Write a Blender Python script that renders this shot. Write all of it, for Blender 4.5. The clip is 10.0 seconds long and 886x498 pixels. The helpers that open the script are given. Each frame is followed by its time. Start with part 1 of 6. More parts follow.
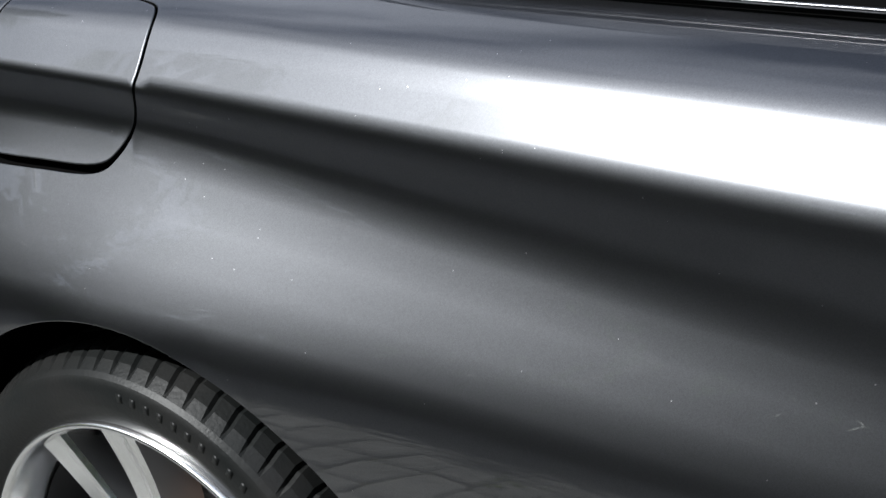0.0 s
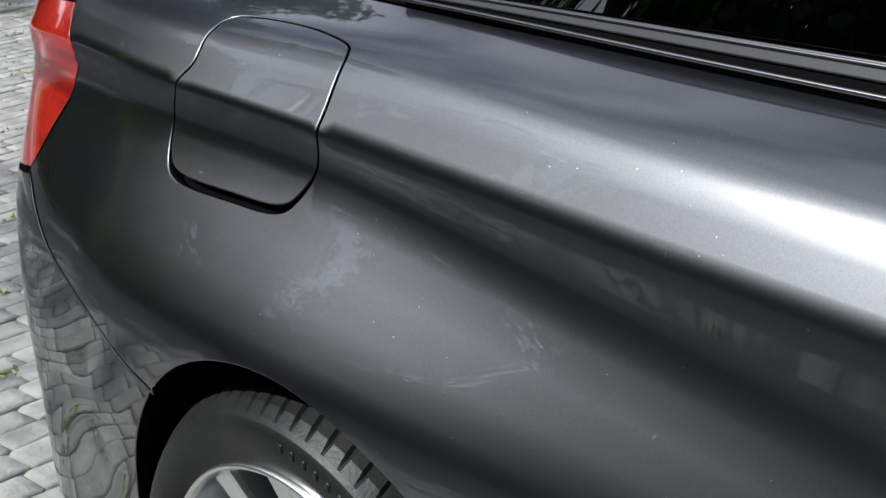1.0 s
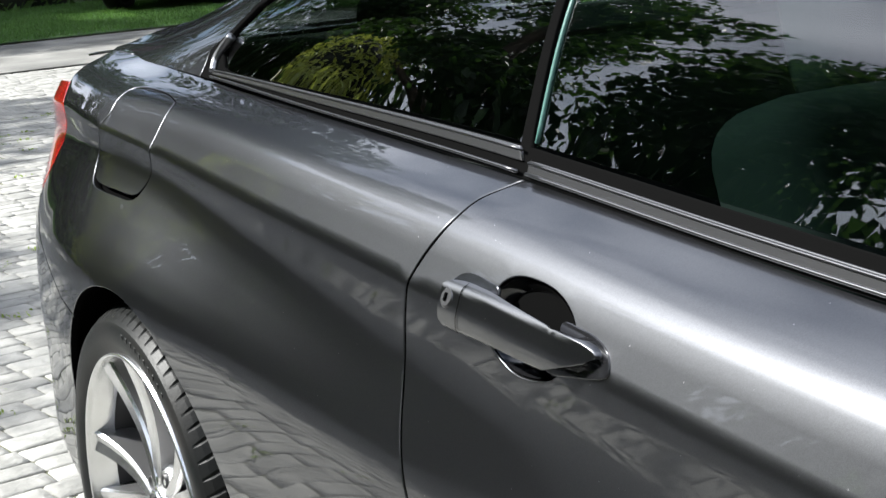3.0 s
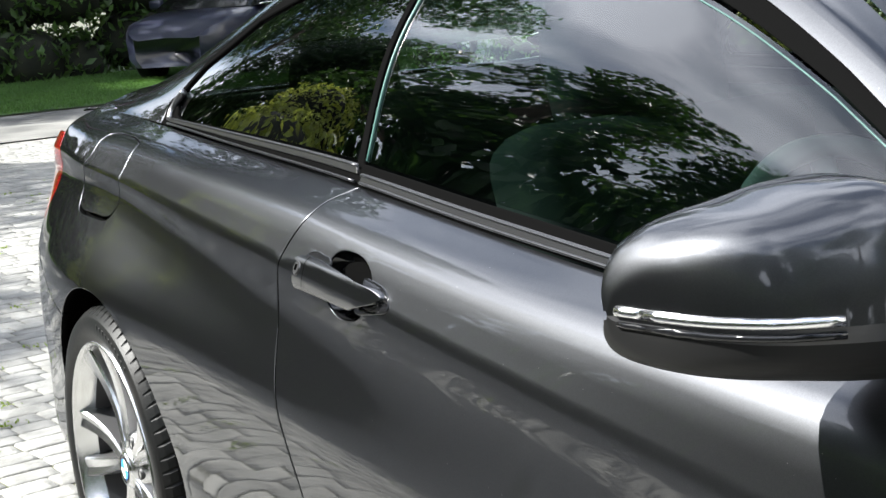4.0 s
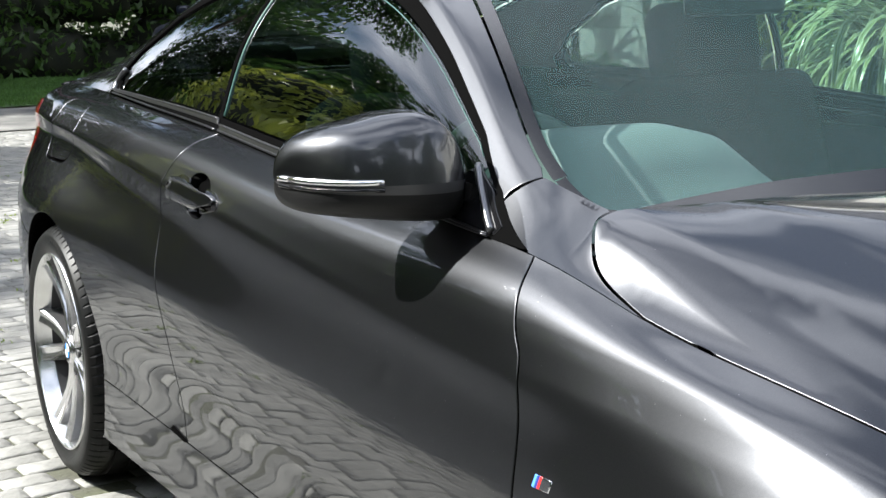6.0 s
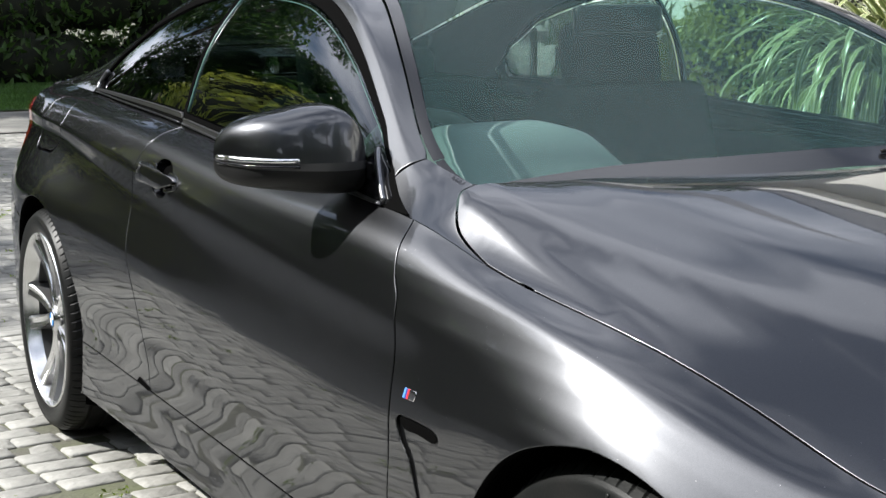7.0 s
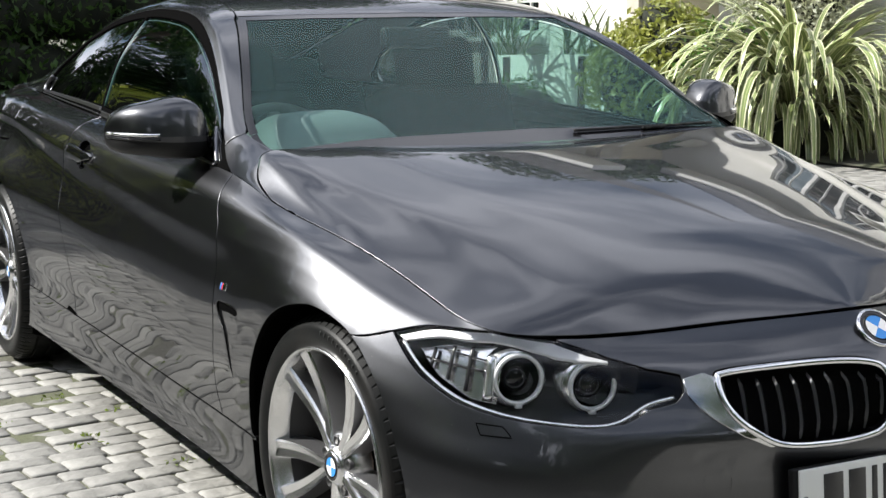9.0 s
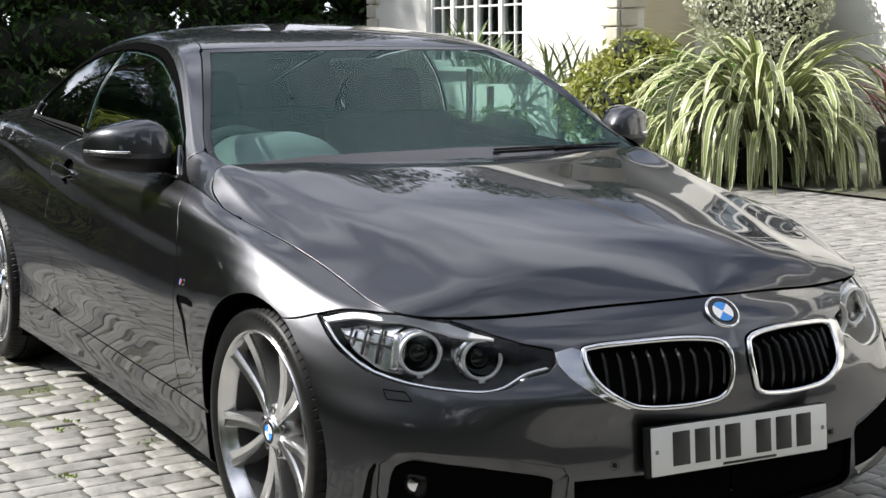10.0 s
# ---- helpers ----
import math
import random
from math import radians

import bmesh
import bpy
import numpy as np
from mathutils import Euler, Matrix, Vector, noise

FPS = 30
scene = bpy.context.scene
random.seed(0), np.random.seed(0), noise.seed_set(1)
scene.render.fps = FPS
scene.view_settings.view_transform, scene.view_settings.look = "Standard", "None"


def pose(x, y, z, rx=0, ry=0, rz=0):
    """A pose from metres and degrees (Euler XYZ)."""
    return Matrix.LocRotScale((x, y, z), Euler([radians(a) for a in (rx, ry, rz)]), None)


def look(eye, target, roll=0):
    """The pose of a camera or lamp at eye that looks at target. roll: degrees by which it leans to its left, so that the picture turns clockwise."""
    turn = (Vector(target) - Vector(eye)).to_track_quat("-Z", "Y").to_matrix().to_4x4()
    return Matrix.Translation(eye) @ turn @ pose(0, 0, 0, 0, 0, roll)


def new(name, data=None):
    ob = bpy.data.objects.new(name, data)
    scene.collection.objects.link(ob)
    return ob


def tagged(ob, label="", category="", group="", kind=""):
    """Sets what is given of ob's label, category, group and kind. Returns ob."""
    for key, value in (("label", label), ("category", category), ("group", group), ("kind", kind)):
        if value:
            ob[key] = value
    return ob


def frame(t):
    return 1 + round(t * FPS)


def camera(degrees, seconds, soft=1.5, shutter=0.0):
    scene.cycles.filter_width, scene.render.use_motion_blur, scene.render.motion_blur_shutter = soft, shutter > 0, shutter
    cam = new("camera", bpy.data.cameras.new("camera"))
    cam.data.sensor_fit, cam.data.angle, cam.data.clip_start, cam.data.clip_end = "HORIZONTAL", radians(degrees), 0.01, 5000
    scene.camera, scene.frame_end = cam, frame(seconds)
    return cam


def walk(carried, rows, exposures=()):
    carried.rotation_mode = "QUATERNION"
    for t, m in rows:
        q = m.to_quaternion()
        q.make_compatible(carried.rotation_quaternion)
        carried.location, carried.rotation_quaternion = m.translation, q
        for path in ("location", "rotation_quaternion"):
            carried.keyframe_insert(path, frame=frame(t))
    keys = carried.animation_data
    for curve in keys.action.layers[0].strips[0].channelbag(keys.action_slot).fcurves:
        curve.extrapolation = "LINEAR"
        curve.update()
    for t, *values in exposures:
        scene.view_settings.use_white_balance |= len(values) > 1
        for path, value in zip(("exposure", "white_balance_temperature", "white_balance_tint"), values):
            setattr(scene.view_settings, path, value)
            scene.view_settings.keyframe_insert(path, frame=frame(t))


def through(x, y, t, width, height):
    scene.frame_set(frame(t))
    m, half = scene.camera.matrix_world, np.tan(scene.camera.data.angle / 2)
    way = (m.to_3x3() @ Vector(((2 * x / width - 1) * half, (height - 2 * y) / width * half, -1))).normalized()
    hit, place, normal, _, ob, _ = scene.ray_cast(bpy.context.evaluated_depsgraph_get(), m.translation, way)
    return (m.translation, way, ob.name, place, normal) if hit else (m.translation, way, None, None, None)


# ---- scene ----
cam = camera(31.7, 10.0)
PATH = [
    (0, (1.117, -1.657, 1.162), (-0.129, -0.223, 0.536), -6.3),
    (0.5, (0.995, -1.607, 1.216), (-0.359, -0.306, 0.527), -6.6),
    (1, (1.119, -1.504, 1.204), (-0.394, -0.354, 0.579), -5.1),
    (1.5, (1.281, -1.446, 1.178), (-0.307, -0.375, 0.603), -2.0),
    (2, (1.544, -1.486, 1.168), (-0.100, -0.468, 0.661), -1.1),
    (2.5, (1.847, -1.528, 1.206), (0.180, -0.534, 0.725), -2.8),
    (4, (2.841, -1.66, 1.234), (1.111, -0.721, 0.882), -4.5),
    (4.5, (3.094, -1.733, 1.239), (1.363, -0.791, 0.898), -3.0),
    (5, (3.366, -1.767, 1.234), (1.626, -0.837, 0.902), -2.2),
    (5.5, (3.623, -1.746, 1.231), (1.874, -0.837, 0.892), -2.5),
    (6, (3.889, -1.788, 1.218), (2.139, -0.877, 0.892), -1.6),
    (7.5, (4.726, -1.904, 1.224), (2.974, -0.99, 0.916), -0.5),
    (8, (5.053, -1.896, 1.225), (3.292, -0.999, 0.917), -1.1),
    (8.5, (5.325, -1.972, 1.232), (3.57, -1.061, 0.931), -0.7),
    (9, (5.702, -2.075, 1.254), (3.954, -1.15, 0.957), -0.5),
    (9.5, (6.059, -2.128, 1.274), (4.31, -1.202, 0.99), -0.7),
    (10, (6.301, -2.174, 1.264), (4.548, -1.248, 1.004), -0.4),
]
walk(cam, [(t, look(eye, target, roll)) for t, eye, target, roll in PATH], [(0, 0.80, 5950, 8), (0.5, 0.64, 5950, 8), (1.0, 0.70, 5950, 8), (1.6, 1.07, 5950, 8), (2.7, 1.49, 6100, 8), (4, 1.82, 6200, 8), (5.3, 1.71, 6200, 8), (6.2, 1.38, 6200, 8), (7.3, 1.06, 6250, 9), (8, 1.06, 6250, 9), (9.2, 0.96, 6300, 10), (10, 0.89, 6350, 11)])

# world, sun, exposure
SUN = Vector((-0.44, -0.62, 0.65)).normalized()      # the way to the sun
world = bpy.data.worlds.new("world")
scene.world = world
world.use_nodes = True
wn, wl = world.node_tree.nodes, world.node_tree.links
wn.clear()
w_out, w_bg, w_sky = wn.new("ShaderNodeOutputWorld"), wn.new("ShaderNodeBackground"), wn.new("ShaderNodeTexSky")
w_sky.sky_type, w_sky.sun_disc = "NISHITA", False
w_sky.sun_elevation = math.asin(SUN.z)
w_sky.sun_rotation = math.atan2(SUN.x, SUN.y)
w_co, w_map = wn.new("ShaderNodeTexCoord"), wn.new("ShaderNodeMapping")
w_map.inputs["Scale"].default_value = (1.0, 1.0, 2.2)
w_map.inputs["Location"].default_value = (29.6, 4.5, 14.2)
w_noise, w_ramp, w_mix = wn.new("ShaderNodeTexNoise"), wn.new("ShaderNodeValToRGB"), wn.new("ShaderNodeMixRGB")
w_noise.inputs["Scale"].default_value, w_noise.inputs["Detail"].default_value, w_noise.inputs["Roughness"].default_value = 2.3, 5.0, 0.5
w_ramp.color_ramp.elements[0].position, w_ramp.color_ramp.elements[1].position = 0.40, 0.60
w_mix.inputs["Color2"].default_value = (18.5, 18.7, 20.2, 1)
wl.new(w_co.outputs["Generated"], w_map.inputs["Vector"])
wl.new(w_map.outputs["Vector"], w_noise.inputs["Vector"])
wl.new(w_noise.outputs["Fac"], w_ramp.inputs["Fac"])
wl.new(w_ramp.outputs["Color"], w_mix.inputs["Fac"])
wl.new(w_sky.outputs["Color"], w_mix.inputs["Color1"])
wl.new(w_mix.outputs["Color"], w_bg.inputs["Color"])
wl.new(w_bg.outputs["Background"], w_out.inputs["Surface"])
w_bg.inputs["Strength"].default_value = 0.05
sun = new("sun", bpy.data.lights.new("sun", "SUN"))
sun.data.energy, sun.data.angle, sun.data.color = 5.0, radians(0.53), (1.0, 0.955, 0.88)
sun.matrix_world = look(SUN * 50, (0, 0, 0))

# ---- materials ----
def material(name, base, rough=0.5, metal=0.0, **sockets):
    m = bpy.data.materials.new(name)
    m.use_nodes = True
    b = m.node_tree.nodes["Principled BSDF"]
    b.inputs["Base Color"].default_value = (*base, 1)
    b.inputs["Roughness"].default_value, b.inputs["Metallic"].default_value = rough, metal
    for key, value in sockets.items():
        b.inputs[key.replace("_", " ")].default_value = value
    return m


def vary(m, base, other, scale, detail=6.0, lo=0.35, hi=0.65, bump=0.0, bump_scale=None, stretch=(1, 1, 1), random_amount=0.0, dist=0.01):
    """Two colours mixed by noise in the object's own metres, with fine relief."""
    nt = m.node_tree
    b = nt.nodes["Principled BSDF"]
    co, mp, no, ra = nt.nodes.new("ShaderNodeTexCoord"), nt.nodes.new("ShaderNodeMapping"), nt.nodes.new("ShaderNodeTexNoise"), nt.nodes.new("ShaderNodeValToRGB")
    mp.inputs["Scale"].default_value = stretch
    no.inputs["Scale"].default_value, no.inputs["Detail"].default_value = scale, detail
    ra.color_ramp.elements[0].position, ra.color_ramp.elements[1].position = lo, hi
    ra.color_ramp.elements[0].color, ra.color_ramp.elements[1].color = (*base, 1), (*other, 1)
    nt.links.new(co.outputs["Object"], mp.inputs["Vector"])
    nt.links.new(mp.outputs["Vector"], no.inputs["Vector"])
    nt.links.new(no.outputs["Fac"], ra.inputs["Fac"])
    out = ra.outputs["Color"]
    if random_amount:
        oi, hs, ml = nt.nodes.new("ShaderNodeObjectInfo"), nt.nodes.new("ShaderNodeHueSaturation"), nt.nodes.new("ShaderNodeMapRange")
        gi = nt.nodes.new("ShaderNodeNewGeometry")
        ad = nt.nodes.new("ShaderNodeMath")
        fr = nt.nodes.new("ShaderNodeMath")
        fr.operation = "FRACT"
        nt.links.new(oi.outputs["Random"], ad.inputs[0])
        nt.links.new(gi.outputs["Random Per Island"], ad.inputs[1])
        nt.links.new(ad.outputs[0], fr.inputs[0])
        nt.links.new(fr.outputs[0], ml.inputs["Value"])
        ml.inputs["To Min"].default_value, ml.inputs["To Max"].default_value = 1 - random_amount, 1 + random_amount
        nt.links.new(ml.outputs["Result"], hs.inputs["Value"])
        nt.links.new(out, hs.inputs["Color"])
        out = hs.outputs["Color"]
    nt.links.new(out, b.inputs["Base Color"])
    if bump:
        n2, bu = nt.nodes.new("ShaderNodeTexNoise"), nt.nodes.new("ShaderNodeBump")
        n2.inputs["Scale"].default_value, n2.inputs["Detail"].default_value = bump_scale or scale * 4, 8.0
        bu.inputs["Strength"].default_value, bu.inputs["Distance"].default_value = bump, dist
        nt.links.new(mp.outputs["Vector"], n2.inputs["Vector"])
        nt.links.new(n2.outputs["Fac"], bu.inputs["Height"])
        nt.links.new(bu.outputs["Normal"], b.inputs["Normal"])
    return m


def glass(name, tint, gloss=1.0, rough=0.0, dust_haze=0.0):
    """A thin pane: clear through, with a mirror coat that grows towards grazing."""
    m = bpy.data.materials.new(name)
    m.use_nodes = True
    nt = m.node_tree
    nt.nodes.clear()
    out, mix, tr, gl, fr, ml = (nt.nodes.new("ShaderNode" + k) for k in ("OutputMaterial", "MixShader", "BsdfTransparent", "BsdfGlossy", "LayerWeight", "Math"))
    tr.inputs["Color"].default_value = (*tint, 1)
    gl.inputs["Roughness"].default_value = rough
    fr.inputs["Blend"].default_value = 0.5
    pw = nt.nodes.new("ShaderNodeMath")
    pw.operation, pw.inputs[1].default_value = "POWER", 4.5
    ml.operation, ml.inputs[1].default_value, ml.inputs[2].default_value = "MULTIPLY_ADD", 0.86 * gloss, 0.075 * gloss
    ml.use_clamp = True
    nt.links.new(fr.outputs["Facing"], pw.inputs[0])
    nt.links.new(pw.outputs[0], ml.inputs[0])
    nt.links.new(ml.outputs[0], mix.inputs["Fac"])
    nt.links.new(tr.outputs[0], mix.inputs[1])
    nt.links.new(gl.outputs[0], mix.inputs[2])
    last = mix
    # dust film whose green-grey colour also holds the haze of light on the screen
    if dust_haze:
        di, dm = nt.nodes.new("ShaderNodeBsdfDiffuse"), nt.nodes.new("ShaderNodeMixShader")
        di.inputs["Color"].default_value = (0.28, 0.50, 0.52, 1)
        dm.inputs["Fac"].default_value = dust_haze
        nt.links.new(mix.outputs[0], dm.inputs[1])
        nt.links.new(di.outputs[0], dm.inputs[2])
        last = dm
    nt.links.new(last.outputs[0], out.inputs["Surface"])
    return m


def paint():
    """Mineral-grey metallic paint: a wide lobe of flakes under sharp clear lacquer, with sparse pale specks."""
    m = bpy.data.materials.new("car_paint")
    m.use_nodes = True
    nt = m.node_tree
    nt.nodes.clear()
    out, mix, fl, coat, lw, pw, ma = (nt.nodes.new("ShaderNode" + k) for k in ("OutputMaterial", "MixShader", "BsdfGlossy", "BsdfGlossy", "LayerWeight", "Math", "Math"))
    fl.distribution, fl.inputs["Roughness"].default_value = "BECKMANN", 0.47
    coat.inputs["Roughness"].default_value = 0.02
    coat.inputs["Color"].default_value = (1, 1, 1, 1)
    lw.inputs["Blend"].default_value = 0.5
    pw.operation, pw.inputs[1].default_value = "POWER", 5.0
    ma.operation, ma.inputs[1].default_value, ma.inputs[2].default_value = "MULTIPLY_ADD", 0.76, 0.041
    co, vo, mr, vm = nt.nodes.new("ShaderNodeTexCoord"), nt.nodes.new("ShaderNodeTexVoronoi"), nt.nodes.new("ShaderNodeMapRange"), nt.nodes.new("ShaderNodeVectorMath")
    vo.inputs["Scale"].default_value = 1300
    mr.inputs["To Min"].default_value, mr.inputs["To Max"].default_value = 0.82, 1.18
    vm.operation = "MULTIPLY"
    vm.inputs[0].default_value = FLAKE
    du, lt, gt, bo, mx, se = (nt.nodes.new("ShaderNode" + k) for k in ("TexVoronoi", "Math", "Math", "Math", "MixRGB", "SeparateColor"))
    du.inputs["Scale"].default_value = 110
    lt.operation, lt.inputs[1].default_value = "LESS_THAN", 0.07
    gt.operation, gt.inputs[1].default_value = "GREATER_THAN", 0.90
    bo.operation = "MULTIPLY"
    mx.inputs["Color2"].default_value = (0.17, 0.17, 0.175, 1)
    for a, b in ((co.outputs["Object"], vo.inputs["Vector"]), (vo.outputs["Color"], mr.inputs["Value"]), (mr.outputs["Result"], vm.inputs[1]),
                 (co.outputs["Object"], du.inputs["Vector"]), (du.outputs["Distance"], lt.inputs[0]), (du.outputs["Color"], se.inputs[0]), (se.outputs[0], gt.inputs[0]),
                 (lt.outputs[0], bo.inputs[0]), (gt.outputs[0], bo.inputs[1]), (bo.outputs[0], mx.inputs["Fac"]), (vm.outputs[0], mx.inputs["Color1"]), (mx.outputs["Color"], fl.inputs["Color"]),
                 (lw.outputs["Facing"], pw.inputs[0]), (pw.outputs[0], ma.inputs[0]), (ma.outputs[0], mix.inputs["Fac"]), (fl.outputs[0], mix.inputs[1]), (coat.outputs[0], mix.inputs[2]), (mix.outputs[0], out.inputs["Surface"])):
        nt.links.new(a, b)
    base, add = nt.nodes.new("ShaderNodeBsdfDiffuse"), nt.nodes.new("ShaderNodeAddShader")
    base.inputs["Color"].default_value = (0.004, 0.0041, 0.0044, 1)
    near, sharp = nt.nodes.new("ShaderNodeAddShader"), nt.nodes.new("ShaderNodeBsdfGlossy")
    sharp.distribution, sharp.inputs["Roughness"].default_value = "BECKMANN", 0.30
    sharp.inputs["Color"].default_value = (0.030, 0.0303, 0.032, 1)
    nt.links.new(fl.outputs[0], near.inputs[0])
    nt.links.new(sharp.outputs[0], near.inputs[1])
    nt.links.new(near.outputs[0], add.inputs[0])
    nt.links.new(base.outputs[0], add.inputs[1])
    nt.links.new(add.outputs[0], mix.inputs[1])
    return m


FLAKE = (0.041, 0.042, 0.0452)
PAINT = paint()
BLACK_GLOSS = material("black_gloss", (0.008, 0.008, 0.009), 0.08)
BLACK_TRIM = material("black_plastic", (0.010, 0.010, 0.010), 0.5, Specular_IOR_Level=0.2)
SEAL = material("black_seal", (0.004, 0.004, 0.004), 0.6, Specular_IOR_Level=0.0)
# shade of gaps, intakes and openings put into a near-black colour; also liners
DARK = material("cavity_shade_black", (0.003, 0.003, 0.003), 0.9, Specular_IOR_Level=0.0)
RUBBER = vary(material("tyre_rubber", (0.02, 0.02, 0.02), 0.42, Specular_IOR_Level=0.12), (0.005, 0.006, 0.006), (0.013, 0.0125, 0.012), 9, bump=0.15, bump_scale=260, dist=0.002)
ALLOY = vary(material("alloy_silver", (0.72, 0.72, 0.72), 0.24, 1.0), (0.68, 0.68, 0.68), (0.78, 0.78, 0.78), 14)
ALLOY_GREY = material("alloy_grey", (0.30, 0.30, 0.305), 0.34, 0.9)
SATIN = material("satin_trim", (0.24, 0.24, 0.25), 0.30, 1.0)
SATIN_LINE = material("satin_line", (0.10, 0.10, 0.105), 0.30, 1.0)
SATIN_DIM = material("dark_satin", (0.10, 0.10, 0.105), 0.28, 0.9)
CHROME = material("chrome", (0.80, 0.80, 0.81), 0.07, 1.0)
STEEL = material("brake_steel", (0.20, 0.195, 0.19), 0.45, 1.0)
WHITE = material("white_paint", (0.75, 0.75, 0.75), 0.35)
BLUE = material("badge_blue", (0.03, 0.22, 0.62), 0.25)
RED_LENS = vary(material("red_lens", (0.30, 0.012, 0.008), 0.12, Coat_Weight=1.0), (0.15, 0.004, 0.004), (0.32, 0.014, 0.008), 9, stretch=(.3, .3, 3.5), lo=.42, hi=.58)
PLATE_W = material("plate_white", (0.72, 0.73, 0.70), 0.35)
PLATE_K = material("plate_black", (0.02, 0.02, 0.02), 0.4)
PANE_SIDE = glass("side_glass", (0.33, 0.46, 0.42), 1.45)
PANE_REAR = glass("privacy_glass", (0.12, 0.15, 0.14), 1.35)
PANE_WIND = glass("windscreen_glass", (0.76, 0.93, 0.89), 0.14, 0.0, 0.060)
PANE_CLEAR = glass("lens_glass", (0.94, 0.95, 0.95), 0.32)
GLASS_EDGE = material("glass_edge_green", (.055, .125, .11), .35)
LOCK = material("lock_steel", (.10, .10, .104), .34, 1.0)
LEATHER = material("seat_leather", (0.020, 0.023, 0.022), 0.9, Specular_IOR_Level=0.0)
GREY_SOFT = material("dash_plastic", (0.105, 0.118, 0.117), 0.6)
PALE_SOFT = material("pale_plastic", (0.07, 0.075, 0.075), 0.5)

# ---- mesh tools ----
def part(name, bm, mat, parent=None, label="", smooth=True):
    """Links a bmesh as one mesh object."""
    me = bpy.data.meshes.new(name)
    bm.to_mesh(me)
    bm.free()
    ob = new(name, me)
    if mat is not None:
        me.materials.append(mat)
    for p in me.polygons:
        p.use_smooth = smooth
    if parent is not None:
        ob.parent = parent
    if label:
        ob["label"] = label
    return ob


def mesh_of(name, verts, faces, mat, parent=None, label="", smooth=True, normals=None):
    me = bpy.data.meshes.new(name)
    me.from_pydata([tuple(v) for v in verts], [], [tuple(int(i) for i in q) for q in faces])
    me.update()
    me.materials.append(mat)
    me.polygons.foreach_set("use_smooth", [smooth] * len(me.polygons))
    if normals is not None:
        me.normals_split_custom_set_from_vertices([tuple(n) for n in normals])
    ob = new(name, me)
    if parent is not None:
        ob.parent = parent
    if label:
        ob["label"] = label
    return ob


def inside(poly, pts):
    """Which points lie in the polygon."""
    poly, x, y = np.asarray(poly), pts[:, 0], pts[:, 1]
    hit = np.zeros(len(pts), bool)
    for (x0, y0), (x1, y1) in zip(poly, np.roll(poly, -1, axis=0)):
        if y0 != y1:
            hit ^= ((y0 > y) != (y1 > y)) & (x < (x1 - x0) * (y - y0) / (y1 - y0) + x0)
    return hit


def area(poly):
    p = np.asarray(poly)
    q = np.roll(p, -1, axis=0)
    return 0.5 * np.sum(p[:, 0] * q[:, 1] - q[:, 0] * p[:, 1])


def refine(poly, step):
    """Closed polygon with edges no longer than step."""
    out = []
    p = np.asarray(poly, float)
    for a, b in zip(p, np.roll(p, -1, axis=0)):
        n = max(1, int(np.ceil(np.linalg.norm(b - a) / step)))
        out += [a + (b - a) * i / n for i in range(n)]
    return np.array(out)


def round_poly(poly, per=6):
    """Closed Catmull-Rom curve through the corners."""
    p = np.asarray(poly, float)
    a, b, c, d = np.roll(p, 1, 0), p, np.roll(p, -1, 0), np.roll(p, -2, 0)
    out = []
    for i in range(len(p)):
        for k in range(per):
            t = k / per
            out.append(0.5 * (2 * b[i] + (c[i] - a[i]) * t + (2 * a[i] - 5 * b[i] + 4 * c[i] - d[i]) * t * t + (3 * b[i] - a[i] - 3 * c[i] + d[i]) * t ** 3))
    return np.array(out)


def curve(pts, per=6):
    """Open Catmull-Rom curve through the points, ends included."""
    p = np.asarray(pts, float)
    w = np.concatenate([[2 * p[0] - p[1]], p, [2 * p[-1] - p[-2]]])
    out = []
    for i in range(len(p) - 1):
        a, b, c, d = w[i:i + 4]
        for k in range(per):
            t = k / per
            out.append(0.5 * (2 * b + (c - a) * t + (2 * a - 5 * b + 4 * c - d) * t * t + (3 * b - a - 3 * c + d) * t ** 3))
    return np.array(out + [p[-1]])


def inset(poly, d):
    """Closed polygon moved inwards by d."""
    p = np.asarray(poly, float)
    t = np.roll(p, -1, 0) - np.roll(p, 1, 0)
    t /= np.linalg.norm(t, axis=1, keepdims=True) + 1e-12
    n = np.stack([-t[:, 1], t[:, 0]], 1) * (1 if area(p) > 0 else -1)
    return p + n * d


def flat_fill(loops, step):
    """Triangles of a polygon with holes (loops[0] is the outer one), with an inner grid."""
    pts, edges = [], []
    for lp in loops:
        o = len(pts)
        pts += [tuple(q) for q in lp]
        edges += [(o + i, o + (i + 1) % len(lp)) for i in range(len(lp))]
    edge_pts = np.array(pts)
    lo, hi = edge_pts.min(0), edge_pts.max(0)
    gx, gy = np.meshgrid(np.arange(lo[0], hi[0], step), np.arange(lo[1], hi[1], step))
    g = np.stack([gx.ravel(), gy.ravel()], 1)
    keep = inside(loops[0], g)
    for lp in loops[1:]:
        keep &= ~inside(lp, g)
    g = g[keep]
    near = np.ones(len(g), bool)
    for i in range(0, len(edge_pts), 200):
        dd = np.linalg.norm(g[:, None] - edge_pts[None, i:i + 200], axis=2).min(1) if len(g) else np.zeros(0)
        near &= dd > 0.45 * step
    g = g[near]
    from mathutils import geometry
    vs, _e, fs, *_r = geometry.delaunay_2d_cdt([Vector(q) for q in pts] + [Vector(q) for q in g], edges, [], 0, 1e-6)
    vs = np.array([(v.x, v.y) for v in vs])
    fs = np.array([f for f in fs if len(f) == 3])
    mid = vs[fs].mean(1)
    ok = inside(loops[0], mid)
    for lp in loops[1:]:
        ok &= ~inside(lp, mid)
    return vs, fs[ok]


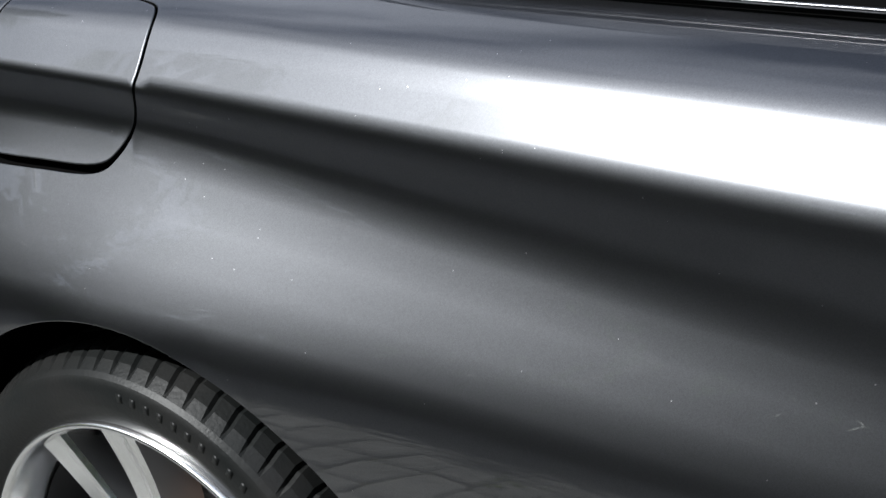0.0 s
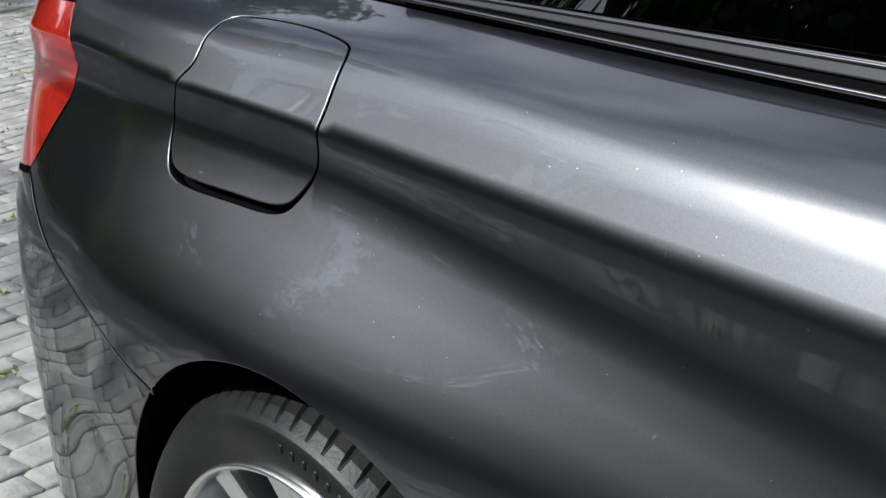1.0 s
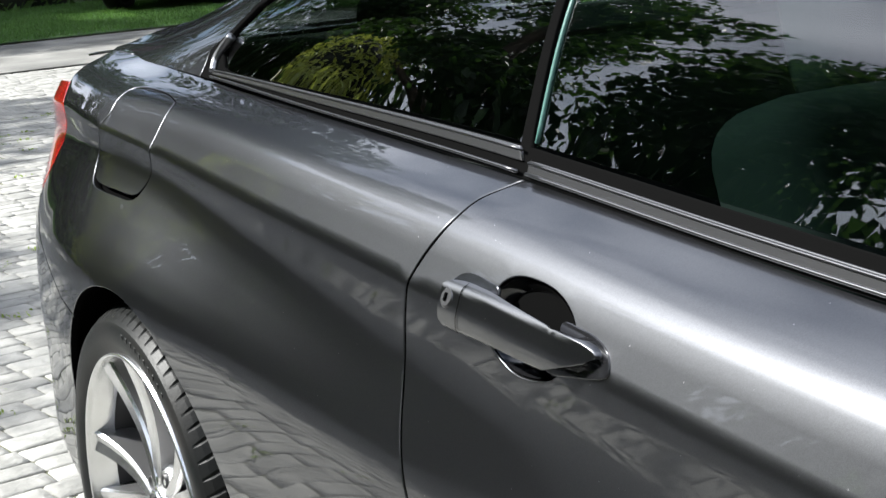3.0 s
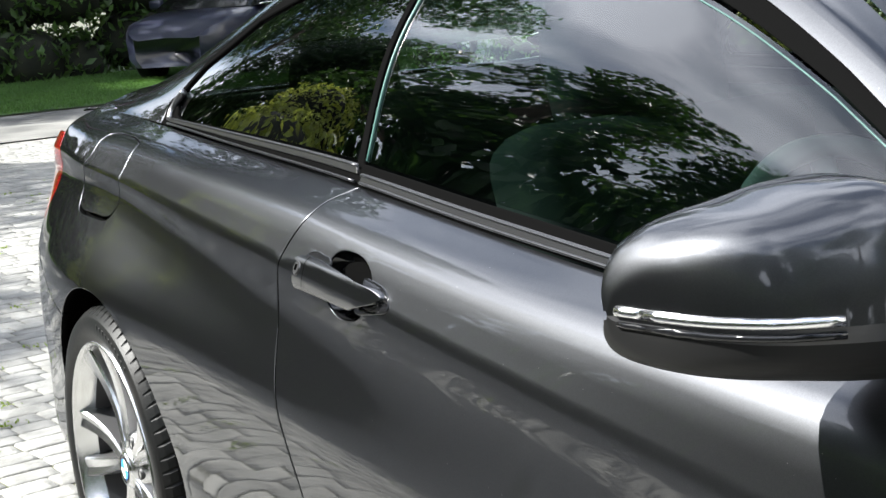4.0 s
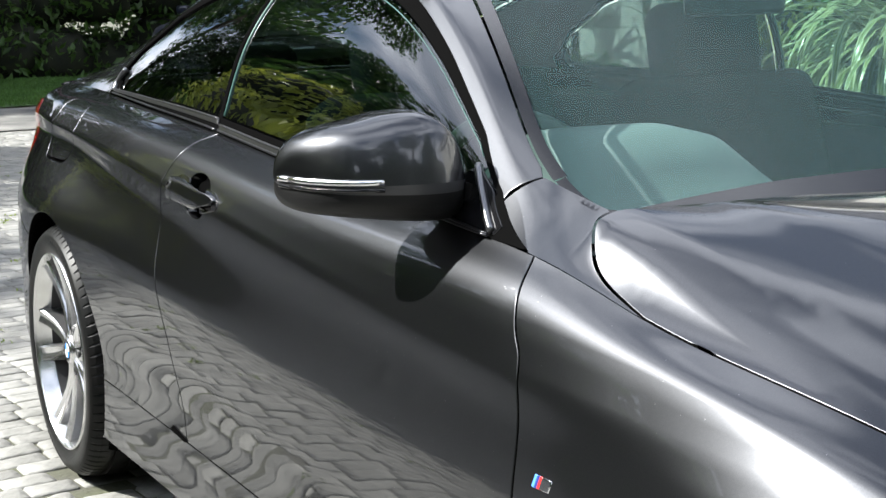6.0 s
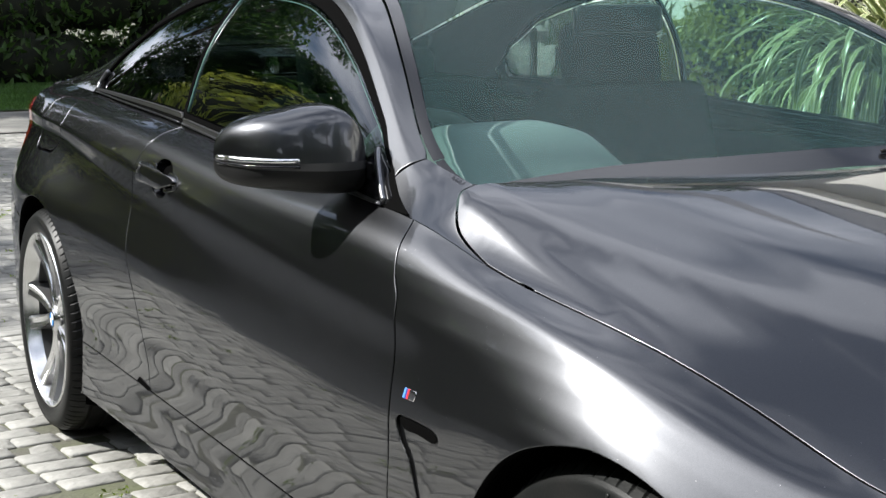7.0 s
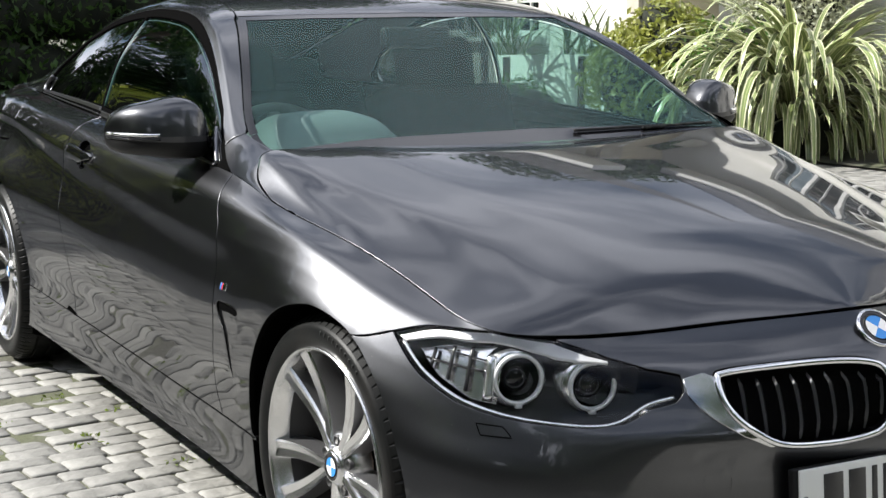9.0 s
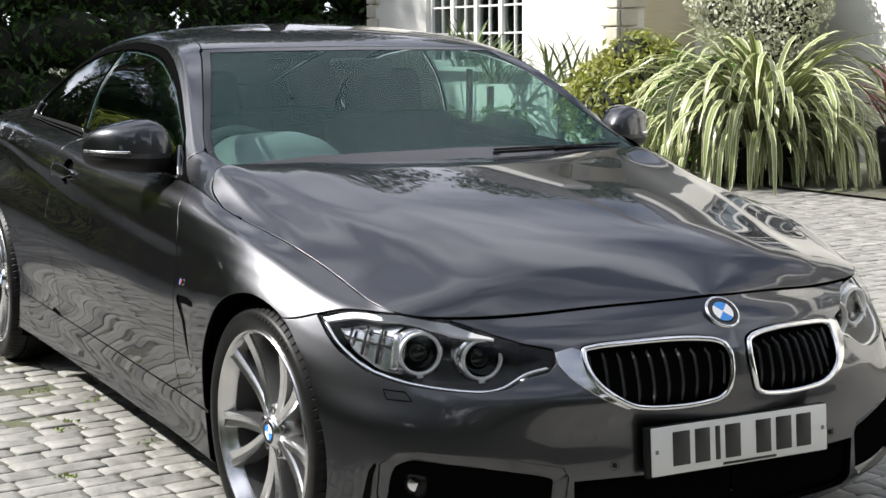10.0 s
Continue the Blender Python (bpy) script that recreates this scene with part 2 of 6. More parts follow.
def panel(name, surf, poly, mat, parent, holes=(), step=0.022, gap=0.0032, flange=0.014, lift=0.0, label="", left=False, edge=0.02, dark=True):
    """A sheet cut from a surface, with its rim turned in, so that neighbours leave a real shut line."""
    outer = inset(refine(poly, edge), gap)
    loops = [outer] + [inset(refine(h, edge), -gap) for h in holes]
    vs, fs = flat_fill(loops, step)
    p, n = surf(vs[:, 0], vs[:, 1])
    p = p + n * lift
    if left:
        p, n = p * [1, -1, 1], n * [1, -1, 1]
    fn = np.cross(p[fs[:, 1]] - p[fs[:, 0]], p[fs[:, 2]] - p[fs[:, 0]])
    bad = (fn * n[fs].mean(1)).sum(1) < 0
    fs[bad] = fs[bad][:, ::-1]
    verts, norms, faces = list(p), list(n), [tuple(f) for f in fs]
    if flange:
        count = {}
        for a, b, c in fs:
            for e in ((a, b), (b, c), (c, a)):
                count[(min(e), max(e))] = count.get((min(e), max(e)), 0) + 1
        rim, out_d, edges = {}, {}, []
        for a, b, c in fs:
            for i, j in ((a, b), (b, c), (c, a)):
                if count[(min(i, j), max(i, j))] == 1:
                    d = np.cross(p[j] - p[i], n[i])
                    d /= np.linalg.norm(d) + 1e-12
                    edges.append((i, j))
                    for q in (i, j):
                        out_d[q] = out_d.get(q, 0) + d
        r = 0.0011
        for q, d in out_d.items():
            d = d / (np.linalg.norm(d) + 1e-12)
            rim[q] = len(verts)
            verts += [p[q] - n[q] * r + d * r, p[q] - n[q] * flange + d * r]
            norms += [(n[q] + d) / np.linalg.norm(n[q] + d), d]
        for i, j in edges:
            a, b = rim[i], rim[j]
            faces += [(j, i, a, b), (b, a, a + 1, b + 1)]
    ob = mesh_of(name, verts, faces, mat, parent, label, True, norms)
    # inner walls of the rim near-black, with the gap's shade in their colour
    if flange > 0.008 and dark:
        ob.data.materials.append(DARK)
        k = len(fs)
        for i in range(k + 1, len(ob.data.polygons), 2):
            ob.data.polygons[i].material_index = 1
    return ob


def tube(name, pts, radius, mat, parent=None, label="", closed=False, sides=8, flat=1.0, up=(0, 0, 1), taper=None):
    """A round or flattened bar along points."""
    p = np.asarray(pts, float)
    n = len(p)
    t = (np.roll(p, -1, 0) - np.roll(p, 1, 0)) if closed else np.gradient(p, axis=0)
    t /= np.linalg.norm(t, axis=1, keepdims=True) + 1e-12
    upv = np.asarray(up, float)
    verts, faces = [], []
    for i in range(n):
        a = np.cross(t[i], upv)
        a /= np.linalg.norm(a) + 1e-12
        b = np.cross(a, t[i])
        r = radius * (taper[i] if taper is not None else 1)
        for k in range(sides):
            th = 2 * math.pi * k / sides
            verts.append(p[i] + a * r * math.cos(th) + b * r * flat * math.sin(th))
    m = n if closed else n - 1
    for i in range(m):
        for k in range(sides):
            a, b = i * sides + k, i * sides + (k + 1) % sides
            c, d = ((i + 1) % n) * sides + (k + 1) % sides, ((i + 1) % n) * sides + k
            faces.append((a, b, c, d))
    if not closed:
        faces += [tuple(range(sides))[::-1], tuple((n - 1) * sides + k for k in range(sides))]
    return mesh_of(name, verts, faces, mat, parent, label)


def lathe(profile, around=64, axis="y", arc=None):
    """Surface of revolution about y from (radius, y) pairs; as verts and faces."""
    verts, faces = [], []
    for k in range(around):
        th = 2 * math.pi * k / around
        for r, y in profile:
            verts.append((r * math.cos(th), y, r * math.sin(th)))
    m = len(profile)
    for k in range(around):
        for i in range(m - 1):
            a, b = k * m + i, ((k + 1) % around) * m + i
            faces.append((a, b, b + 1, a + 1))
    return verts, faces


def box_bm(size, at=(0, 0, 0), bevel=0.0, segments=2, turn=None):
    bm = bmesh.new()
    bmesh.ops.create_cube(bm, size=1)
    bmesh.ops.scale(bm, vec=size, verts=bm.verts)
    if bevel:
        bmesh.ops.bevel(bm, geom=bm.edges[:], offset=bevel, segments=segments, affect="EDGES", profile=0.5)
    if turn is not None:
        bmesh.ops.transform(bm, matrix=turn, verts=bm.verts)
    bmesh.ops.translate(bm, vec=at, verts=bm.verts)
    return bm


def empty(name, at, label, category, group="", kind=""):
    ob = new(name)
    ob.location = at
    return tagged(ob, label, category, group, kind)

# ---- the car's skin: x ahead from the rear axle, half width s, height z ----
def pchip(xs, ys, x):
    """Smooth monotone curve through the knots."""
    xs, ys, x = np.asarray(xs, float), np.asarray(ys, float), np.asarray(x, float)
    h = np.diff(xs)
    m = np.diff(ys) / h
    g = np.zeros(len(xs))
    g[0], g[-1] = m[0], m[-1]
    for i in range(1, len(xs) - 1):
        if m[i - 1] * m[i] > 0:
            a, b = 2 * h[i] + h[i - 1], h[i] + 2 * h[i - 1]
            g[i] = (a + b) / (a / m[i - 1] + b / m[i])
    i = np.clip(np.searchsorted(xs, x) - 1, 0, len(xs) - 2)
    t = (x - xs[i]) / h[i]
    t2, t3 = t * t, t * t * t
    return (2 * t3 - 3 * t2 + 1) * ys[i] + (t3 - 2 * t2 + t) * h[i] * g[i] + (3 * t2 - 2 * t3) * ys[i + 1] + (t3 - t2) * h[i] * g[i + 1]


def soften(grid, sigma, axis):
    """Gaussian smoothing along one axis, ends held."""
    n = max(1, int(3 * sigma))
    k = np.exp(-0.5 * (np.arange(-n, n + 1) / sigma) ** 2)
    k /= k.sum()
    g = np.moveaxis(grid, axis, 0)
    pad = np.concatenate([2 * g[:1] - g[n:0:-1], g, 2 * g[-1:] - g[-2:-n - 2:-1]])
    return np.moveaxis(sum(w * pad[i:i + len(g)] for i, w in enumerate(k)), 0, axis)


# plan outline, rear centre to front centre
OUT_X = [-1.035, -0.985, -0.80, -0.40, 0.0, 0.40, 0.85, 1.50, 2.20, 2.50, 2.81, 3.09, 3.31, 3.45, 3.555, 3.590]
OUT_S = [0.0, 0.44, 0.745, 0.862, 0.898, 0.888, 0.880, 0.882, 0.888, 0.897, 0.902, 0.865, 0.755, 0.58, 0.31, 0.0]
# levels from the bottom edge up to the top edge: inset from the outline, height
LEVEL_B = [0.0, 0.10, 0.21, 0.35, 0.47, 0.60, 0.66, 0.74, 0.86]
INSET = [
    [.05, .05, .05, .06, .05, .012, .008, .008, .010, .016, .04, .05, .05, .06, .06, .06],
    [.00, .00, .00, .010, .016, .015, .016, .017, .018, .019, .016, .00, .00, .00, .00, .00],
    [.00, .00, .00, .012, .019, .019, .018, .014, .011, .010, .009, .00, .00, .00, .00, .00],
    [.00, .00, .00, .004, .007, .008, .008, .006, .004, .002, .000, .00, .004, .008, .008, .000],
    [.01, .01, .012, .004, .001, .002, .003, .004, .002, .003, .002, .012, .028, .026, -.006, -.016],
    [.03, .03, .060, .084, .0925, .0575, .0335, .0190, .0165, .020, .016, .034, .052, .062, .024, -.006],
    [.035, .035, .06, .082, .090, .056, .033, .019, .017, .028, .038, .061, .072, .090, .066, .036],
    [.04, .05, .085, .120, .133, .095, .070, .050, .041, .060, .072, .095, .085, .118, .115, .074],
    [.075, .09, .125, .215, .203, .168, .139, .118, .090, .102, .132, .158, .085, .152, .168, .118],
]
HEIGHT = [
    [.22, .22, .22, .21, .21, .215, .215, .215, .215, .21, .19, .18, .18, .17, .17, .17],
    [.31, .31, .31, .30, .30, .32, .31, .30, .29, .29, .28, .26, .25, .24, .24, .24],
    [.42, .42, .42, .42, .42, .41, .40, .40, .40, .40, .40, .36, .34, .33, .33, .33],
    [.52, .52, .53, .56, .56, .55, .53, .50, .49, .51, .54, .46, .43, .42, .42, .44],
    [.66, .66, .68, .685, .69, .675, .645, .60, .58, .61, .655, .555, .50, .485, .49, .52],
    [.86, .86, .875, .876, .869, .838, .796, .757, .716, .705, .708, .615, .57, .548, .56, .58],
    [.93, .93, .925, .915, .901, .881, .855, .806, .753, .748, .749, .661, .632, .612, .622, .64],
    [.985, .985, .975, .960, .955, .940, .918, .875, .846, .822, .786, .704, .655, .636, .652, .668],
    [1.01, 1.01, 1.005, .992, .985, .972, .955, .917, .893, .838, .801, .727, .674, .656, .672, .688],
]


def spline(vals, k):
    """Catmull-Rom through evenly numbered knots; symmetric about both ends."""
    v = np.asarray(vals, float)
    odd = abs(v[0]) < 1e-9 and abs(v[-1]) < 1e-9
    w = np.concatenate([[-v[1] if odd else v[1]], v, [-v[-2] if odd else v[-2]]])
    i = np.clip(np.floor(k).astype(int), 0, len(v) - 2)
    t = k - i
    a, b, c, d = w[i], w[i + 1], w[i + 2], w[i + 3]
    return 0.5 * (2 * b + (c - a) * t + (2 * a - 5 * b + 4 * c - d) * t * t + (3 * b - a - 3 * c + d) * t ** 3)


_k = np.linspace(0, len(OUT_X) - 1, 6000)
_cx, _cs = spline(OUT_X, _k), spline(OUT_S, _k)
_arc = np.concatenate([[0], np.cumsum(np.hypot(np.diff(_cx), np.diff(_cs)))])
_arc += 1.5 - np.interp(1.5, _cx, _arc)
U0, U1 = _arc[0], _arc[-1]          # rear centre, front centre
NU, NB = 640, 173
UG, BG = np.linspace(U0, U1, NU), np.linspace(0, LEVEL_B[-1], NB)


def _build():
    kk = np.interp(UG, _arc, _k)
    ox, os_ = np.interp(UG, _arc, _cx), np.interp(UG, _arc, _cs)
    tx, ts = np.gradient(ox, UG), np.gradient(os_, UG)
    tx, ts = soften(tx, 5, 0), soften(ts, 5, 0)
    ln = np.hypot(tx, ts)
    nx, ns = -ts / ln, tx / ln
    nx[-1], ns[-1], nx[0], ns[0] = 1, 0, -1, 0
    st = np.arange(len(OUT_X))
    d = np.array([pchip(st, row, kk) for row in INSET])
    z = np.array([pchip(st, row, kk) for row in HEIGHT])
    d, z = soften(d, 9, 1), soften(z, 9, 1)
    D, Z = np.zeros((NU, NB)), np.zeros((NU, NB))
    for i in range(NU):
        lo, hi = BG <= LEVEL_B[6], BG > LEVEL_B[6]
        D[i, lo], Z[i, lo] = pchip(LEVEL_B[:7], d[:7, i], BG[lo]), pchip(LEVEL_B[:7], z[:7, i], BG[lo])
        D[i, hi], Z[i, hi] = pchip(LEVEL_B[6:], d[6:, i], BG[hi]), pchip(LEVEL_B[6:], z[6:, i], BG[hi])
    D, Z = soften(D, 0.9, 1), soften(Z, 0.9, 1)
    P = np.stack([ox[:, None] + nx[:, None] * (-D), os_[:, None] - ns[:, None] * D, Z], -1)
    low = np.clip((-.50 - P[..., 0]) / .35, 0, 1) * np.clip((P[..., 2] - .80) / .15, 0, 1)
    P[..., 2] -= .036 * low * low * (3 - 2 * low)
    P[0, :, 1] = P[-1, :, 1] = 0
    du, db = np.gradient(P, UG, axis=0), np.gradient(P, BG, axis=1)
    du[-1, :, 0] = du[-1, :, 2] = du[0, :, 0] = du[0, :, 2] = 0
    n = np.cross(du, db)
    n /= np.linalg.norm(n, axis=-1, keepdims=True)
    n *= np.where((n[..., 1:2] * ns[:, None, None] + n[..., 0:1] * nx[:, None, None]) < 0, -1, 1)
    return P, n


SKIN_P, SKIN_N = _build()


def skin(u, b):
    """Place and outward normal on the right side; u past either end goes on round the left side."""
    u, b = np.atleast_1d(np.asarray(u, float)), np.atleast_1d(np.asarray(b, float))
    flip = np.where((u > U1) | (u < U0), -1.0, 1.0)
    u = np.where(u > U1, 2 * U1 - u, np.where(u < U0, 2 * U0 - u, u))
    fu, fb = (u - U0) / (U1 - U0) * (NU - 1), np.clip(b / BG[-1], 0, 1) * (NB - 1)
    i, j = np.clip(fu.astype(int), 0, NU - 2), np.clip(fb.astype(int), 0, NB - 2)
    a, c = (fu - i)[:, None], (fb - j)[:, None]
    out = []
    for g in (SKIN_P, SKIN_N):
        q = (g[i, j] * (1 - a) * (1 - c) + g[i + 1, j] * a * (1 - c) + g[i, j + 1] * (1 - a) * c + g[i + 1, j + 1] * a * c).copy()
        q[:, 1] *= -flip
        out.append(q)
    return out[0], out[1] / np.linalg.norm(out[1], axis=1, keepdims=True)


def u_at(x):
    return np.interp(x, _cx, _arc)


def at_xz(x, z):
    """Skin coordinates of the place on the side with that x and height."""
    u = float(u_at(x))
    for _ in range(6):
        p, _n = skin(np.full(NB, u), BG)
        b = float(np.interp(z, p[:, 2], BG))
        q = skin(u, b)[0][0]
        u += x - q[0]
    return u, b


# ---- cabin: sections across, from the belt over the rail to the middle ----
CAB_BELT = ([-1.0, -0.60, -0.30, 0.03, 0.40, 0.85, 1.30, 1.80, 2.20, 2.35], [.62, .64, .668, .697, .722, .743, .757, .776, .800, .80], [1.0, .985, .99, .986, .973, .956, .927, .907, .894, .89])
CAB_RAIL = ([-1.0, -0.55, -0.25, 0.05, 0.40, 0.70, 1.00, 1.30, 1.55, 1.75, 1.95, 2.15, 2.35], [.60, .61, .60, .582, .562, .552, .548, .560, .594, .642, .698, .758, .80], [1.0, 1.005, 1.05, 1.135, 1.232, 1.278, 1.295, 1.283, 1.238, 1.165, 1.068, .958, .89])
CAB_INNER = ([-1.0, -0.55, -0.25, 0.05, 0.40, 0.70, 1.00, 1.30, 1.52, 1.75, 1.95, 2.155, 2.35], [.52, .51, .50, .49, .475, .468, .465, .480, .510, .586, .656, .727, .745], [1.02, 1.03, 1.085, 1.175, 1.268, 1.305, 1.317, 1.300, 1.257, 1.170, 1.073, .974, .905])
CAB_MID = ([-1.0, -0.55, -0.25, 0.05, 0.40, 0.70, 1.00, 1.30, 1.56, 1.75, 1.95, 2.13, 2.30, 2.40], [1.03, 1.045, 1.105, 1.195, 1.292, 1.333, 1.346, 1.318, 1.262, 1.182, 1.098, 1.022, .952, .912])
CAB_X = np.linspace(-1.0, 2.35, 240)
CAB_W = [0.0, 0.20, 0.40, 0.50, 0.75, 1.0]
CAB_WG = np.linspace(0, 1, 121)


def _cabin():
    bs, bz = pchip(CAB_BELT[0], CAB_BELT[1], CAB_X), pchip(CAB_BELT[0], CAB_BELT[2], CAB_X)
    rs, rz = pchip(CAB_RAIL[0], CAB_RAIL[1], CAB_X), pchip(CAB_RAIL[0], CAB_RAIL[2], CAB_X)
    ns, nz = pchip(CAB_INNER[0], CAB_INNER[1], CAB_X), pchip(CAB_INNER[0], CAB_INNER[2], CAB_X)
    mz = pchip(CAB_MID[0], CAB_MID[1], CAB_X)
    bs, bz, rs, rz, ns, nz, mz = (soften(q, 5, 0) for q in (bs, bz, rs, rz, ns, nz, mz))
    P = np.zeros((len(CAB_X), len(CAB_WG), 3))
    P[..., 0] = CAB_X[:, None]
    for i in range(len(CAB_X)):
        rise = max(0.0, rz[i] - bz[i])
        s = [bs[i], (bs[i] + rs[i]) / 2 + 0.10 * rise, rs[i], ns[i], ns[i] * 0.5, 0]
        z = [bz[i], (bz[i] + rz[i]) / 2, rz[i], nz[i], nz[i] + 0.76 * (mz[i] - nz[i]), mz[i]]
        lo, hi = CAB_WG <= 0.4, CAB_WG > 0.4
        P[i, :, 1] = pchip(CAB_W, s, CAB_WG)
        P[i, :, 2] = np.where(lo, pchip(CAB_W[:3], z[:3], np.minimum(CAB_WG, 0.4)), pchip(CAB_W[2:], z[2:], np.maximum(CAB_WG, 0.4)))
    P[..., 1:] = soften(P[..., 1:], 1.3, 1)
    P[:, -1, 1] = 0
    du, dw = np.gradient(P, CAB_X, axis=0), np.gradient(P, CAB_WG, axis=1)
    dw[:, -1, 2] = 0
    n = np.cross(du, dw)
    n /= np.linalg.norm(n, axis=-1, keepdims=True) + 1e-12
    n *= np.where(n[..., 2:3] + 0.3 * n[..., 1:2] < 0, -1, 1)
    return P, n


CABIN_P, CABIN_N = _cabin()


def cabin(x, w):
    """Place and normal on the right half of the cabin; w past 1 goes on over the left half."""
    x, w = np.atleast_1d(np.asarray(x, float)), np.atleast_1d(np.asarray(w, float))
    flip = np.where(w > 1, -1.0, 1.0)
    w = np.where(w > 1, 2 - w, w)
    fx, fw = np.clip((x + 1.0) / 3.35, 0, 1) * (len(CAB_X) - 1), np.clip(w, 0, 1) * (len(CAB_WG) - 1)
    i, j = np.clip(fx.astype(int), 0, len(CAB_X) - 2), np.clip(fw.astype(int), 0, len(CAB_WG) - 2)
    a, c = (fx - i)[:, None], (fw - j)[:, None]
    out = []
    for g in (CABIN_P, CABIN_N):
        q = (g[i, j] * (1 - a) * (1 - c) + g[i + 1, j] * a * (1 - c) + g[i, j + 1] * (1 - a) * c + g[i + 1, j + 1] * a * c).copy()
        q[:, 1] *= -flip
        out.append(q)
    return out[0], out[1] / np.linalg.norm(out[1], axis=1, keepdims=True)


# ---- top of the bonnet and of the boot, between the skin's top edges ----
def _top_edge():
    p, n = skin(UG, np.full(NU, BG[-1]))
    q, _n = skin(UG, np.full(NU, BG[-4]))
    t = p - q
    return p, t / np.linalg.norm(t, axis=1, keepdims=True)


EDGE_P, EDGE_T = _top_edge()


def _mid_raw(x):
    return pchip([-1.0, -0.75, -0.5, -0.3, 1.9, 2.25, 2.5, 2.8, 3.1, 3.35, 3.485], [.952, .966, .996, 1.035, .97, .938, .905, .860, .800, .738, .682], x)


_MX = np.linspace(-1.0, 3.60, 921)
_MZ = np.where(_MX < 1.2, _mid_raw(_MX), soften(_mid_raw(np.minimum(_MX, 3.485)) - .26 * np.maximum(_MX - 3.485, 0), 24, 0))


def _mid_z(x):
    """Height of the middle line, faired."""
    return np.interp(x, _MX, _MZ)


def deck(x, y):
    """Height field of bonnet and boot lid with its normal, from the skin's edge to the middle."""
    x, y = np.atleast_1d(np.asarray(x, float)), np.atleast_1d(np.asarray(y, float))

    def height(x, y):
        s = np.abs(y)
        es, ez = np.interp(x, EDGE_P[:, 0], -EDGE_P[:, 1]), np.interp(x, EDGE_P[:, 0], EDGE_P[:, 2])
        sl = np.interp(x, EDGE_P[:, 0], np.clip(EDGE_T[:, 2] / np.maximum(0.15, EDGE_T[:, 1]), 0, 1.2))
        es = np.maximum(es, 0.02)
        t = np.clip(1 - s / es, -0.05, 1)                # 0 at the edge, 1 in the middle
        mz = _mid_z(x)
        t2, t3 = t * t, t * t * t
        z = (2 * t3 - 3 * t2 + 1) * ez + (t3 - 2 * t2 + t) * np.where(x > 1.2, 2.3 * (mz - ez), np.minimum(sl * es, 2.6 * np.maximum(mz - ez, 0.004))) + (3 * t2 - 2 * t3) * mz
        # the two pairs of raised lines in the bonnet
        f = np.clip((x - 2.15) / 0.30, 0, 1) * np.clip((3.48 - x) / 0.40, 0, 1)
        f = f * f * (3 - 2 * f)
        c1 = np.interp(x, [2.15, 2.51, 2.71, 2.87, 3.09, 3.45], [.590, .514, .470, .440, .400, .330])
        c0 = np.interp(x, [2.15, 2.48, 2.61, 2.76, 2.90, 3.20, 3.45], [.86, .730, .668, .622, .582, .520, .475])
        z = z + f * (0.008 * (0.5 - 0.5 * np.tanh((s - c0) / 0.030)) + 0.004 * (0.5 - 0.5 * np.tanh((s - c1) / 0.034)))
        # the wing tops rise to the feet of the windscreen pillars
        g = np.clip((2.95 - x) / 0.80, 0, 1) * (x > 1.5)
        a, b = np.clip((es - s) / 0.055, 0, 1), np.clip(s / 0.70, 0, 1) ** 2
        z = z + 0.053 * g * g * (3 - 2 * g) * (a * a * (3 - 2 * a)) * b
        return z

    e = 0.008
    z = height(x, y)
    gx = (height(x + e, y) - height(x - e, y)) / (2 * e)
    gy = (height(x, y + e) - height(x, y - e)) / (2 * e)
    n = np.stack([-gx, -gy, np.ones_like(z)], -1)
    return np.stack([x, y, z], -1), n / np.linalg.norm(n, axis=1, keepdims=True)

# ---- the coupe ----
car = empty("car", (0, 0, 0), "dark grey metallic two-door coupe parked on stone setts", "car")
RW, FW = 0.03, 2.86                      # axles
B1 = LEVEL_B[-1]


def arch(cx, r, a0, a1, n=76, tight=0.0):
    """Wheel-arch edge as skin coordinates; tight: how far its front quarter closes in on the tyre."""
    out = []
    for a in np.linspace(a0, a1, n):
        q = r - tight * float(np.interp(a, [-24, 0, 20, 40, 55, 70, 92], [.85, 1, 1, .85, .6, .3, 0]))
        out.append(at_xz(cx + q * math.cos(radians(a)), 0.335 + q * math.sin(radians(a))))
    return out


REAR_ARCH = arch(RW + 0.02, 0.368, -22, 200)
FRONT_ARCH = arch(FW + 0.025, 0.350, -24, 206, tight=.047)
DOOR_REAR = [(.930, B1), (.905, .80), (.896, .735), (.866, .672), (.848, .60), (.854, .545), (.877, .48), (.932, .36), (.975, .22), (.985, .145)]
DOOR_FRONT = [(2.231, B1), (2.276, .72), (2.308, .66), (2.318, .46), (2.302, .30), (2.300, .21), (2.33, .145)]
BUMP_REAR = [(-.171, .425), (-.262, .424), (-.346, .449), (-.494, .478), (-.64, .515)]
TAIL = [(-.560, .715), (-.530, .66), (-.514, .615), (-.545, .575), (-.64, .515), (-.75, .505), (-.98, .52), (-1.02, .60), (-.98, .69), (-.75, .72)]
LAMP = [(3.112, .660), (3.232, .758), (3.335, .856), (3.42, .857), (3.49, .852), (3.595, .716), (3.674, .658), (3.736, .646), (3.740, .624), (3.722, .606), (3.676, .594), (3.624, .552), (3.566, .534), (3.476, .536), (3.380, .540), (3.291, .554), (3.207, .595)]
FLAP = round_poly([(.012, .764), (.038, .745), (.046, .70), (.046, .655), (.038, .600), (.020, .572), (-.01, .560), (-.09, .557), (-.195, .557), (-.229, .570), (-.234, .600), (-.216, .66), (-.199, .69), (-.199, .73), (-.178, .768), (-.072, .776)], 5)


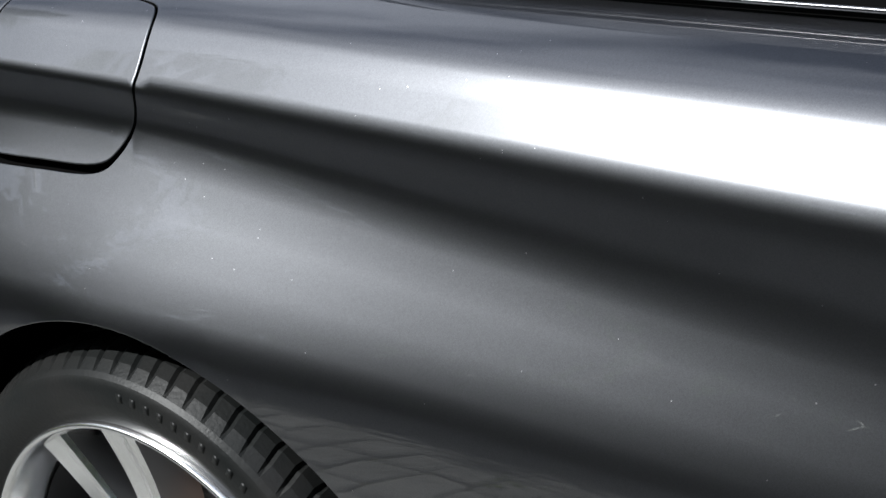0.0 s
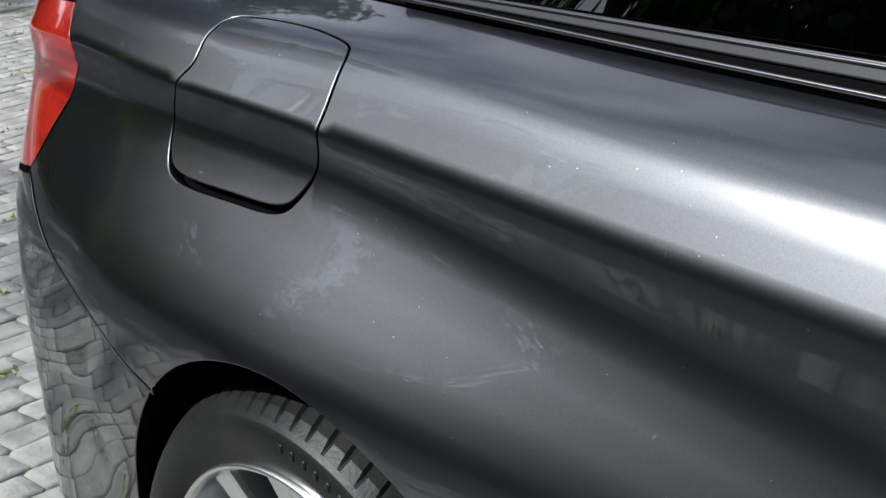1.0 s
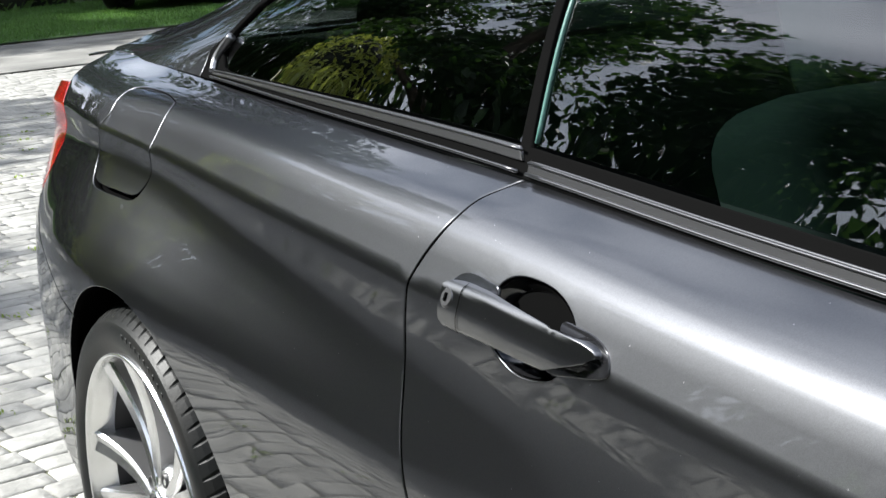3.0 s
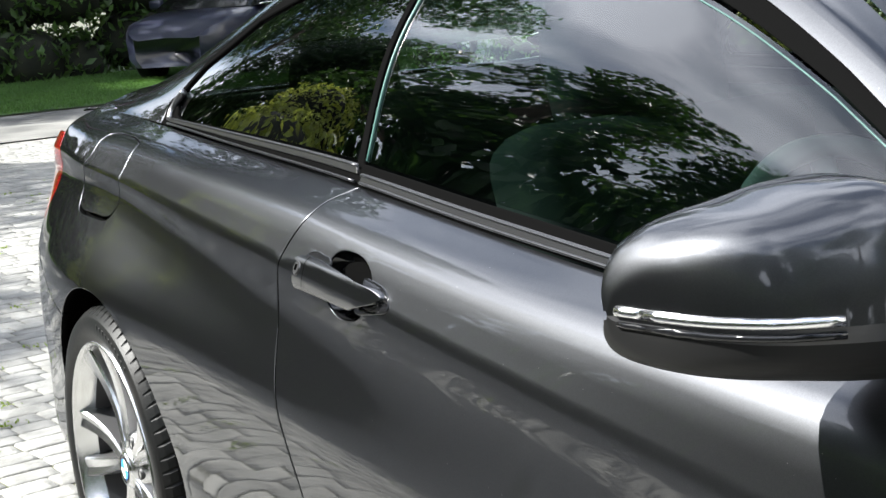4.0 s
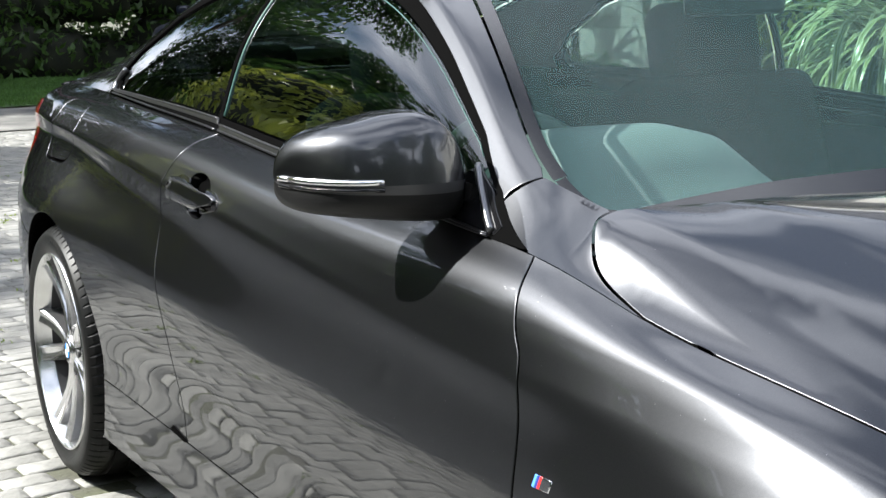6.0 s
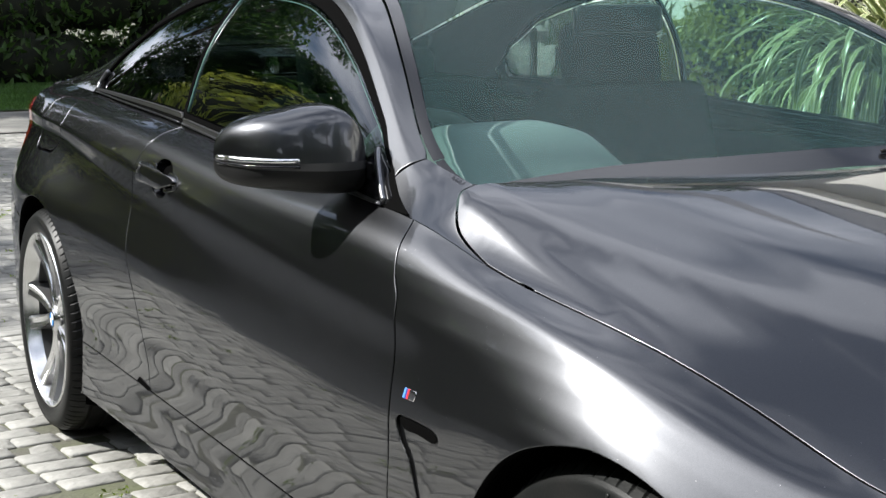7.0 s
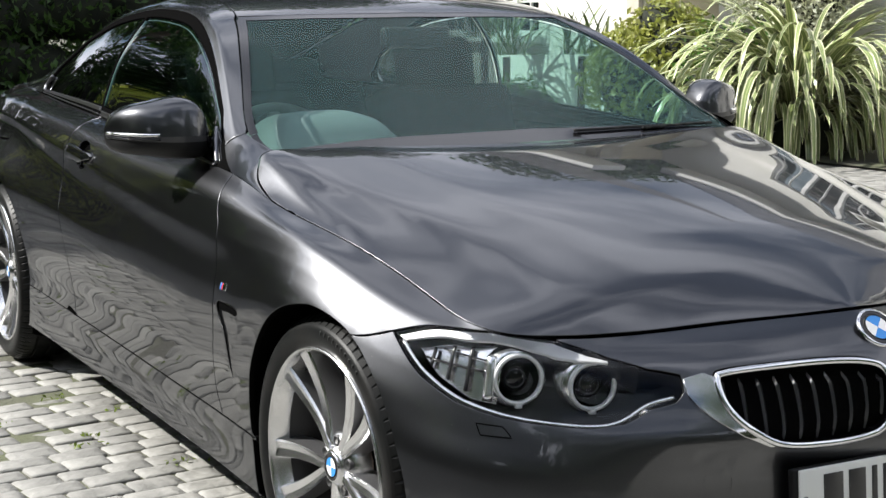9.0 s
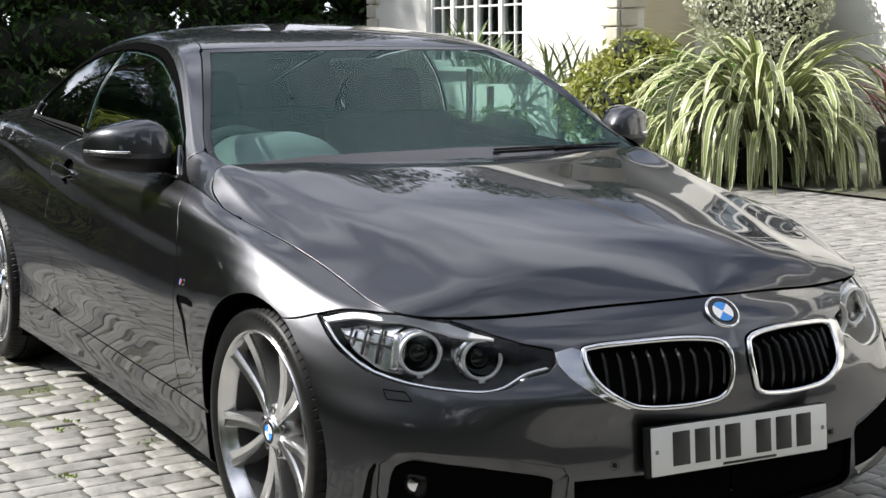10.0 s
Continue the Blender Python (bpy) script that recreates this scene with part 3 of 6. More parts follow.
def smooth_line(pts, per=8):
    return [tuple(q) for q in curve(pts, per)]


def top_run(a, b, n=40):
    return [(u, B1) for u in np.linspace(a, b, n)]


def bottom_run(a, b, n=40):
    return [(u, 0.0) for u in np.linspace(a, b, n)]


dr, df = smooth_line(DOOR_REAR), smooth_line(DOOR_FRONT)
SILL = 0.145
ra_front, ra_rear = REAR_ARCH[0], REAR_ARCH[-1]
fa_front, fa_rear = FRONT_ARCH[0], FRONT_ARCH[-1]
# quarter panel: door gap down, sill line back to the arch, over the arch, bumper line, lamp, top edge
ra_sill = [q for q in REAR_ARCH if q[1] > SILL - 0.01 or q[0] < RW]
k_bump = min(range(len(REAR_ARCH)), key=lambda i: abs(REAR_ARCH[i][0] + 0.18) + 9 * (i < 38))
BUMP_REAR[0] = REAR_ARCH[k_bump]
quarter = dr + [(ra_sill[0][0], SILL)] + ra_sill[:len(ra_sill) - (len(REAR_ARCH) - k_bump)] + smooth_line(BUMP_REAR) + [TAIL[3], TAIL[2], TAIL[1], TAIL[0], (-.60, B1)] + top_run(-.59, .918)
door = list(reversed(dr)) + top_run(.96, 2.225) + df
fa_sill = [q for q in FRONT_ARCH if q[1] > SILL - 0.01 or q[0] > FW]
k_fb = min(range(len(FRONT_ARCH)), key=lambda i: abs(FRONT_ARCH[i][0] - 3.02) + 9 * (i > 38))
fender = list(reversed(df)) + top_run(2.24, 3.325) + [LAMP[2], LAMP[1], LAMP[0]] + [FRONT_ARCH[k_fb]] + FRONT_ARCH[k_fb + 1:][:len([q for q in FRONT_ARCH[k_fb + 1:] if q[1] > SILL])] + [(fa_rear[0], SILL)]
skirt = [(ra_sill[0][0], SILL), (1.5, SILL), (fa_rear[0], SILL)] + [q for q in reversed(FRONT_ARCH) if q[1] < SILL and q[0] < FW][::-1] + [(fa_rear[0], 0.0), (1.5, 0.0), (ra_front[0], 0.0)] + [q for q in REAR_ARCH if q[1] < SILL and q[0] > RW]
VENT = round_poly([(2.352, .490), (2.42, .488), (2.482, .476), (2.493, .450), (2.480, .37), (2.462, .29), (2.446, .28), (2.428, .33), (2.395, .41), (2.362, .452)], 5)
POCKET = round_poly([(1.006, .668), (1.021, .700), (1.051, .714), (1.101, .714), (1.138, .696), (1.145, .668), (1.120, .640), (1.085, .628), (1.052, .627), (1.022, .642)], 5)

for left in (False, True):
    side = "left" if left else "right"
    q = panel("quarter_panel", skin, quarter, PAINT, car, [FLAP] if not left else (), left=left)
    d = panel("door", skin, door, PAINT, car, [POCKET], left=left)
    panel("fender", skin, fender, PAINT, car, [VENT], left=left)
    def recess(u, b):
        p, n = skin(u, b)
        k = np.clip((np.asarray(b) - .27) / .19, 0, 1)
        return p - n * (.001 + .005 * k)[:, None], n

    vr = panel("vent_recess", recess, VENT, PAINT, car, gap=-.004, flange=0, left=left, step=.015)
    # flat near-black patch on the skirt, drawn as the shade in a notch
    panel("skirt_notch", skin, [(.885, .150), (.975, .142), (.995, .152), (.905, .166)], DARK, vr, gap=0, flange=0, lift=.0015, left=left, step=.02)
    # flat near-black sheet on the recess paints the shade inside the vent
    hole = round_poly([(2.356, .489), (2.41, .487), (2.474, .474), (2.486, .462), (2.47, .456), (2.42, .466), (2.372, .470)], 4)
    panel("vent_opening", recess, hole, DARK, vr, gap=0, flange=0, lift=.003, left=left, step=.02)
    panel("side_skirt", skin, skirt, PAINT, car, left=left, gap=0.0028)
    panel("tail_lamp", skin, TAIL, RED_LENS, car, left=left, label="red tail lamp lens", step=0.02)
    m = -1 if left else 1
    # recessed pocket behind the handle, coloured black rather than in body paint
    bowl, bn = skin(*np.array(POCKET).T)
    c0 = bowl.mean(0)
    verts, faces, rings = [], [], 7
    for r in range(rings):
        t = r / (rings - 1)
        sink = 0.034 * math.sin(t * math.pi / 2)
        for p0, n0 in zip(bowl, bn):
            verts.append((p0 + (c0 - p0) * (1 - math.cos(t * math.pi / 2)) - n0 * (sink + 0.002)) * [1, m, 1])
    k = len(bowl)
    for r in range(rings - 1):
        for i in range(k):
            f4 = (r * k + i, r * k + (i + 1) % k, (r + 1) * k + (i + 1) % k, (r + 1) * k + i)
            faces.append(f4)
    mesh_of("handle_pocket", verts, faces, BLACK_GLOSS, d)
    # handle: a convex painted plate standing off the skin on a black gasket
    def handle_face(u, b):
        p, n = skin(u, b)
        t = np.clip((np.asarray(u) - .953) / .237, 0, 1)
        v = np.clip((np.asarray(b) - .668 - .010 * t) / .024, -1, 1)
        off = .005 + .020 * np.interp(v, [-1, -.8, .45, .72, 1], [.25, .8, 1, .86, .3]) * np.clip(np.minimum((t + .10) * 7, (1.04 - t) * 5), 0, 1)
        n = n + np.stack([0 * v, 0 * v, np.interp(v, [-1, -.6, .34, .5, .75], [-.7, -.36, -.24, .5, 1.2])], 1)
        return p + skin(u, b)[1] * off[:, None], n / np.linalg.norm(n, axis=1, keepdims=True)

    hand = np.array(round_poly([(.957, .664), (.965, .681), (.985, .689), (1.03, .691), (1.09, .689), (1.145, .687), (1.181, .684), (1.188, .677), (1.160, .662), (1.105, .650), (1.05, .647), (1.00, .645), (.968, .651)], 4))
    bar = panel("handle", handle_face, hand, PAINT, d, step=.005, edge=.004, gap=0, flange=.012, left=left, label="painted pull handle", dark=False)
    panel("handle_seam", handle_face, [(.9965, .650), (.9980, .650), (.9995, .689), (.9980, .689)], DARK, bar, gap=0, flange=0, lift=.0010, left=left, step=.01, edge=.005)
    for gasket in ([(.941, .660), (.944, .684), (.967, .696), (1.000, .696), (1.018, .694), (1.016, .676), (.985, .650), (.950, .645)], [(1.126, .692), (1.150, .694), (1.175, .693), (1.195, .685), (1.200, .668), (1.160, .655), (1.118, .646), (1.130, .670)]):
        panel("handle_gasket", skin, np.array(round_poly(gasket, 4)), BLACK_GLOSS, bar, gap=0, flange=.004, lift=.002, left=left, step=.02)
    if not left:
        kp, kn = skin([.976], [.669])
        kp = kp[0] + kn[0] * 0.0250
        vs, fs = lathe([(0.0, 0), (0.0085, 0.0), (0.0105, -0.002), (0.0105, -0.008)], 24)
        lock = mesh_of("lock", vs, fs, LOCK, d, "round satin steel key lock", smooth=False)
        lock.matrix_local = Matrix.Translation(kp) @ Vector((0, 1, 0)).rotation_difference(Vector(kn[0])).to_matrix().to_4x4()
        part("keyway", box_bm((0.003, 0.002, 0.008), (0, 0.001, 0), 0.0006), DARK, lock)
panel("fuel_flap", skin, FLAP, PAINT, car, gap=0.0034)


# bumpers, each one sheet round the corner
k1, k2 = [q for q in FRONT_ARCH[:k_fb + 1]], LAMP
fb_right = [(fa_front[0], 0.0)] + k1 + [LAMP[0]] + [LAMP[i] for i in range(len(LAMP) - 1, 3, -1)] + [(3.50, B1)]
fb = fb_right + top_run(3.52, 2 * U1 - 3.52, 80) + [(2 * U1 - a, b) for a, b in reversed(fb_right)] + [(a, 0.0) for a in np.linspace(2 * U1 - fa_front[0], fa_front[0], 60)][1:-1]
KID = round_poly([(3.800, .638), (3.822, .650), (3.91, .653), (4.035, .650), (4.122, .638), (4.147, .614), (4.149, .56), (4.140, .46), (4.120, .424), (4.08, .415), (4.010, .420), (3.908, .445), (3.848, .506), (3.810, .585)], 5)
INTAKE = [(3.345, .06), (3.335, .15), (3.342, .235), (3.380, .281), (3.43, .294), (3.55, .288), (3.64, .274), (3.745, .245), (3.757, .215), (3.745, .10), (3.70, .06)]
INTAKE_IN = [(3.372, .075), (3.360, .15), (3.378, .215), (3.405, .240), (3.44, .246), (3.55, .232), (3.64, .214), (3.705, .197), (3.712, .17), (3.70, .10), (3.68, .075)]
LOWER = [(3.772, .200), (3.90, .204), (4.0, .205), (U1, .205)]
LOWER = LOWER + [(2 * U1 - a, b) for a, b in reversed(LOWER[:-1])] + [(2 * U1 - 3.775, .05), (3.775, .05)]


def other(poly):
    return [(2 * U1 - a, b) for a, b in reversed([tuple(q) for q in poly])]


front_bumper = panel("front_bumper", skin, fb, PAINT, car, [KID, other(KID), INTAKE, other(INTAKE), LOWER])
k1 = [q for q in REAR_ARCH[k_bump:]]
rb_right = [(REAR_ARCH[-1][0], 0.0)] + list(reversed(k1)) + smooth_line(BUMP_REAR) + [TAIL[5], TAIL[6], TAIL[7], TAIL[8]] + [(-1.0, B1)]
rb = rb_right + [(a, B1) for a in np.linspace(-1.05, 2 * U0 + 1.05, 40)] + [(2 * U0 - a, b) for a, b in reversed(rb_right)] + [(a, 0.0) for a in np.linspace(2 * U0 - REAR_ARCH[-1][0], REAR_ARCH[-1][0], 40)][1:-1]
panel("rear_bumper", skin, rb, PAINT, car)

# added near-black inner shell behind all shut lines, with their shade in its colour
def shell(u, b):
    p, n = skin(u, b)
    return p - n * 0.018, n


sh = [(U0, 0.02)] + [(u, 0.02) for u in np.linspace(U0, REAR_ARCH[-1][0], 20)] + list(reversed(REAR_ARCH)) + [(u, 0.02) for u in np.linspace(REAR_ARCH[0][0], FRONT_ARCH[-1][0], 30)] + list(reversed(FRONT_ARCH)) + [(u, 0.02) for u in np.linspace(FRONT_ARCH[0][0], U1, 30)] + [(u, B1 - 0.01) for u in np.linspace(U1, U0, 120)]
for left in (False, True):
    panel("inner_shell", shell, sh, DARK, car, holes=[LAMP], left=left, step=0.05, flange=0, edge=0.04)

# bonnet with its shut line, and the wing tops beside the windscreen
def edge_xy(u):
    p, _n = skin(u, B1)
    return float(p[0, 0]), float(p[0, 1])


edge_r = [edge_xy(u) for u in np.linspace(float(u_at(2.46)), 3.45, 44)]
gap_in = smooth_line([(2.290, -.720), (2.298, -.742), (2.312, -.763), (2.36, -.786), (edge_r[0][0], edge_r[0][1])], 6)
nose = [edge_xy(u) for u in np.linspace(3.47, U1, 46)]
rear_edge = [(2.290 + 0.025 * (1 - (y / .72) ** 2), y) for y in np.linspace(0, -.72, 14)]
half = rear_edge + gap_in[1:] + edge_r[1:] + nose
bonnet_poly = half + [(x, -y) for x, y in reversed(half[1:-1])]
bonnet = panel("bonnet", deck, bonnet_poly, PAINT, car, step=0.028, gap=0.0045)
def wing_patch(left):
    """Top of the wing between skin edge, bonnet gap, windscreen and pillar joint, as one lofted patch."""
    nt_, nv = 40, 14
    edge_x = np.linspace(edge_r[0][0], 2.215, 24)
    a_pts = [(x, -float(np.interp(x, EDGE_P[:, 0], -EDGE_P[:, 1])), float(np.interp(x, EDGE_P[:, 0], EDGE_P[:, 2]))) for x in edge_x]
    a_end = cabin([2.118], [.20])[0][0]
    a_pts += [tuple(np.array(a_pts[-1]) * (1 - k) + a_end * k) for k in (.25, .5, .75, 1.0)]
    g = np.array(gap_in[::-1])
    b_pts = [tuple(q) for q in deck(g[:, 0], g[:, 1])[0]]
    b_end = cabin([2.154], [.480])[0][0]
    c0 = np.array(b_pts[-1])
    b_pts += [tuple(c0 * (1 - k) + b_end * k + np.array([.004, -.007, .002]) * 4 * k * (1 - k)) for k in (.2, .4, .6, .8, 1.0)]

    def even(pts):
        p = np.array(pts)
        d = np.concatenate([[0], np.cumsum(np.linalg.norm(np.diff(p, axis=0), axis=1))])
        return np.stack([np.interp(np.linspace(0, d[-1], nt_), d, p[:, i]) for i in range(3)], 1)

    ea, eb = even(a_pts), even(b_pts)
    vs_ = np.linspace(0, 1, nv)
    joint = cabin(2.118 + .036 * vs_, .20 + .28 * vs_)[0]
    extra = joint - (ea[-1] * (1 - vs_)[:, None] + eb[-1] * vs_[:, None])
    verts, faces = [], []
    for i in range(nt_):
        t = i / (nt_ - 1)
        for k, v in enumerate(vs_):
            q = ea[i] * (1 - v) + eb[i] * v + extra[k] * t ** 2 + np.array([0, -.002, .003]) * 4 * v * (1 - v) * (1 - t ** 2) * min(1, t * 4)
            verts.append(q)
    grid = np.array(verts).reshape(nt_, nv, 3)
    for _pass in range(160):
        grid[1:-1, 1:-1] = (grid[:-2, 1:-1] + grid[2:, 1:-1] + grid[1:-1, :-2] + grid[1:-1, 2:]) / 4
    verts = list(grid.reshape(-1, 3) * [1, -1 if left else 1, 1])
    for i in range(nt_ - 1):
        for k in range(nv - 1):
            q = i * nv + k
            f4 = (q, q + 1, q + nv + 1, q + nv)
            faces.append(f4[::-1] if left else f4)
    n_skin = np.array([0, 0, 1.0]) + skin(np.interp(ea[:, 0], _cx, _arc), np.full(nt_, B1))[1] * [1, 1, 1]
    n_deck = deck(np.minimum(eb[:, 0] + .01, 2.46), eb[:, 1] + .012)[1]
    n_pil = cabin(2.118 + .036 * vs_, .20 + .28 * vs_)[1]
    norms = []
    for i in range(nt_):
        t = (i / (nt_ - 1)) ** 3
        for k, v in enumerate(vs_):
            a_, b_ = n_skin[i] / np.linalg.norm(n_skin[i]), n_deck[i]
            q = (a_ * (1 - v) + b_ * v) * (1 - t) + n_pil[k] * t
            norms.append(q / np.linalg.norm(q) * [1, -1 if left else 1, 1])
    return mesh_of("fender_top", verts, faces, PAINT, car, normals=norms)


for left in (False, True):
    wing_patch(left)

# boot lid and rear deck
hb_ = [(x, -float(np.interp(x, EDGE_P[:, 0], -EDGE_P[:, 1]))) for x in np.linspace(-.45, -.955, 30)]
tail_edge = []
for u in np.linspace(-1.05, U0, 20):
    p, _n = skin(u, B1)
    tail_edge.append((float(p[0, 0]), float(p[0, 1])))
hh = [(-.45, 0.0)] + hb_ + tail_edge[3:]
panel("boot_lid", deck, hh + [(x, -y) for x, y in reversed(hh[1:-1])], PAINT, car, step=0.03, flange=.003, dark=False)

# ---- cabin ----
def cab_side(pts):
    return [(x, w) for x, w in pts]


def w_top(x):
    """Upper edge of the side glass."""
    return np.interp(x, [-.02, .10, .30, .60, 1.0, 1.4, 1.8, 2.0, 2.12], [.10, .26, .335, .352, .355, .352, .335, .315, .235])


for left in (False, True):
    front_x, rear_x = np.linspace(2.10, .925, 50), np.linspace(.910, .045, 34)
    pane = [(x, .035) for x in np.linspace(.93, 2.06, 30)] + [(2.09, .09)] + [(x, float(w_top(x))) for x in front_x] + [(.926, .2)]
    panel("door_glass", cabin, pane, PANE_SIDE, car, step=0.03, gap=0.004, flange=0.004, left=left, lift=-0.004, label="greenish side window")
    rear = [(.910, .035)] + [(x, float(w_top(x))) for x in rear_x] + [(.035, .10), (.06, .05), (.10, .035)] + [(x, .035) for x in np.linspace(.13, .90, 20)]
    panel("quarter_glass", cabin, rear, PANE_REAR, car, step=0.03, gap=0.004, flange=0.004, left=left, lift=-0.004, label="dark privacy side window")
    # pale green edge of the door glass, at the rear and along the top, with its refracted light put into the colour
    rim_g = [(.934, w) for w in np.linspace(.04, float(w_top(.934)) - .012, 16)]
    rim_t = [(x, float(w_top(x)) - .010) for x in np.linspace(.95, 2.02, 40)]
    for run, rad in ((rim_g, .0026), (rim_t, .0010)):
        q = np.array(run)
        pp, nn = cabin(q[:, 0], q[:, 1])
        tube("glass_edge", (pp - nn * .003) * [1, -1 if left else 1, 1], rad, GLASS_EDGE, car, sides=6)
    # black surround, then painted pillar and rail
    ring_o = [(x, 0.0) for x in np.linspace(-.02, 2.215, 60)] + [(2.175, .11), (2.140, .20)] + [(x, float(w_top(x)) + .028) for x in np.linspace(2.11, .0, 90)] + [(-.03, .12)]
    panel("window_surround", cabin, ring_o, SEAL, car, holes=[inset(pane, -.001), inset(rear, -.001)], step=0.03, gap=0.001, flange=0.006, left=left, lift=0.001)
    # added black sheet that closes the hole between surround and wing top
    panel("pillar_foot", cabin, [(2.04, .02), (2.27, .02), (2.27, .40), (2.20, .45), (2.04, .45)], BLACK_TRIM, car, step=.03, gap=0, flange=0, lift=-.014, left=left)
    m = -1 if left else 1
    # satin strip along the belt and up the rear corner
    for x0, x1, w1 in ((.035, .925, .032), (.94, 2.12, .020)):
        strip = [(x, w1 - .013) for x in np.linspace(x0, x1, 40)] + [(x, w1) for x in np.linspace(x1 - .01, x0, 40)]
        panel("belt_trim", cabin, strip, SATIN_DIM, car, step=.05, gap=0, flange=.005, lift=.005, left=left, label="dark satin window strip")
        for w0, rad in ((.006, .0020), (w1 - .002, .0016)):
            xs_ = np.linspace(x0, x1, 40)
            pp, nn = cabin(xs_, np.full(40, w0))
            tube("bright_line", (pp + nn * .006) * [1, m, 1], rad, SATIN_LINE, car, sides=6)
    up = curve([(.03, .028), (.022, .07), (.03, .115), (.05, .16)], 8)
    pp, nn = cabin(up[:, 0], up[:, 1])
    tube("corner_trim", (pp + nn * 0.003) * [1, m, 1], .007, SATIN, car, sides=8)
    # painted rail from the windscreen foot over the door to the tail
    fx = np.linspace(2.13, 1.54, 30)
    rail = [(x, float(w_top(x)) + .028) for x in np.linspace(.0, 2.11, 80)] + [(2.118, .22), (2.122, .30), (2.140, .42), (2.150, .475)] + [(x, .488) for x in fx] + [(x, .50) for x in np.linspace(1.5, .36, 40)] + [(.30, .52), (-.05, .56), (-.42, .60), (-.52, .5), (-.60, .25), (-.60, .0)] + [(x, 0.0) for x in np.linspace(-.58, -.03, 20)] + [(-.03, .12)]
    panel("pillar_rail", cabin, rail, PAINT, car, step=0.026, gap=0.0012, left=left, flange=0.01)


def span(pts):
    return pts + [(x, 2 - w) for x, w in reversed(pts)]


wtop = [(1.54, .50), (1.555, .62), (1.56, .8)]
wind = [(1.53, .497)] + [(1.548, .62), (1.556, .75), (1.562, .9)]
wind_foot = [(2.170, .493), (2.228, .497), (2.275, .510), (2.308, .535), (2.325, .58), (2.338, .70), (2.345, .85), (2.347, .95)]
ws = wind + [(x, 2 - w) for x, w in reversed(wind)] + [(x, .503 if x > 9 else 2 - .493) for x in np.linspace(1.6, 2.1, 12)] + [(x, 2 - w) for x, w in wind_foot] + list(reversed(wind_foot)) + [(x, .493) for x in np.linspace(2.1, 1.6, 12)]
panel("windscreen", cabin, ws, PANE_WIND, car, step=0.04, gap=0.003, flange=0, label="large raked windscreen")
FRIT = material("windscreen_frit", (.008, .008, .009), .12, Specular_IOR_Level=.25)
foot = np.array(wind_foot)
for left in (False, True):
    xs_ = np.linspace(1.56, 2.17, 26)
    panel("windscreen_edge", cabin, [(x, .494) for x in xs_] + [(x, .525) for x in xs_[::-1]], FRIT, car, step=.05, gap=0, flange=0, lift=.002, left=left)
top_ = [(1.535, .50), (1.548, .62), (1.556, .75), (1.562, .9), (1.562, 1.1), (1.556, 1.25), (1.548, 1.38), (1.535, 1.50)]
panel("windscreen_edge", cabin, top_ + [(x + .035, w) for x, w in top_[::-1]], FRIT, car, step=.05, gap=.002, flange=0, lift=.002)
band = foot - np.stack([np.interp(foot[:, 1], [.49, .55, .7], [.0, .05, .075]), 0 * foot[:, 0]], 1) + np.stack([0 * foot[:, 0], np.interp(foot[:, 1], [.49, .53, .58], [.032, .02, 0])], 1)
panel("windscreen_band", cabin, [tuple(q) for q in foot] + [(x, 2 - w) for x, w in foot[::-1]] + [(x, 2 - w) for x, w in band] + [tuple(q) for q in band[::-1]], FRIT, car, step=.05, gap=.004, flange=0, lift=.002)
rf = [(1.52, .503), (1.54, .62), (1.548, .75), (1.553, .9)]
rr = [(.34, .90), (.34, .75), (.34, .6), (.36, .505)]

right_edge = [(x, .503) for x in np.linspace(.40, 1.50, 40)]
ro = right_edge + rf + [(x, 2 - w) for x, w in reversed(rf)] + [(x, 2 - w) for x, w in reversed(right_edge)] + [(x, 2 - w) for x, w in reversed(rr)] + rr
panel("roof", cabin, ro, PAINT, car, step=0.04, gap=0.0015)
rg = [(.33, .53), (-.05, .565), (-.40, .605), (-.44, .75), (-.45, .9)]
rgt = [(.32, .6), (.325, .75), (.33, .9)]
panel("rear_glass", cabin, [(.31, .535)] + rg[1:] + [(x, 2 - w) for x, w in reversed(rg[1:])] + [(.31, 2 - .535)] + [(x, 2 - w) for x, w in rgt] + list(reversed(rgt)), PANE_REAR, car, step=0.05, gap=0.003, flange=0)

# ---- wheels ----
def tyre_mesh(grow):
    """Low-profile tyre: ribs, grooves and slotted shoulders; outer side towards -y."""
    prof = [(.240, -.062), (.243, -.098), (.251, -.108), (.270, -.1165), (.286, -.1165), (.2945, -.1135), (.2985, -.1095), (.3065, -.0990), (.3130, -.086), (.3170, -.058), (.3110, -.056), (.3110, -.048), (.3180, -.046), (.3187, -.012), (.3120, -.010), (.3120, .000), (.3187, .002), (.3180, .040), (.3120, .042), (.3120, .050), (.3170, .052), (.314, .085), (.303, .110), (.276, .118), (.242, .10)]
    prof = [(q + grow * max(0, (q - .25) / .07), y) for q, y in prof]
    around = 480
    verts, faces = [], []
    for k in range(around):
        th = 2 * math.pi * k / around
        cut = k % 6 == 0
        for i, (r, y) in enumerate(prof):
            if cut and 7 <= i <= 8:
                r -= 0.0028
            a = th + (0.012 if i in (8, 9) else 0.0)
            verts.append((r * math.cos(a), y, r * math.sin(a)))
    m = len(prof)
    for k in range(around):
        for i in range(m - 1):
            a, b = k * m + i, ((k + 1) % around) * m + i
            faces.append((a, b, b + 1, a + 1))
    return verts, faces


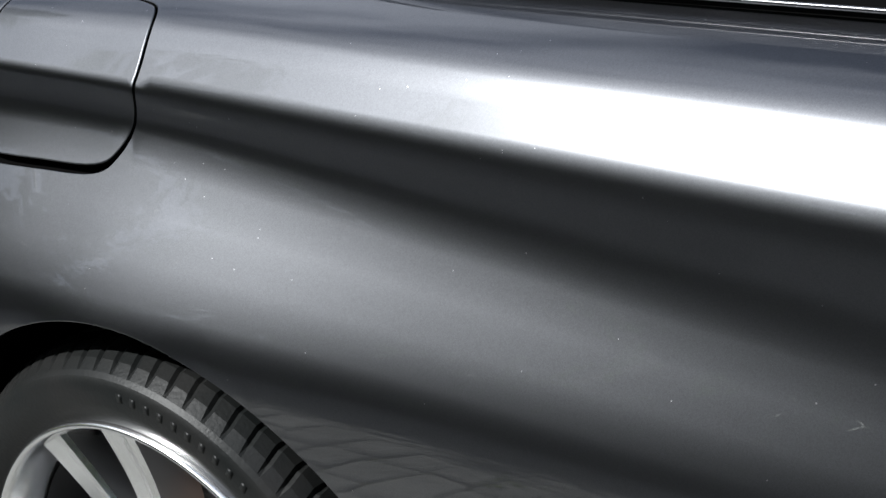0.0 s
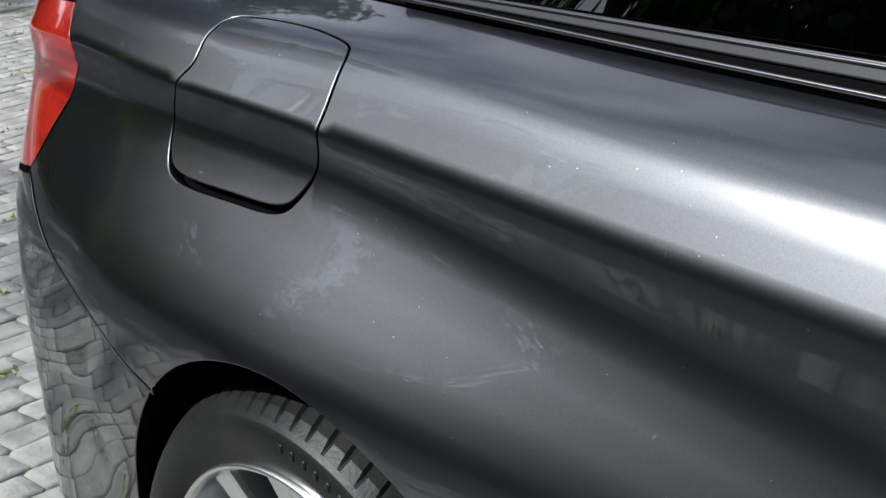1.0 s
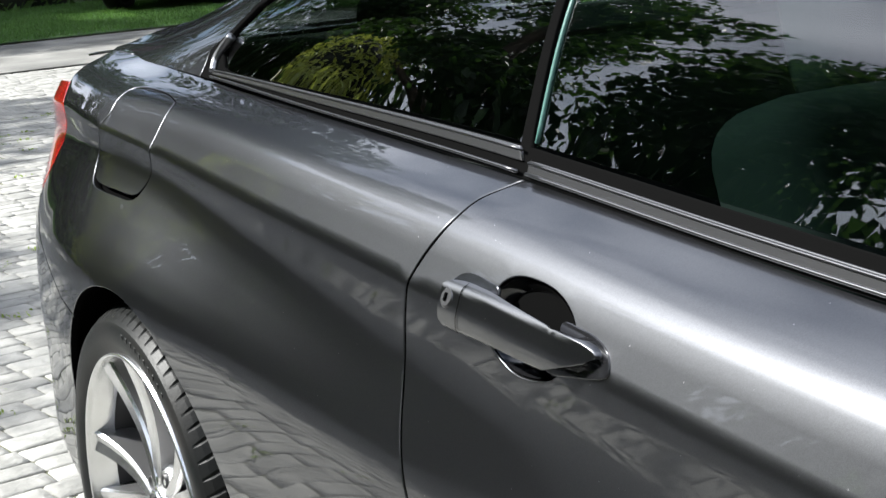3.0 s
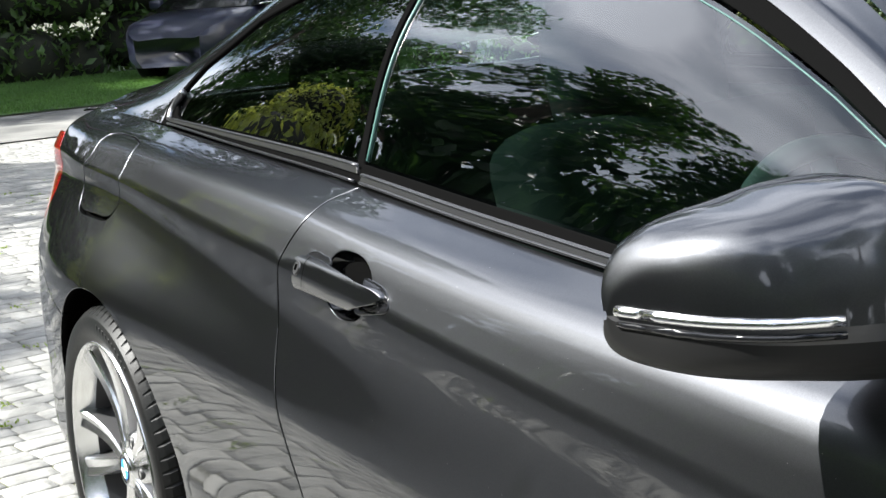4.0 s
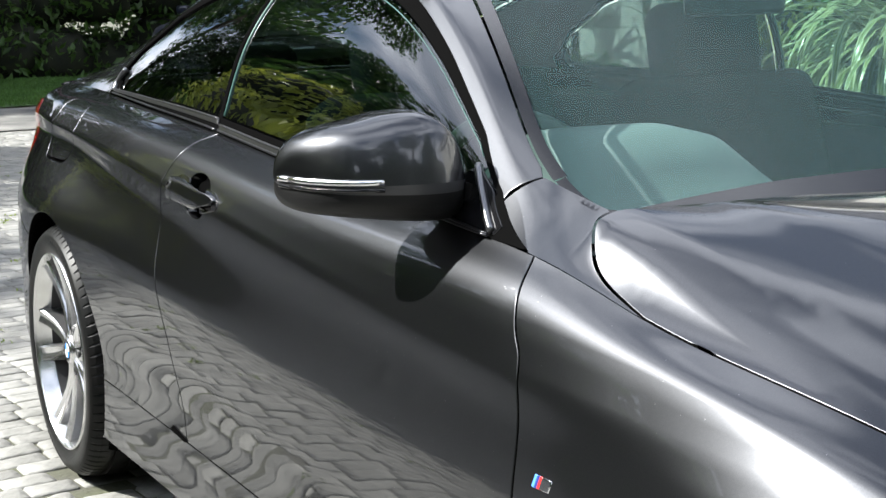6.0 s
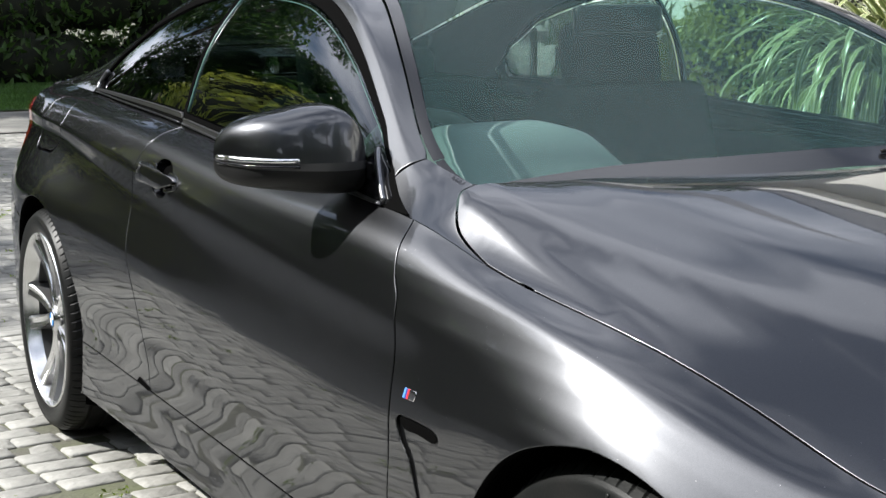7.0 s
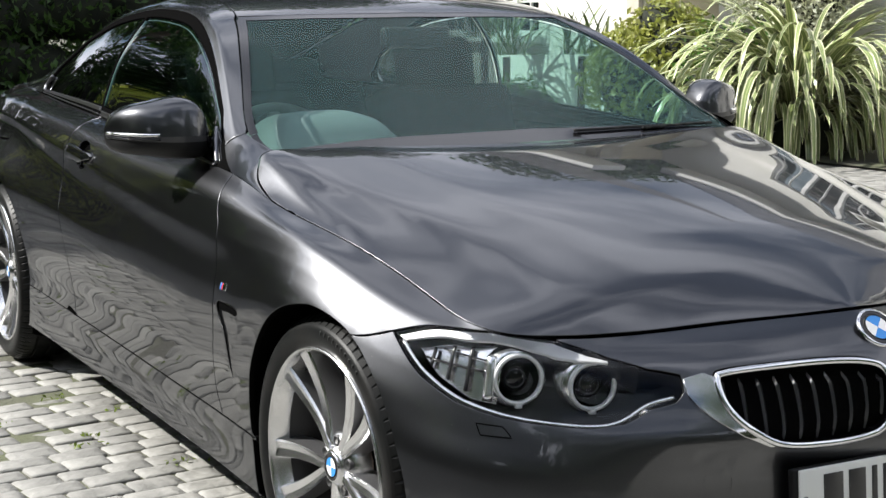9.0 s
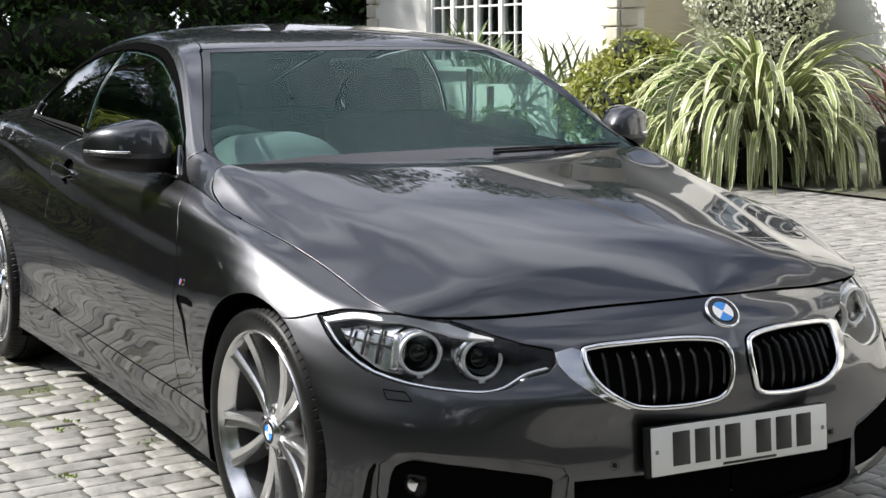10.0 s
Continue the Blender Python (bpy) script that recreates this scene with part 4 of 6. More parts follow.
def spoke_mesh(turn, side):
    """One arm of a double spoke, from the hub out to the rim, with a raised outer rib."""
    verts, faces, n = [], [], 14
    for i in range(n):
        t = i / (n - 1)
        r = 0.036 + t * 0.205
        lean = side * (0.10 + 0.115 * t + 0.05 * math.sin(t * math.pi))
        half = (0.0115 + 0.0090 * t ** 1.4) / max(r, 0.05)
        half = min(half, 0.26)
        y = -0.082 - 0.020 * t ** 1.4 + 0.010 * math.sin(t * math.pi)
        for da, dy in ((-1.25, 0.050), (-1.0, 0.005), (-0.82, 0.0), (0.05 * side, 0.004), (0.82, 0.0), (1.0, 0.005), (1.25, 0.050)):
            a = turn + lean + da * half
            verts.append((r * math.cos(a), y + dy, r * math.sin(a)))
    for i in range(n - 1):
        for k in range(6):
            a = i * 7 + k
            faces.append((a, a + 1, a + 8, a + 7))
    return verts, faces


def roundel(parent, radius, at, turn):
    """Round enamel badge of blue and white quarters in a dark ring."""
    base = mesh_of("badge", *lathe([(0, 0), (radius * .66, 0), (radius * .68, -.0012), (radius * .95, -.0012), (radius, .001), (radius, .006)], 40), BLACK_GLOSS, parent, "round badge of blue and white quarters")
    base.matrix_local = Matrix.Translation(at) @ turn
    mesh_of("badge_ring", *lathe([(radius * .93, -.002), (radius * 1.02, -.002), (radius * 1.04, .004)], 40), CHROME, base)
    for k in range(4):
        vs = [(0, -.0022, 0)] + [(radius * .64 * math.cos(a), -.0022, radius * .64 * math.sin(a)) for a in np.linspace(k * math.pi / 2, (k + 1) * math.pi / 2, 9)]
        mesh_of("badge_quarter", vs, [(0, i, i + 1) for i in range(1, 9)], BLUE if k % 2 else WHITE, base)


RIM_DARK = material("rim_inner_grey", (0.035, 0.035, 0.036), 0.5, 0.5)
TYRE_FRONT, TYRE_REAR = tyre_mesh(0), tyre_mesh(.005)


def wheel(at, left, turn, rubber):
    w = new("wheel")
    w.parent = car
    w.location = at
    if left:
        w.rotation_euler = (0, 0, math.pi)
    tyre = mesh_of("tyre", *rubber, RUBBER, w, "black low-profile road tyre")
    m_ = len(tyre.data.polygons) // 480
    for i, pl in enumerate(tyre.data.polygons):
        pl.use_smooth = not (5 <= i % m_ <= 19)
    for a0, count in ((0.95, 10), (4.1, 9)):
        for k in range(count):
            a = a0 + k * 0.062
            vs = []
            for y in (-.1150, -.1171):
                for r, da in ((.281, -.015), (.289, -.015), (.289, .015), (.281, .015)):
                    vs.append((r * math.cos(a + da * .8), y, r * math.sin(a + da * .8)))
            mesh_of("sidewall_bar", vs, [(4, 5, 6, 7), (0, 1, 5, 4), (1, 2, 6, 5), (2, 3, 7, 6), (3, 0, 4, 7)], RUBBER, tyre)
    rim = mesh_of("rim", *lathe([(.228, -.066), (.232, -.082), (.238, -.094), (.2415, -.104), (.2440, -.112), (.2465, -.1145), (.2500, -.112), (.2505, -.096)], 240), ALLOY, w, "silver alloy rim with five double spokes")
    for k in range(5):
        for side in (-1, 1):
            sp = mesh_of("spoke", *spoke_mesh(radians(turn + 72 * k), side), ALLOY, rim, smooth=False)
            sp.data.materials.append(ALLOY_GREY)
            for i, pl in enumerate(sp.data.polygons):
                pl.material_index = 1 if i % 6 in (0, 5) else 0
    mesh_of("hub", *lathe([(0, -.086), (.034, -.086), (.038, -.082), (.040, -.078), (.062, -.074), (.072, -.062), (.074, -.03)], 48), ALLOY, rim)
    for k in range(5):
        a = radians(turn + 36 + 72 * k)
        bolt = mesh_of("wheel_bolt", *lathe([(0, -.060), (.006, -.060), (.008, -.064), (.011, -.064), (.012, -.05)], 12), RIM_DARK, rim)
        bolt.location = (.054 * math.cos(a), -.014, .054 * math.sin(a))
    roundel(rim, .031, (0, -.0875, 0), Matrix.Identity(4))
    mesh_of("barrel", *lathe([(.226, -.072), (.212, -.03), (.205, .02), (.205, .10)], 64), RIM_DARK, rim)
    mesh_of("brake_disc", *lathe([(.07, .030), (.165, .030), (.165, .055)], 64), STEEL, w)
    mesh_of("brake_back", *lathe([(0, .06), (.205, .06)], 48), DARK, w)
    bm = box_bm((.09, .06, .15), (.115, .02, .02), .015)
    part("brake_caliper", bm, material("caliper_rust", (.16, .10, .07), .6), w)
    return w


for at, left_, turn, steer in (((RW, -.768, .3485), False, 36, 0), ((FW, -.748, .3425), False, 52, 3.6), ((RW, .755, .3465), True, 60, 0), ((FW, .760, .3435), True, 30, 0)):
    w = wheel(at, left_, turn, TYRE_FRONT if at[0] == FW else TYRE_REAR)
    if steer:
        w.rotation_euler = (0, 0, radians(steer))

# wheel wells: a dark liner inside each arch
for cx, r in ((RW + 0.02, .363), (FW + 0.025, .345)):
    for s in (-1, 1):
        verts, faces = [], []
        n = 40
        for k in range(n):
            a = radians(-25 + 230 * k / (n - 1))
            edge = at_xz(cx + r * math.cos(a), .335 + r * math.sin(a))
            lip = -float(skin(*edge)[0][0][1]) - .012
            for y, rr in ((lip, r + .006), (lip - .03, r + .02), (.50, r + .02), (.50, .02)):
                verts.append((cx + rr * math.cos(a), s * y, .335 + rr * math.sin(a)))
        for k in range(n - 1):
            for i in range(3):
                a = k * 4 + i
                faces.append((a, a + 1, a + 5, a + 4))
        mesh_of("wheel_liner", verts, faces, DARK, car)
# floor pan under the body
part("underbody", box_bm((4.1, 1.44, .05), (1.3, 0, .23), .01), DARK, car)

# ---- nose, lamps, mirrors, glass-house fittings ----
def mirrored(u):
    return 2 * U1 - u


def sunk(depth):
    def surf(u, b):
        p, n = skin(u, b)
        return p - n * depth, n
    return surf


SATIN_DARK = material("dark_band", (.05, .05, .052), .3)
REFLECT = material("lamp_reflector", (.88, .88, .89), .20, 1.0)
BROW = material("lamp_brow_silver", (.72, .72, .73), .5, .5)
HOUSING = material("lamp_housing", (.018, .018, .02), .25)
BRUSHED = material("brushed_chrome", (.66, .66, .66), .13, 1.0)
SLAT_M = material("slat_black", (.03, .03, .032), .25)
HALO = material("halo_ring", (.80, .81, .81), .28, .25)
for left in (False, True):
    f = mirrored if left else (lambda u: u)
    lamp_poly = [(f(u), b) for u, b in LAMP]
    if left:
        lamp_poly = lamp_poly[::-1]
    m = 1 if left else -1
    lamp = panel("headlamp", skin, lamp_poly, PANE_CLEAR, car, gap=0.003, flange=0.006, label="clear twin-round headlamp", step=0.02)
    lamp.visible_shadow = False
    panel("lamp_housing", sunk(.085), lamp_poly, HOUSING, lamp, gap=-0.01, flange=0, step=0.03)
    # walls of the housing
    top, _n = skin(*np.array(refine(lamp_poly, .02)).T)
    low, _n = sunk(.088)(*np.array(refine(lamp_poly, .02)).T)
    k = len(top)
    mesh_of("lamp_wall", list(top - _n * .006) + list(low), [(i, (i + 1) % k, k + (i + 1) % k, k + i) for i in range(k)], HOUSING, lamp)
    # wide bright brow along the top and the light guide below
    def brow_face(u, b):
        p, n = skin(u, b)
        uu = np.where(np.asarray(u) > U1, 2 * U1 - np.asarray(u), np.asarray(u))
        top = np.interp(uu, [3.112, 3.232, 3.335, 3.42, 3.49, 3.595, 3.674, 3.736], [.660, .758, .856, .857, .852, .716, .658, .646])
        return p - n * (.005 + .35 * np.clip(top - np.asarray(b), 0, .07))[:, None], n + np.array([0, 0, .35])

    brow = [(f(u), b) for u, b in ((3.125, .660), (3.232, .750), (3.335, .847), (3.42, .850), (3.488, .842), (3.560, .744), (3.602, .704), (3.600, .700), (3.545, .735), (3.478, .788), (3.41, .796), (3.335, .790), (3.24, .727), (3.14, .655))]
    panel("lamp_brow", brow_face, brow[::-1] if left else brow, BROW, lamp, gap=.002, flange=.006, step=.009, edge=.008, label="wide polished brow")
    low_line = curve([(f(u), b) for u, b in ((3.135, .652), (3.207, .608), (3.291, .567), (3.38, .552), (3.476, .548), (3.566, .546), (3.615, .562), (3.668, .603), (3.722, .617))], 8)
    p, n = sunk(.012)(low_line[:, 0], low_line[:, 1])
    tube("lamp_lower_strip", p, .0046, REFLECT, lamp, sides=6)
    # vertical reflector ribs at the outer end
    side_r = [(f(u), b) for u, b in ((3.155, .654), (3.22, .705), (3.30, .765), (3.365, .770), (3.36, .585), (3.30, .580), (3.22, .612))]
    panel("side_reflector", sunk(.050), side_r[::-1] if left else side_r, REFLECT, lamp, gap=0, flange=.01, step=.02, dark=False)
    for u0, b0, b1 in ((3.20, .625, .675), (3.245, .608, .705), (3.29, .595, .730)):
        p, n = sunk(.040)(np.full(6, f(u0)), np.linspace(b0, b1, 6))
        tube("reflector_rib", p, .0045, HOUSING, lamp, sides=6, flat=.5)
    for b0 in (.64, .68):
        p, n = sunk(.040)(np.linspace(f(3.18 + (b0 - .64)), f(3.345), 6), np.full(6, b0))
        tube("reflector_rib", p, .0035, HOUSING, lamp, sides=6, flat=.5)
    p, n = sunk(.03)(np.array([f(3.345)] * 8), np.linspace(.585, .70, 8))
    tube("reflector_rib", p, .010, REFLECT, lamp, sides=10, flat=.6)
    for (x, y, z), r in (((3.281, -.632, .584), .0455), ((3.338, -.511, .570), .0435)):
        at = Vector((x - (.012 if r > .045 else .004), -y * m, z))
        turn = Vector((0, -1, 0)).rotation_difference(Vector((.96, .22 * m, .03))).to_matrix().to_4x4()
        ring = mesh_of("halo_ring", *lathe([(r - .0038, .004), (r - .0038, -.004), (r, -.007), (r + .0034, -.004), (r + .0034, .01), (r - .0038, .01), (r - .0038, .004)], 48), HALO, lamp)
        ring.matrix_local = Matrix.Translation(at) @ turn
        bez = mesh_of("lamp_bezel", *lathe([(r + .018, .06), (r + .012, .012), (r + .004, .004), (r - .003, .005)], 48), REFLECT, ring)
        mesh_of("lamp_throat", *lathe([(r - .003, .004), (r - .007, .010), (r - .012, .028), (r - .014, .04)], 40), BLACK_GLOSS, ring)
        mesh_of("projector_lens", *lathe([(0, .006), (.012, .008), (.022, .013), (.029, .022), (r - .012, .035)], 40), BLACK_GLOSS, ring)
        part("halo_foot", box_bm((.014, .010, .010), (0, -.002, -r - .004), .002), HALO, ring)
    p, n = sunk(.03)(np.linspace(f(3.655), f(3.725), 5), np.full(5, .592))
    tube("indicator_tube", p, .011, REFLECT, lamp, sides=8)
    # kidney: backing, chrome frame, upright slats
    kid = [tuple(q) for q in KID] if not left else other(KID)
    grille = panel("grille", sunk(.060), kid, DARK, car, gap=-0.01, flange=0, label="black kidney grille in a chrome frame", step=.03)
    kp = np.array(kid)
    p, n = skin(kp[:, 0], kp[:, 1])
    rim_p = np.array(inset(kp, .006))
    p2, n2 = skin(rim_p[:, 0], rim_p[:, 1])
    tube("grille_frame", p2 + n2 * .004, .0068, CHROME, grille, "chrome frame", closed=True, sides=10)
    p3, n3 = sunk(.05)(kp[:, 0], kp[:, 1])
    k = len(p)
    mesh_of("grille_wall", list(p - n * .002) + list(p3), [(i, (i + 1) % k, k + (i + 1) % k, k + i) for i in range(k)], BLACK_GLOSS, grille)
    us = np.linspace(kp[:, 0].min() + .018, kp[:, 0].max() - .016, 10)
    for u in us:
        hit = [b for b in np.linspace(.38, .66, 80) if inside(rim_p, np.array([[u, b]]))[0]]
        if len(hit) < 8:
            continue
        bs = np.linspace(hit[0], hit[-1], 10)
        sink = np.array([.020 - .010 * i / 9 + (.016 if i == 9 else 0) for i in range(10)])
        q, nn = skin(np.full(10, u), bs)
        verts, faces = [], []
        for i in range(10):
            t = (q[min(i + 1, 9)] - q[max(i - 1, 0)])
            a = np.cross(t, nn[i])
            a /= np.linalg.norm(a)
            c = q[i] - nn[i] * sink[i]
            verts += [c - a * .0038, c + nn[i] * .004, c + a * .0038, c - nn[i] * .03]
        for i in range(9):
            for j in range(4):
                faces.append((i * 4 + j, i * 4 + (j + 1) % 4, i * 4 + 4 + (j + 1) % 4, i * 4 + 4 + j))
        mesh_of("slat", verts, faces, SLAT_M, grille, smooth=False)
    wing = [(3.742, .640), (3.780, .647), (3.800, .640), (3.810, .588), (3.848, .508), (3.905, .449), (3.888, .447), (3.838, .492), (3.790, .556), (3.748, .615)]
    wing = [(f(u), b) for u, b in wing]
    panel("grille_wing", skin, wing[::-1] if left else wing, BRUSHED, grille, gap=0.0, flange=0.004, lift=.004, step=.02, label="chrome wedge beside the grille")
    # side intake with its fog lamp
    inl = [(f(u), b) for u, b in INTAKE]
    inl = inl[::-1] if left else inl
    it = panel("side_intake", sunk(.07), inl, DARK, car, gap=-.005, flange=0, step=.03)
    ip = refine(inl, .02)
    p, n = skin(ip[:, 0], ip[:, 1])
    p3, n3 = sunk(.07)(ip[:, 0], ip[:, 1])
    k = len(p)
    mesh_of("intake_wall", list(p - n * .002) + list(p3), [(i, (i + 1) % k, k + (i + 1) % k, k + i) for i in range(k)], BLACK_TRIM, it)
    ins = [(f(u), b) for u, b in INTAKE_IN]
    ins = ins[::-1] if left else ins
    po, no_ = skin(*np.array(round_poly(inl, 5)).T)
    pi_, ni_ = sunk(.022)(*np.array(round_poly(ins, 5)).T)
    k = len(po)
    mid_ = (po + pi_) / 2 - no_ * .004
    lip_v = list(po - no_ * .003) + list(mid_) + list(pi_) + list(pi_ - ni_ * .04)
    lip_f = [(r * k + i, r * k + (i + 1) % k, (r + 1) * k + (i + 1) % k, (r + 1) * k + i) for r in range(3) for i in range(k)]
    mesh_of("intake_lip", lip_v, lip_f, PAINT, it)
    # the slot's shade is a flat near-black strip laid on the skin
    slot = [(f(u), b) for u, b in ((3.292, .06), (3.300, .14), (3.316, .212), (3.330, .238), (3.334, .230), (3.326, .20), (3.318, .14), (3.314, .06))]
    panel("air_slot", skin, slot[::-1] if left else slot, DARK, it, gap=0, flange=0, lift=.0015, step=.02)
    q, nn = sunk(.030)([f(3.424)], [.186])
    fog = mesh_of("fog_lamp", *lathe([(0, -.012), (.020, -.009), (.033, 0), (.037, .004), (.040, .002), (.042, .03)], 36), REFLECT, it, "round fog lamp")
    fog.matrix_local = Matrix.Translation(q[0]) @ Vector((0, -1, 0)).rotation_difference(Vector((.85, .5 * m, .1))).to_matrix().to_4x4()
    mesh_of("fog_lens", *lathe([(0, -.018), (.020, -.015), (.033, -.004), (.037, .001)], 36), PANE_CLEAR, fog).visible_shadow = False
    # parking sensor, towing cover and washer cover, as thin rings and lids let into the skin
    for u, b, r, nm in ((3.862, .244, .010, "parking_sensor"), (3.792, .341, .027, "towing_cover")):
        if nm == "towing_cover" and left:
            continue
        q, nn = skin([f(u)], [b])
        prof = [(r - .0015, .0005), (r - .001, .002), (r, .002), (r + .0006, .0)] if nm == "towing_cover" else [(0, -.001), (r * .55, -.001), (r * .6, .002), (r * .9, .002), (r, -.0006), (r * 1.1, .001)]
        ob = mesh_of(nm, *lathe(prof, 32), DARK if nm == "towing_cover" else BLACK_TRIM, front_bumper)
        ob.matrix_local = Matrix.Translation(q[0] + nn[0] * .0006) @ Vector((0, -1, 0)).rotation_difference(Vector(nn[0])).to_matrix().to_4x4()
    wash = [(f(u), b) for u, b in ((3.337, .500), (3.391, .508), (3.411, .474), (3.348, .465))]
    wp = refine(wash, .006)
    p, n = skin(wp[:, 0], wp[:, 1])
    tube("washer_cover_line", p + n * .0002, .0014, DARK, front_bumper, closed=True, sides=4)
    # wing mirror
    sec = [(.766, 1.965, 2.022, .922, .990), (.772, 1.955, 2.035, .912, 1.018), (.784, 1.942, 2.046, .907, 1.040), (.806, 1.925, 2.055, .905, 1.060), (.836, 1.912, 2.058, .906, 1.069), (.87, 1.900, 2.052, .909, 1.066), (.91, 1.888, 2.036, .914, 1.056), (.945, 1.880, 2.014, .918, 1.048), (.970, 1.874, 1.984, .922, 1.037), (.986, 1.870, 1.951, .928, 1.023), (.996, 1.869, 1.914, .936, 1.006), (1.003, 1.872, 1.887, .949, .985), (1.0055, 1.877, 1.881, .962, .970)]
    ss = np.array(sec)
    ss[:, 0] = 1.000 - (1.003 - ss[:, 0]) * .925
    ss[:, 4] = .958 + (ss[:, 4] - .958) * .92
    tt = np.linspace(0, len(sec) - 1, 40)
    st = np.stack([pchip(np.arange(len(sec)), ss[:, i], tt) for i in range(5)], 1)
    mirror = new("wing_mirror")
    mirror.parent = car
    mirror["label"] = "grey door mirror with a black base"
    bands = (("mirror_cap", 0.0, 1.0, PAINT), ("mirror_lower", -1.0, -.16, BLACK_TRIM), ("mirror_band", -.16, 0.0, SATIN_DARK))
    for nm, lo, hi, mt in bands:
        # section: front face leaning back, rounded over the top
        low_l = curve([(1.0, .0), (.985, -.25), (.93, -.60), (.72, -.90), (.40, -1.0), (.10, -1.0), (.0, -.9)], 4)
        ah = np.linspace(0, 1, len(low_l))
        verts, faces, na = [], [], 60
        for s0, xb, xf, zb, zt in st:
            mid = .966
            up_line = curve([(1.0, .0), (.968, .32), (.915, .62), (.855, .80), (.76, .915), (.62, .98), (.46, 1.0), (.28, 1.0), (.12, .97), (.0, .90)], 5)
            al = np.concatenate([[0], np.cumsum(np.hypot(np.diff(up_line[:, 0]), np.diff(up_line[:, 1])))])
            al /= al[-1]
            for a in np.linspace(lo, hi, na):
                if a >= 0:
                    cx, cz = np.interp(a, al, up_line[:, 0]), np.interp(a, al, up_line[:, 1])
                else:
                    cx, cz = np.interp(-a, ah, low_l[:, 0]), np.interp(-a, ah, low_l[:, 1])
                z = mid + (zt - mid) * cz if cz > 0 else mid + (mid - zb) * cz
                verts.append((xb + (xf - xb) * cx, s0 * m, z))
        for i in range(len(st) - 1):
            for j in range(na - 1):
                a = i * na + j
                q4 = (a, a + 1, a + na + 1, a + na)
                faces.append(q4 if m > 0 else q4[::-1])
        mesh_of(nm, verts, faces, mt, mirror)
    # repeater strip wrapped round the outer half
    strip = []
    for s0, xb, xf, zb, zt in st[np.linspace(19, 35, 24).astype(int)]:
        strip.append((xb + (xf - xb) * .995 - .001, s0 * m, .970))
    sp = np.array(strip)
    tube("repeater", sp, .0042, REFLECT, mirror, "slim clear indicator strip", sides=8, flat=1.1)
    tube("repeater_trim", sp + [.002, 0, -.010], .003, BLACK_GLOSS, mirror, sides=6)
    mesh_of("mirror_glass", [(xb + .012, s0 * m, zb + .012 if k else zt - .012) for s0, xb, xf, zb, zt in st[3:34] for k in (0, 1)], [(2 * i, 2 * i + 1, 2 * i + 3, 2 * i + 2) for i in range(30)], CHROME, mirror)
    verts = [(1.935, .79, .938), (2.040, .79, .938), (2.045, .79, .962), (1.935, .79, .965), (2.00, .745, .905), (2.115, .752, .900), (2.110, .748, .948), (2.02, .742, .955)]
    mesh_of("mirror_arm", [(x, y * m, z) for x, y, z in verts], [(0, 1, 5, 4), (1, 2, 6, 5), (2, 3, 7, 6), (3, 0, 4, 7), (0, 3, 2, 1), (4, 5, 6, 7)], BLACK_GLOSS, mirror, smooth=False)
    # black sail behind the mirror and the bright edge of the window in front of it
    sail = [(1.93, .03), (2.13, .03), (2.145, .10), (2.09, .235), (2.03, .26)]
    panel("mirror_sail", cabin, sail, BLACK_GLOSS, car, left=not (m < 0), gap=0, lift=.003, flange=.006, step=.03)
    edge = curve([(2.125, .045), (2.085, .16), (2.03, .262)], 8)
    p, n = cabin(edge[:, 0], edge[:, 1])
    tube("window_front_trim", (p + n * .004) * [1, -m, 1], .006, SATIN, car, sides=6)
    # bar badge on the wing
    if True:
        bx = np.array([2.366, 2.372, 2.378, 2.384, 2.404])
        cols = [material("badge_light_blue", (.10, .28, .70), .3), material("badge_dark_blue", (.02, .04, .22), .3), material("badge_red", (.6, .03, .03), .3), CHROME]
        for i in range(4):
            q, nn = skin([bx[i], bx[i + 1]], [.53, .53])
            poly = [(bx[i], .523), (bx[i + 1], .523), (bx[i + 1] + .005, .538), (bx[i] + .005, .538)]
            panel("side_badge", skin, poly, cols[i], car, gap=0, flange=.002, lift=.002, left=left, step=.02)

# centre intake, plate, badge
low = panel("lower_intake", sunk(.06), LOWER, DARK, car, gap=-.006, flange=0, step=.05)
for b in (.075, .11, .145, .18):
    us = np.linspace(3.83, mirrored(3.83), 40)
    p, n = sunk(.03)(us, np.full(40, b))
    tube("intake_bar", p, .005, BLACK_TRIM, low, sides=6)
plate = new("number_plate")
plate.parent = car
plate.matrix_local = Matrix.Translation((3.606, 0, .385)) @ pose(0, 0, 0, 0, -4, 0)
plate["label"] = "white registration plate with black characters"
part("plate_panel", box_bm((.006, .490, .107), (0, 0, 0), .0025), PLATE_W, plate)
part("plate_holder", box_bm((.016, .504, .112), (-.011, -.003, -.001), .004), BLACK_TRIM, plate)

ws = [.050, .044, .014, .046, .046, .048, .046]
for c, w in zip((-.167, -.110, -.068, -.026, .060, .118, .176), ws):
    part("plate_bar", box_bm((.002, w * .92, .075), (.0035, c, .002), .0008), PLATE_K, plate)
part("plate_maker_bar", box_bm((.001, .15, .006), (.0035, .02, -.047), .0003), PLATE_K, plate)
for y in (-.232, .232):
    part("plate_screw", box_bm((.002, .009, .009), (.0035, y, 0), .001), SATIN, plate)
q, nn = skin([U1], [.712])
roundel(front_bumper, .041, q[0] + nn[0] * .004, Vector((0, -1, 0)).rotation_difference(Vector((.72, 0, .70))).to_matrix().to_4x4())

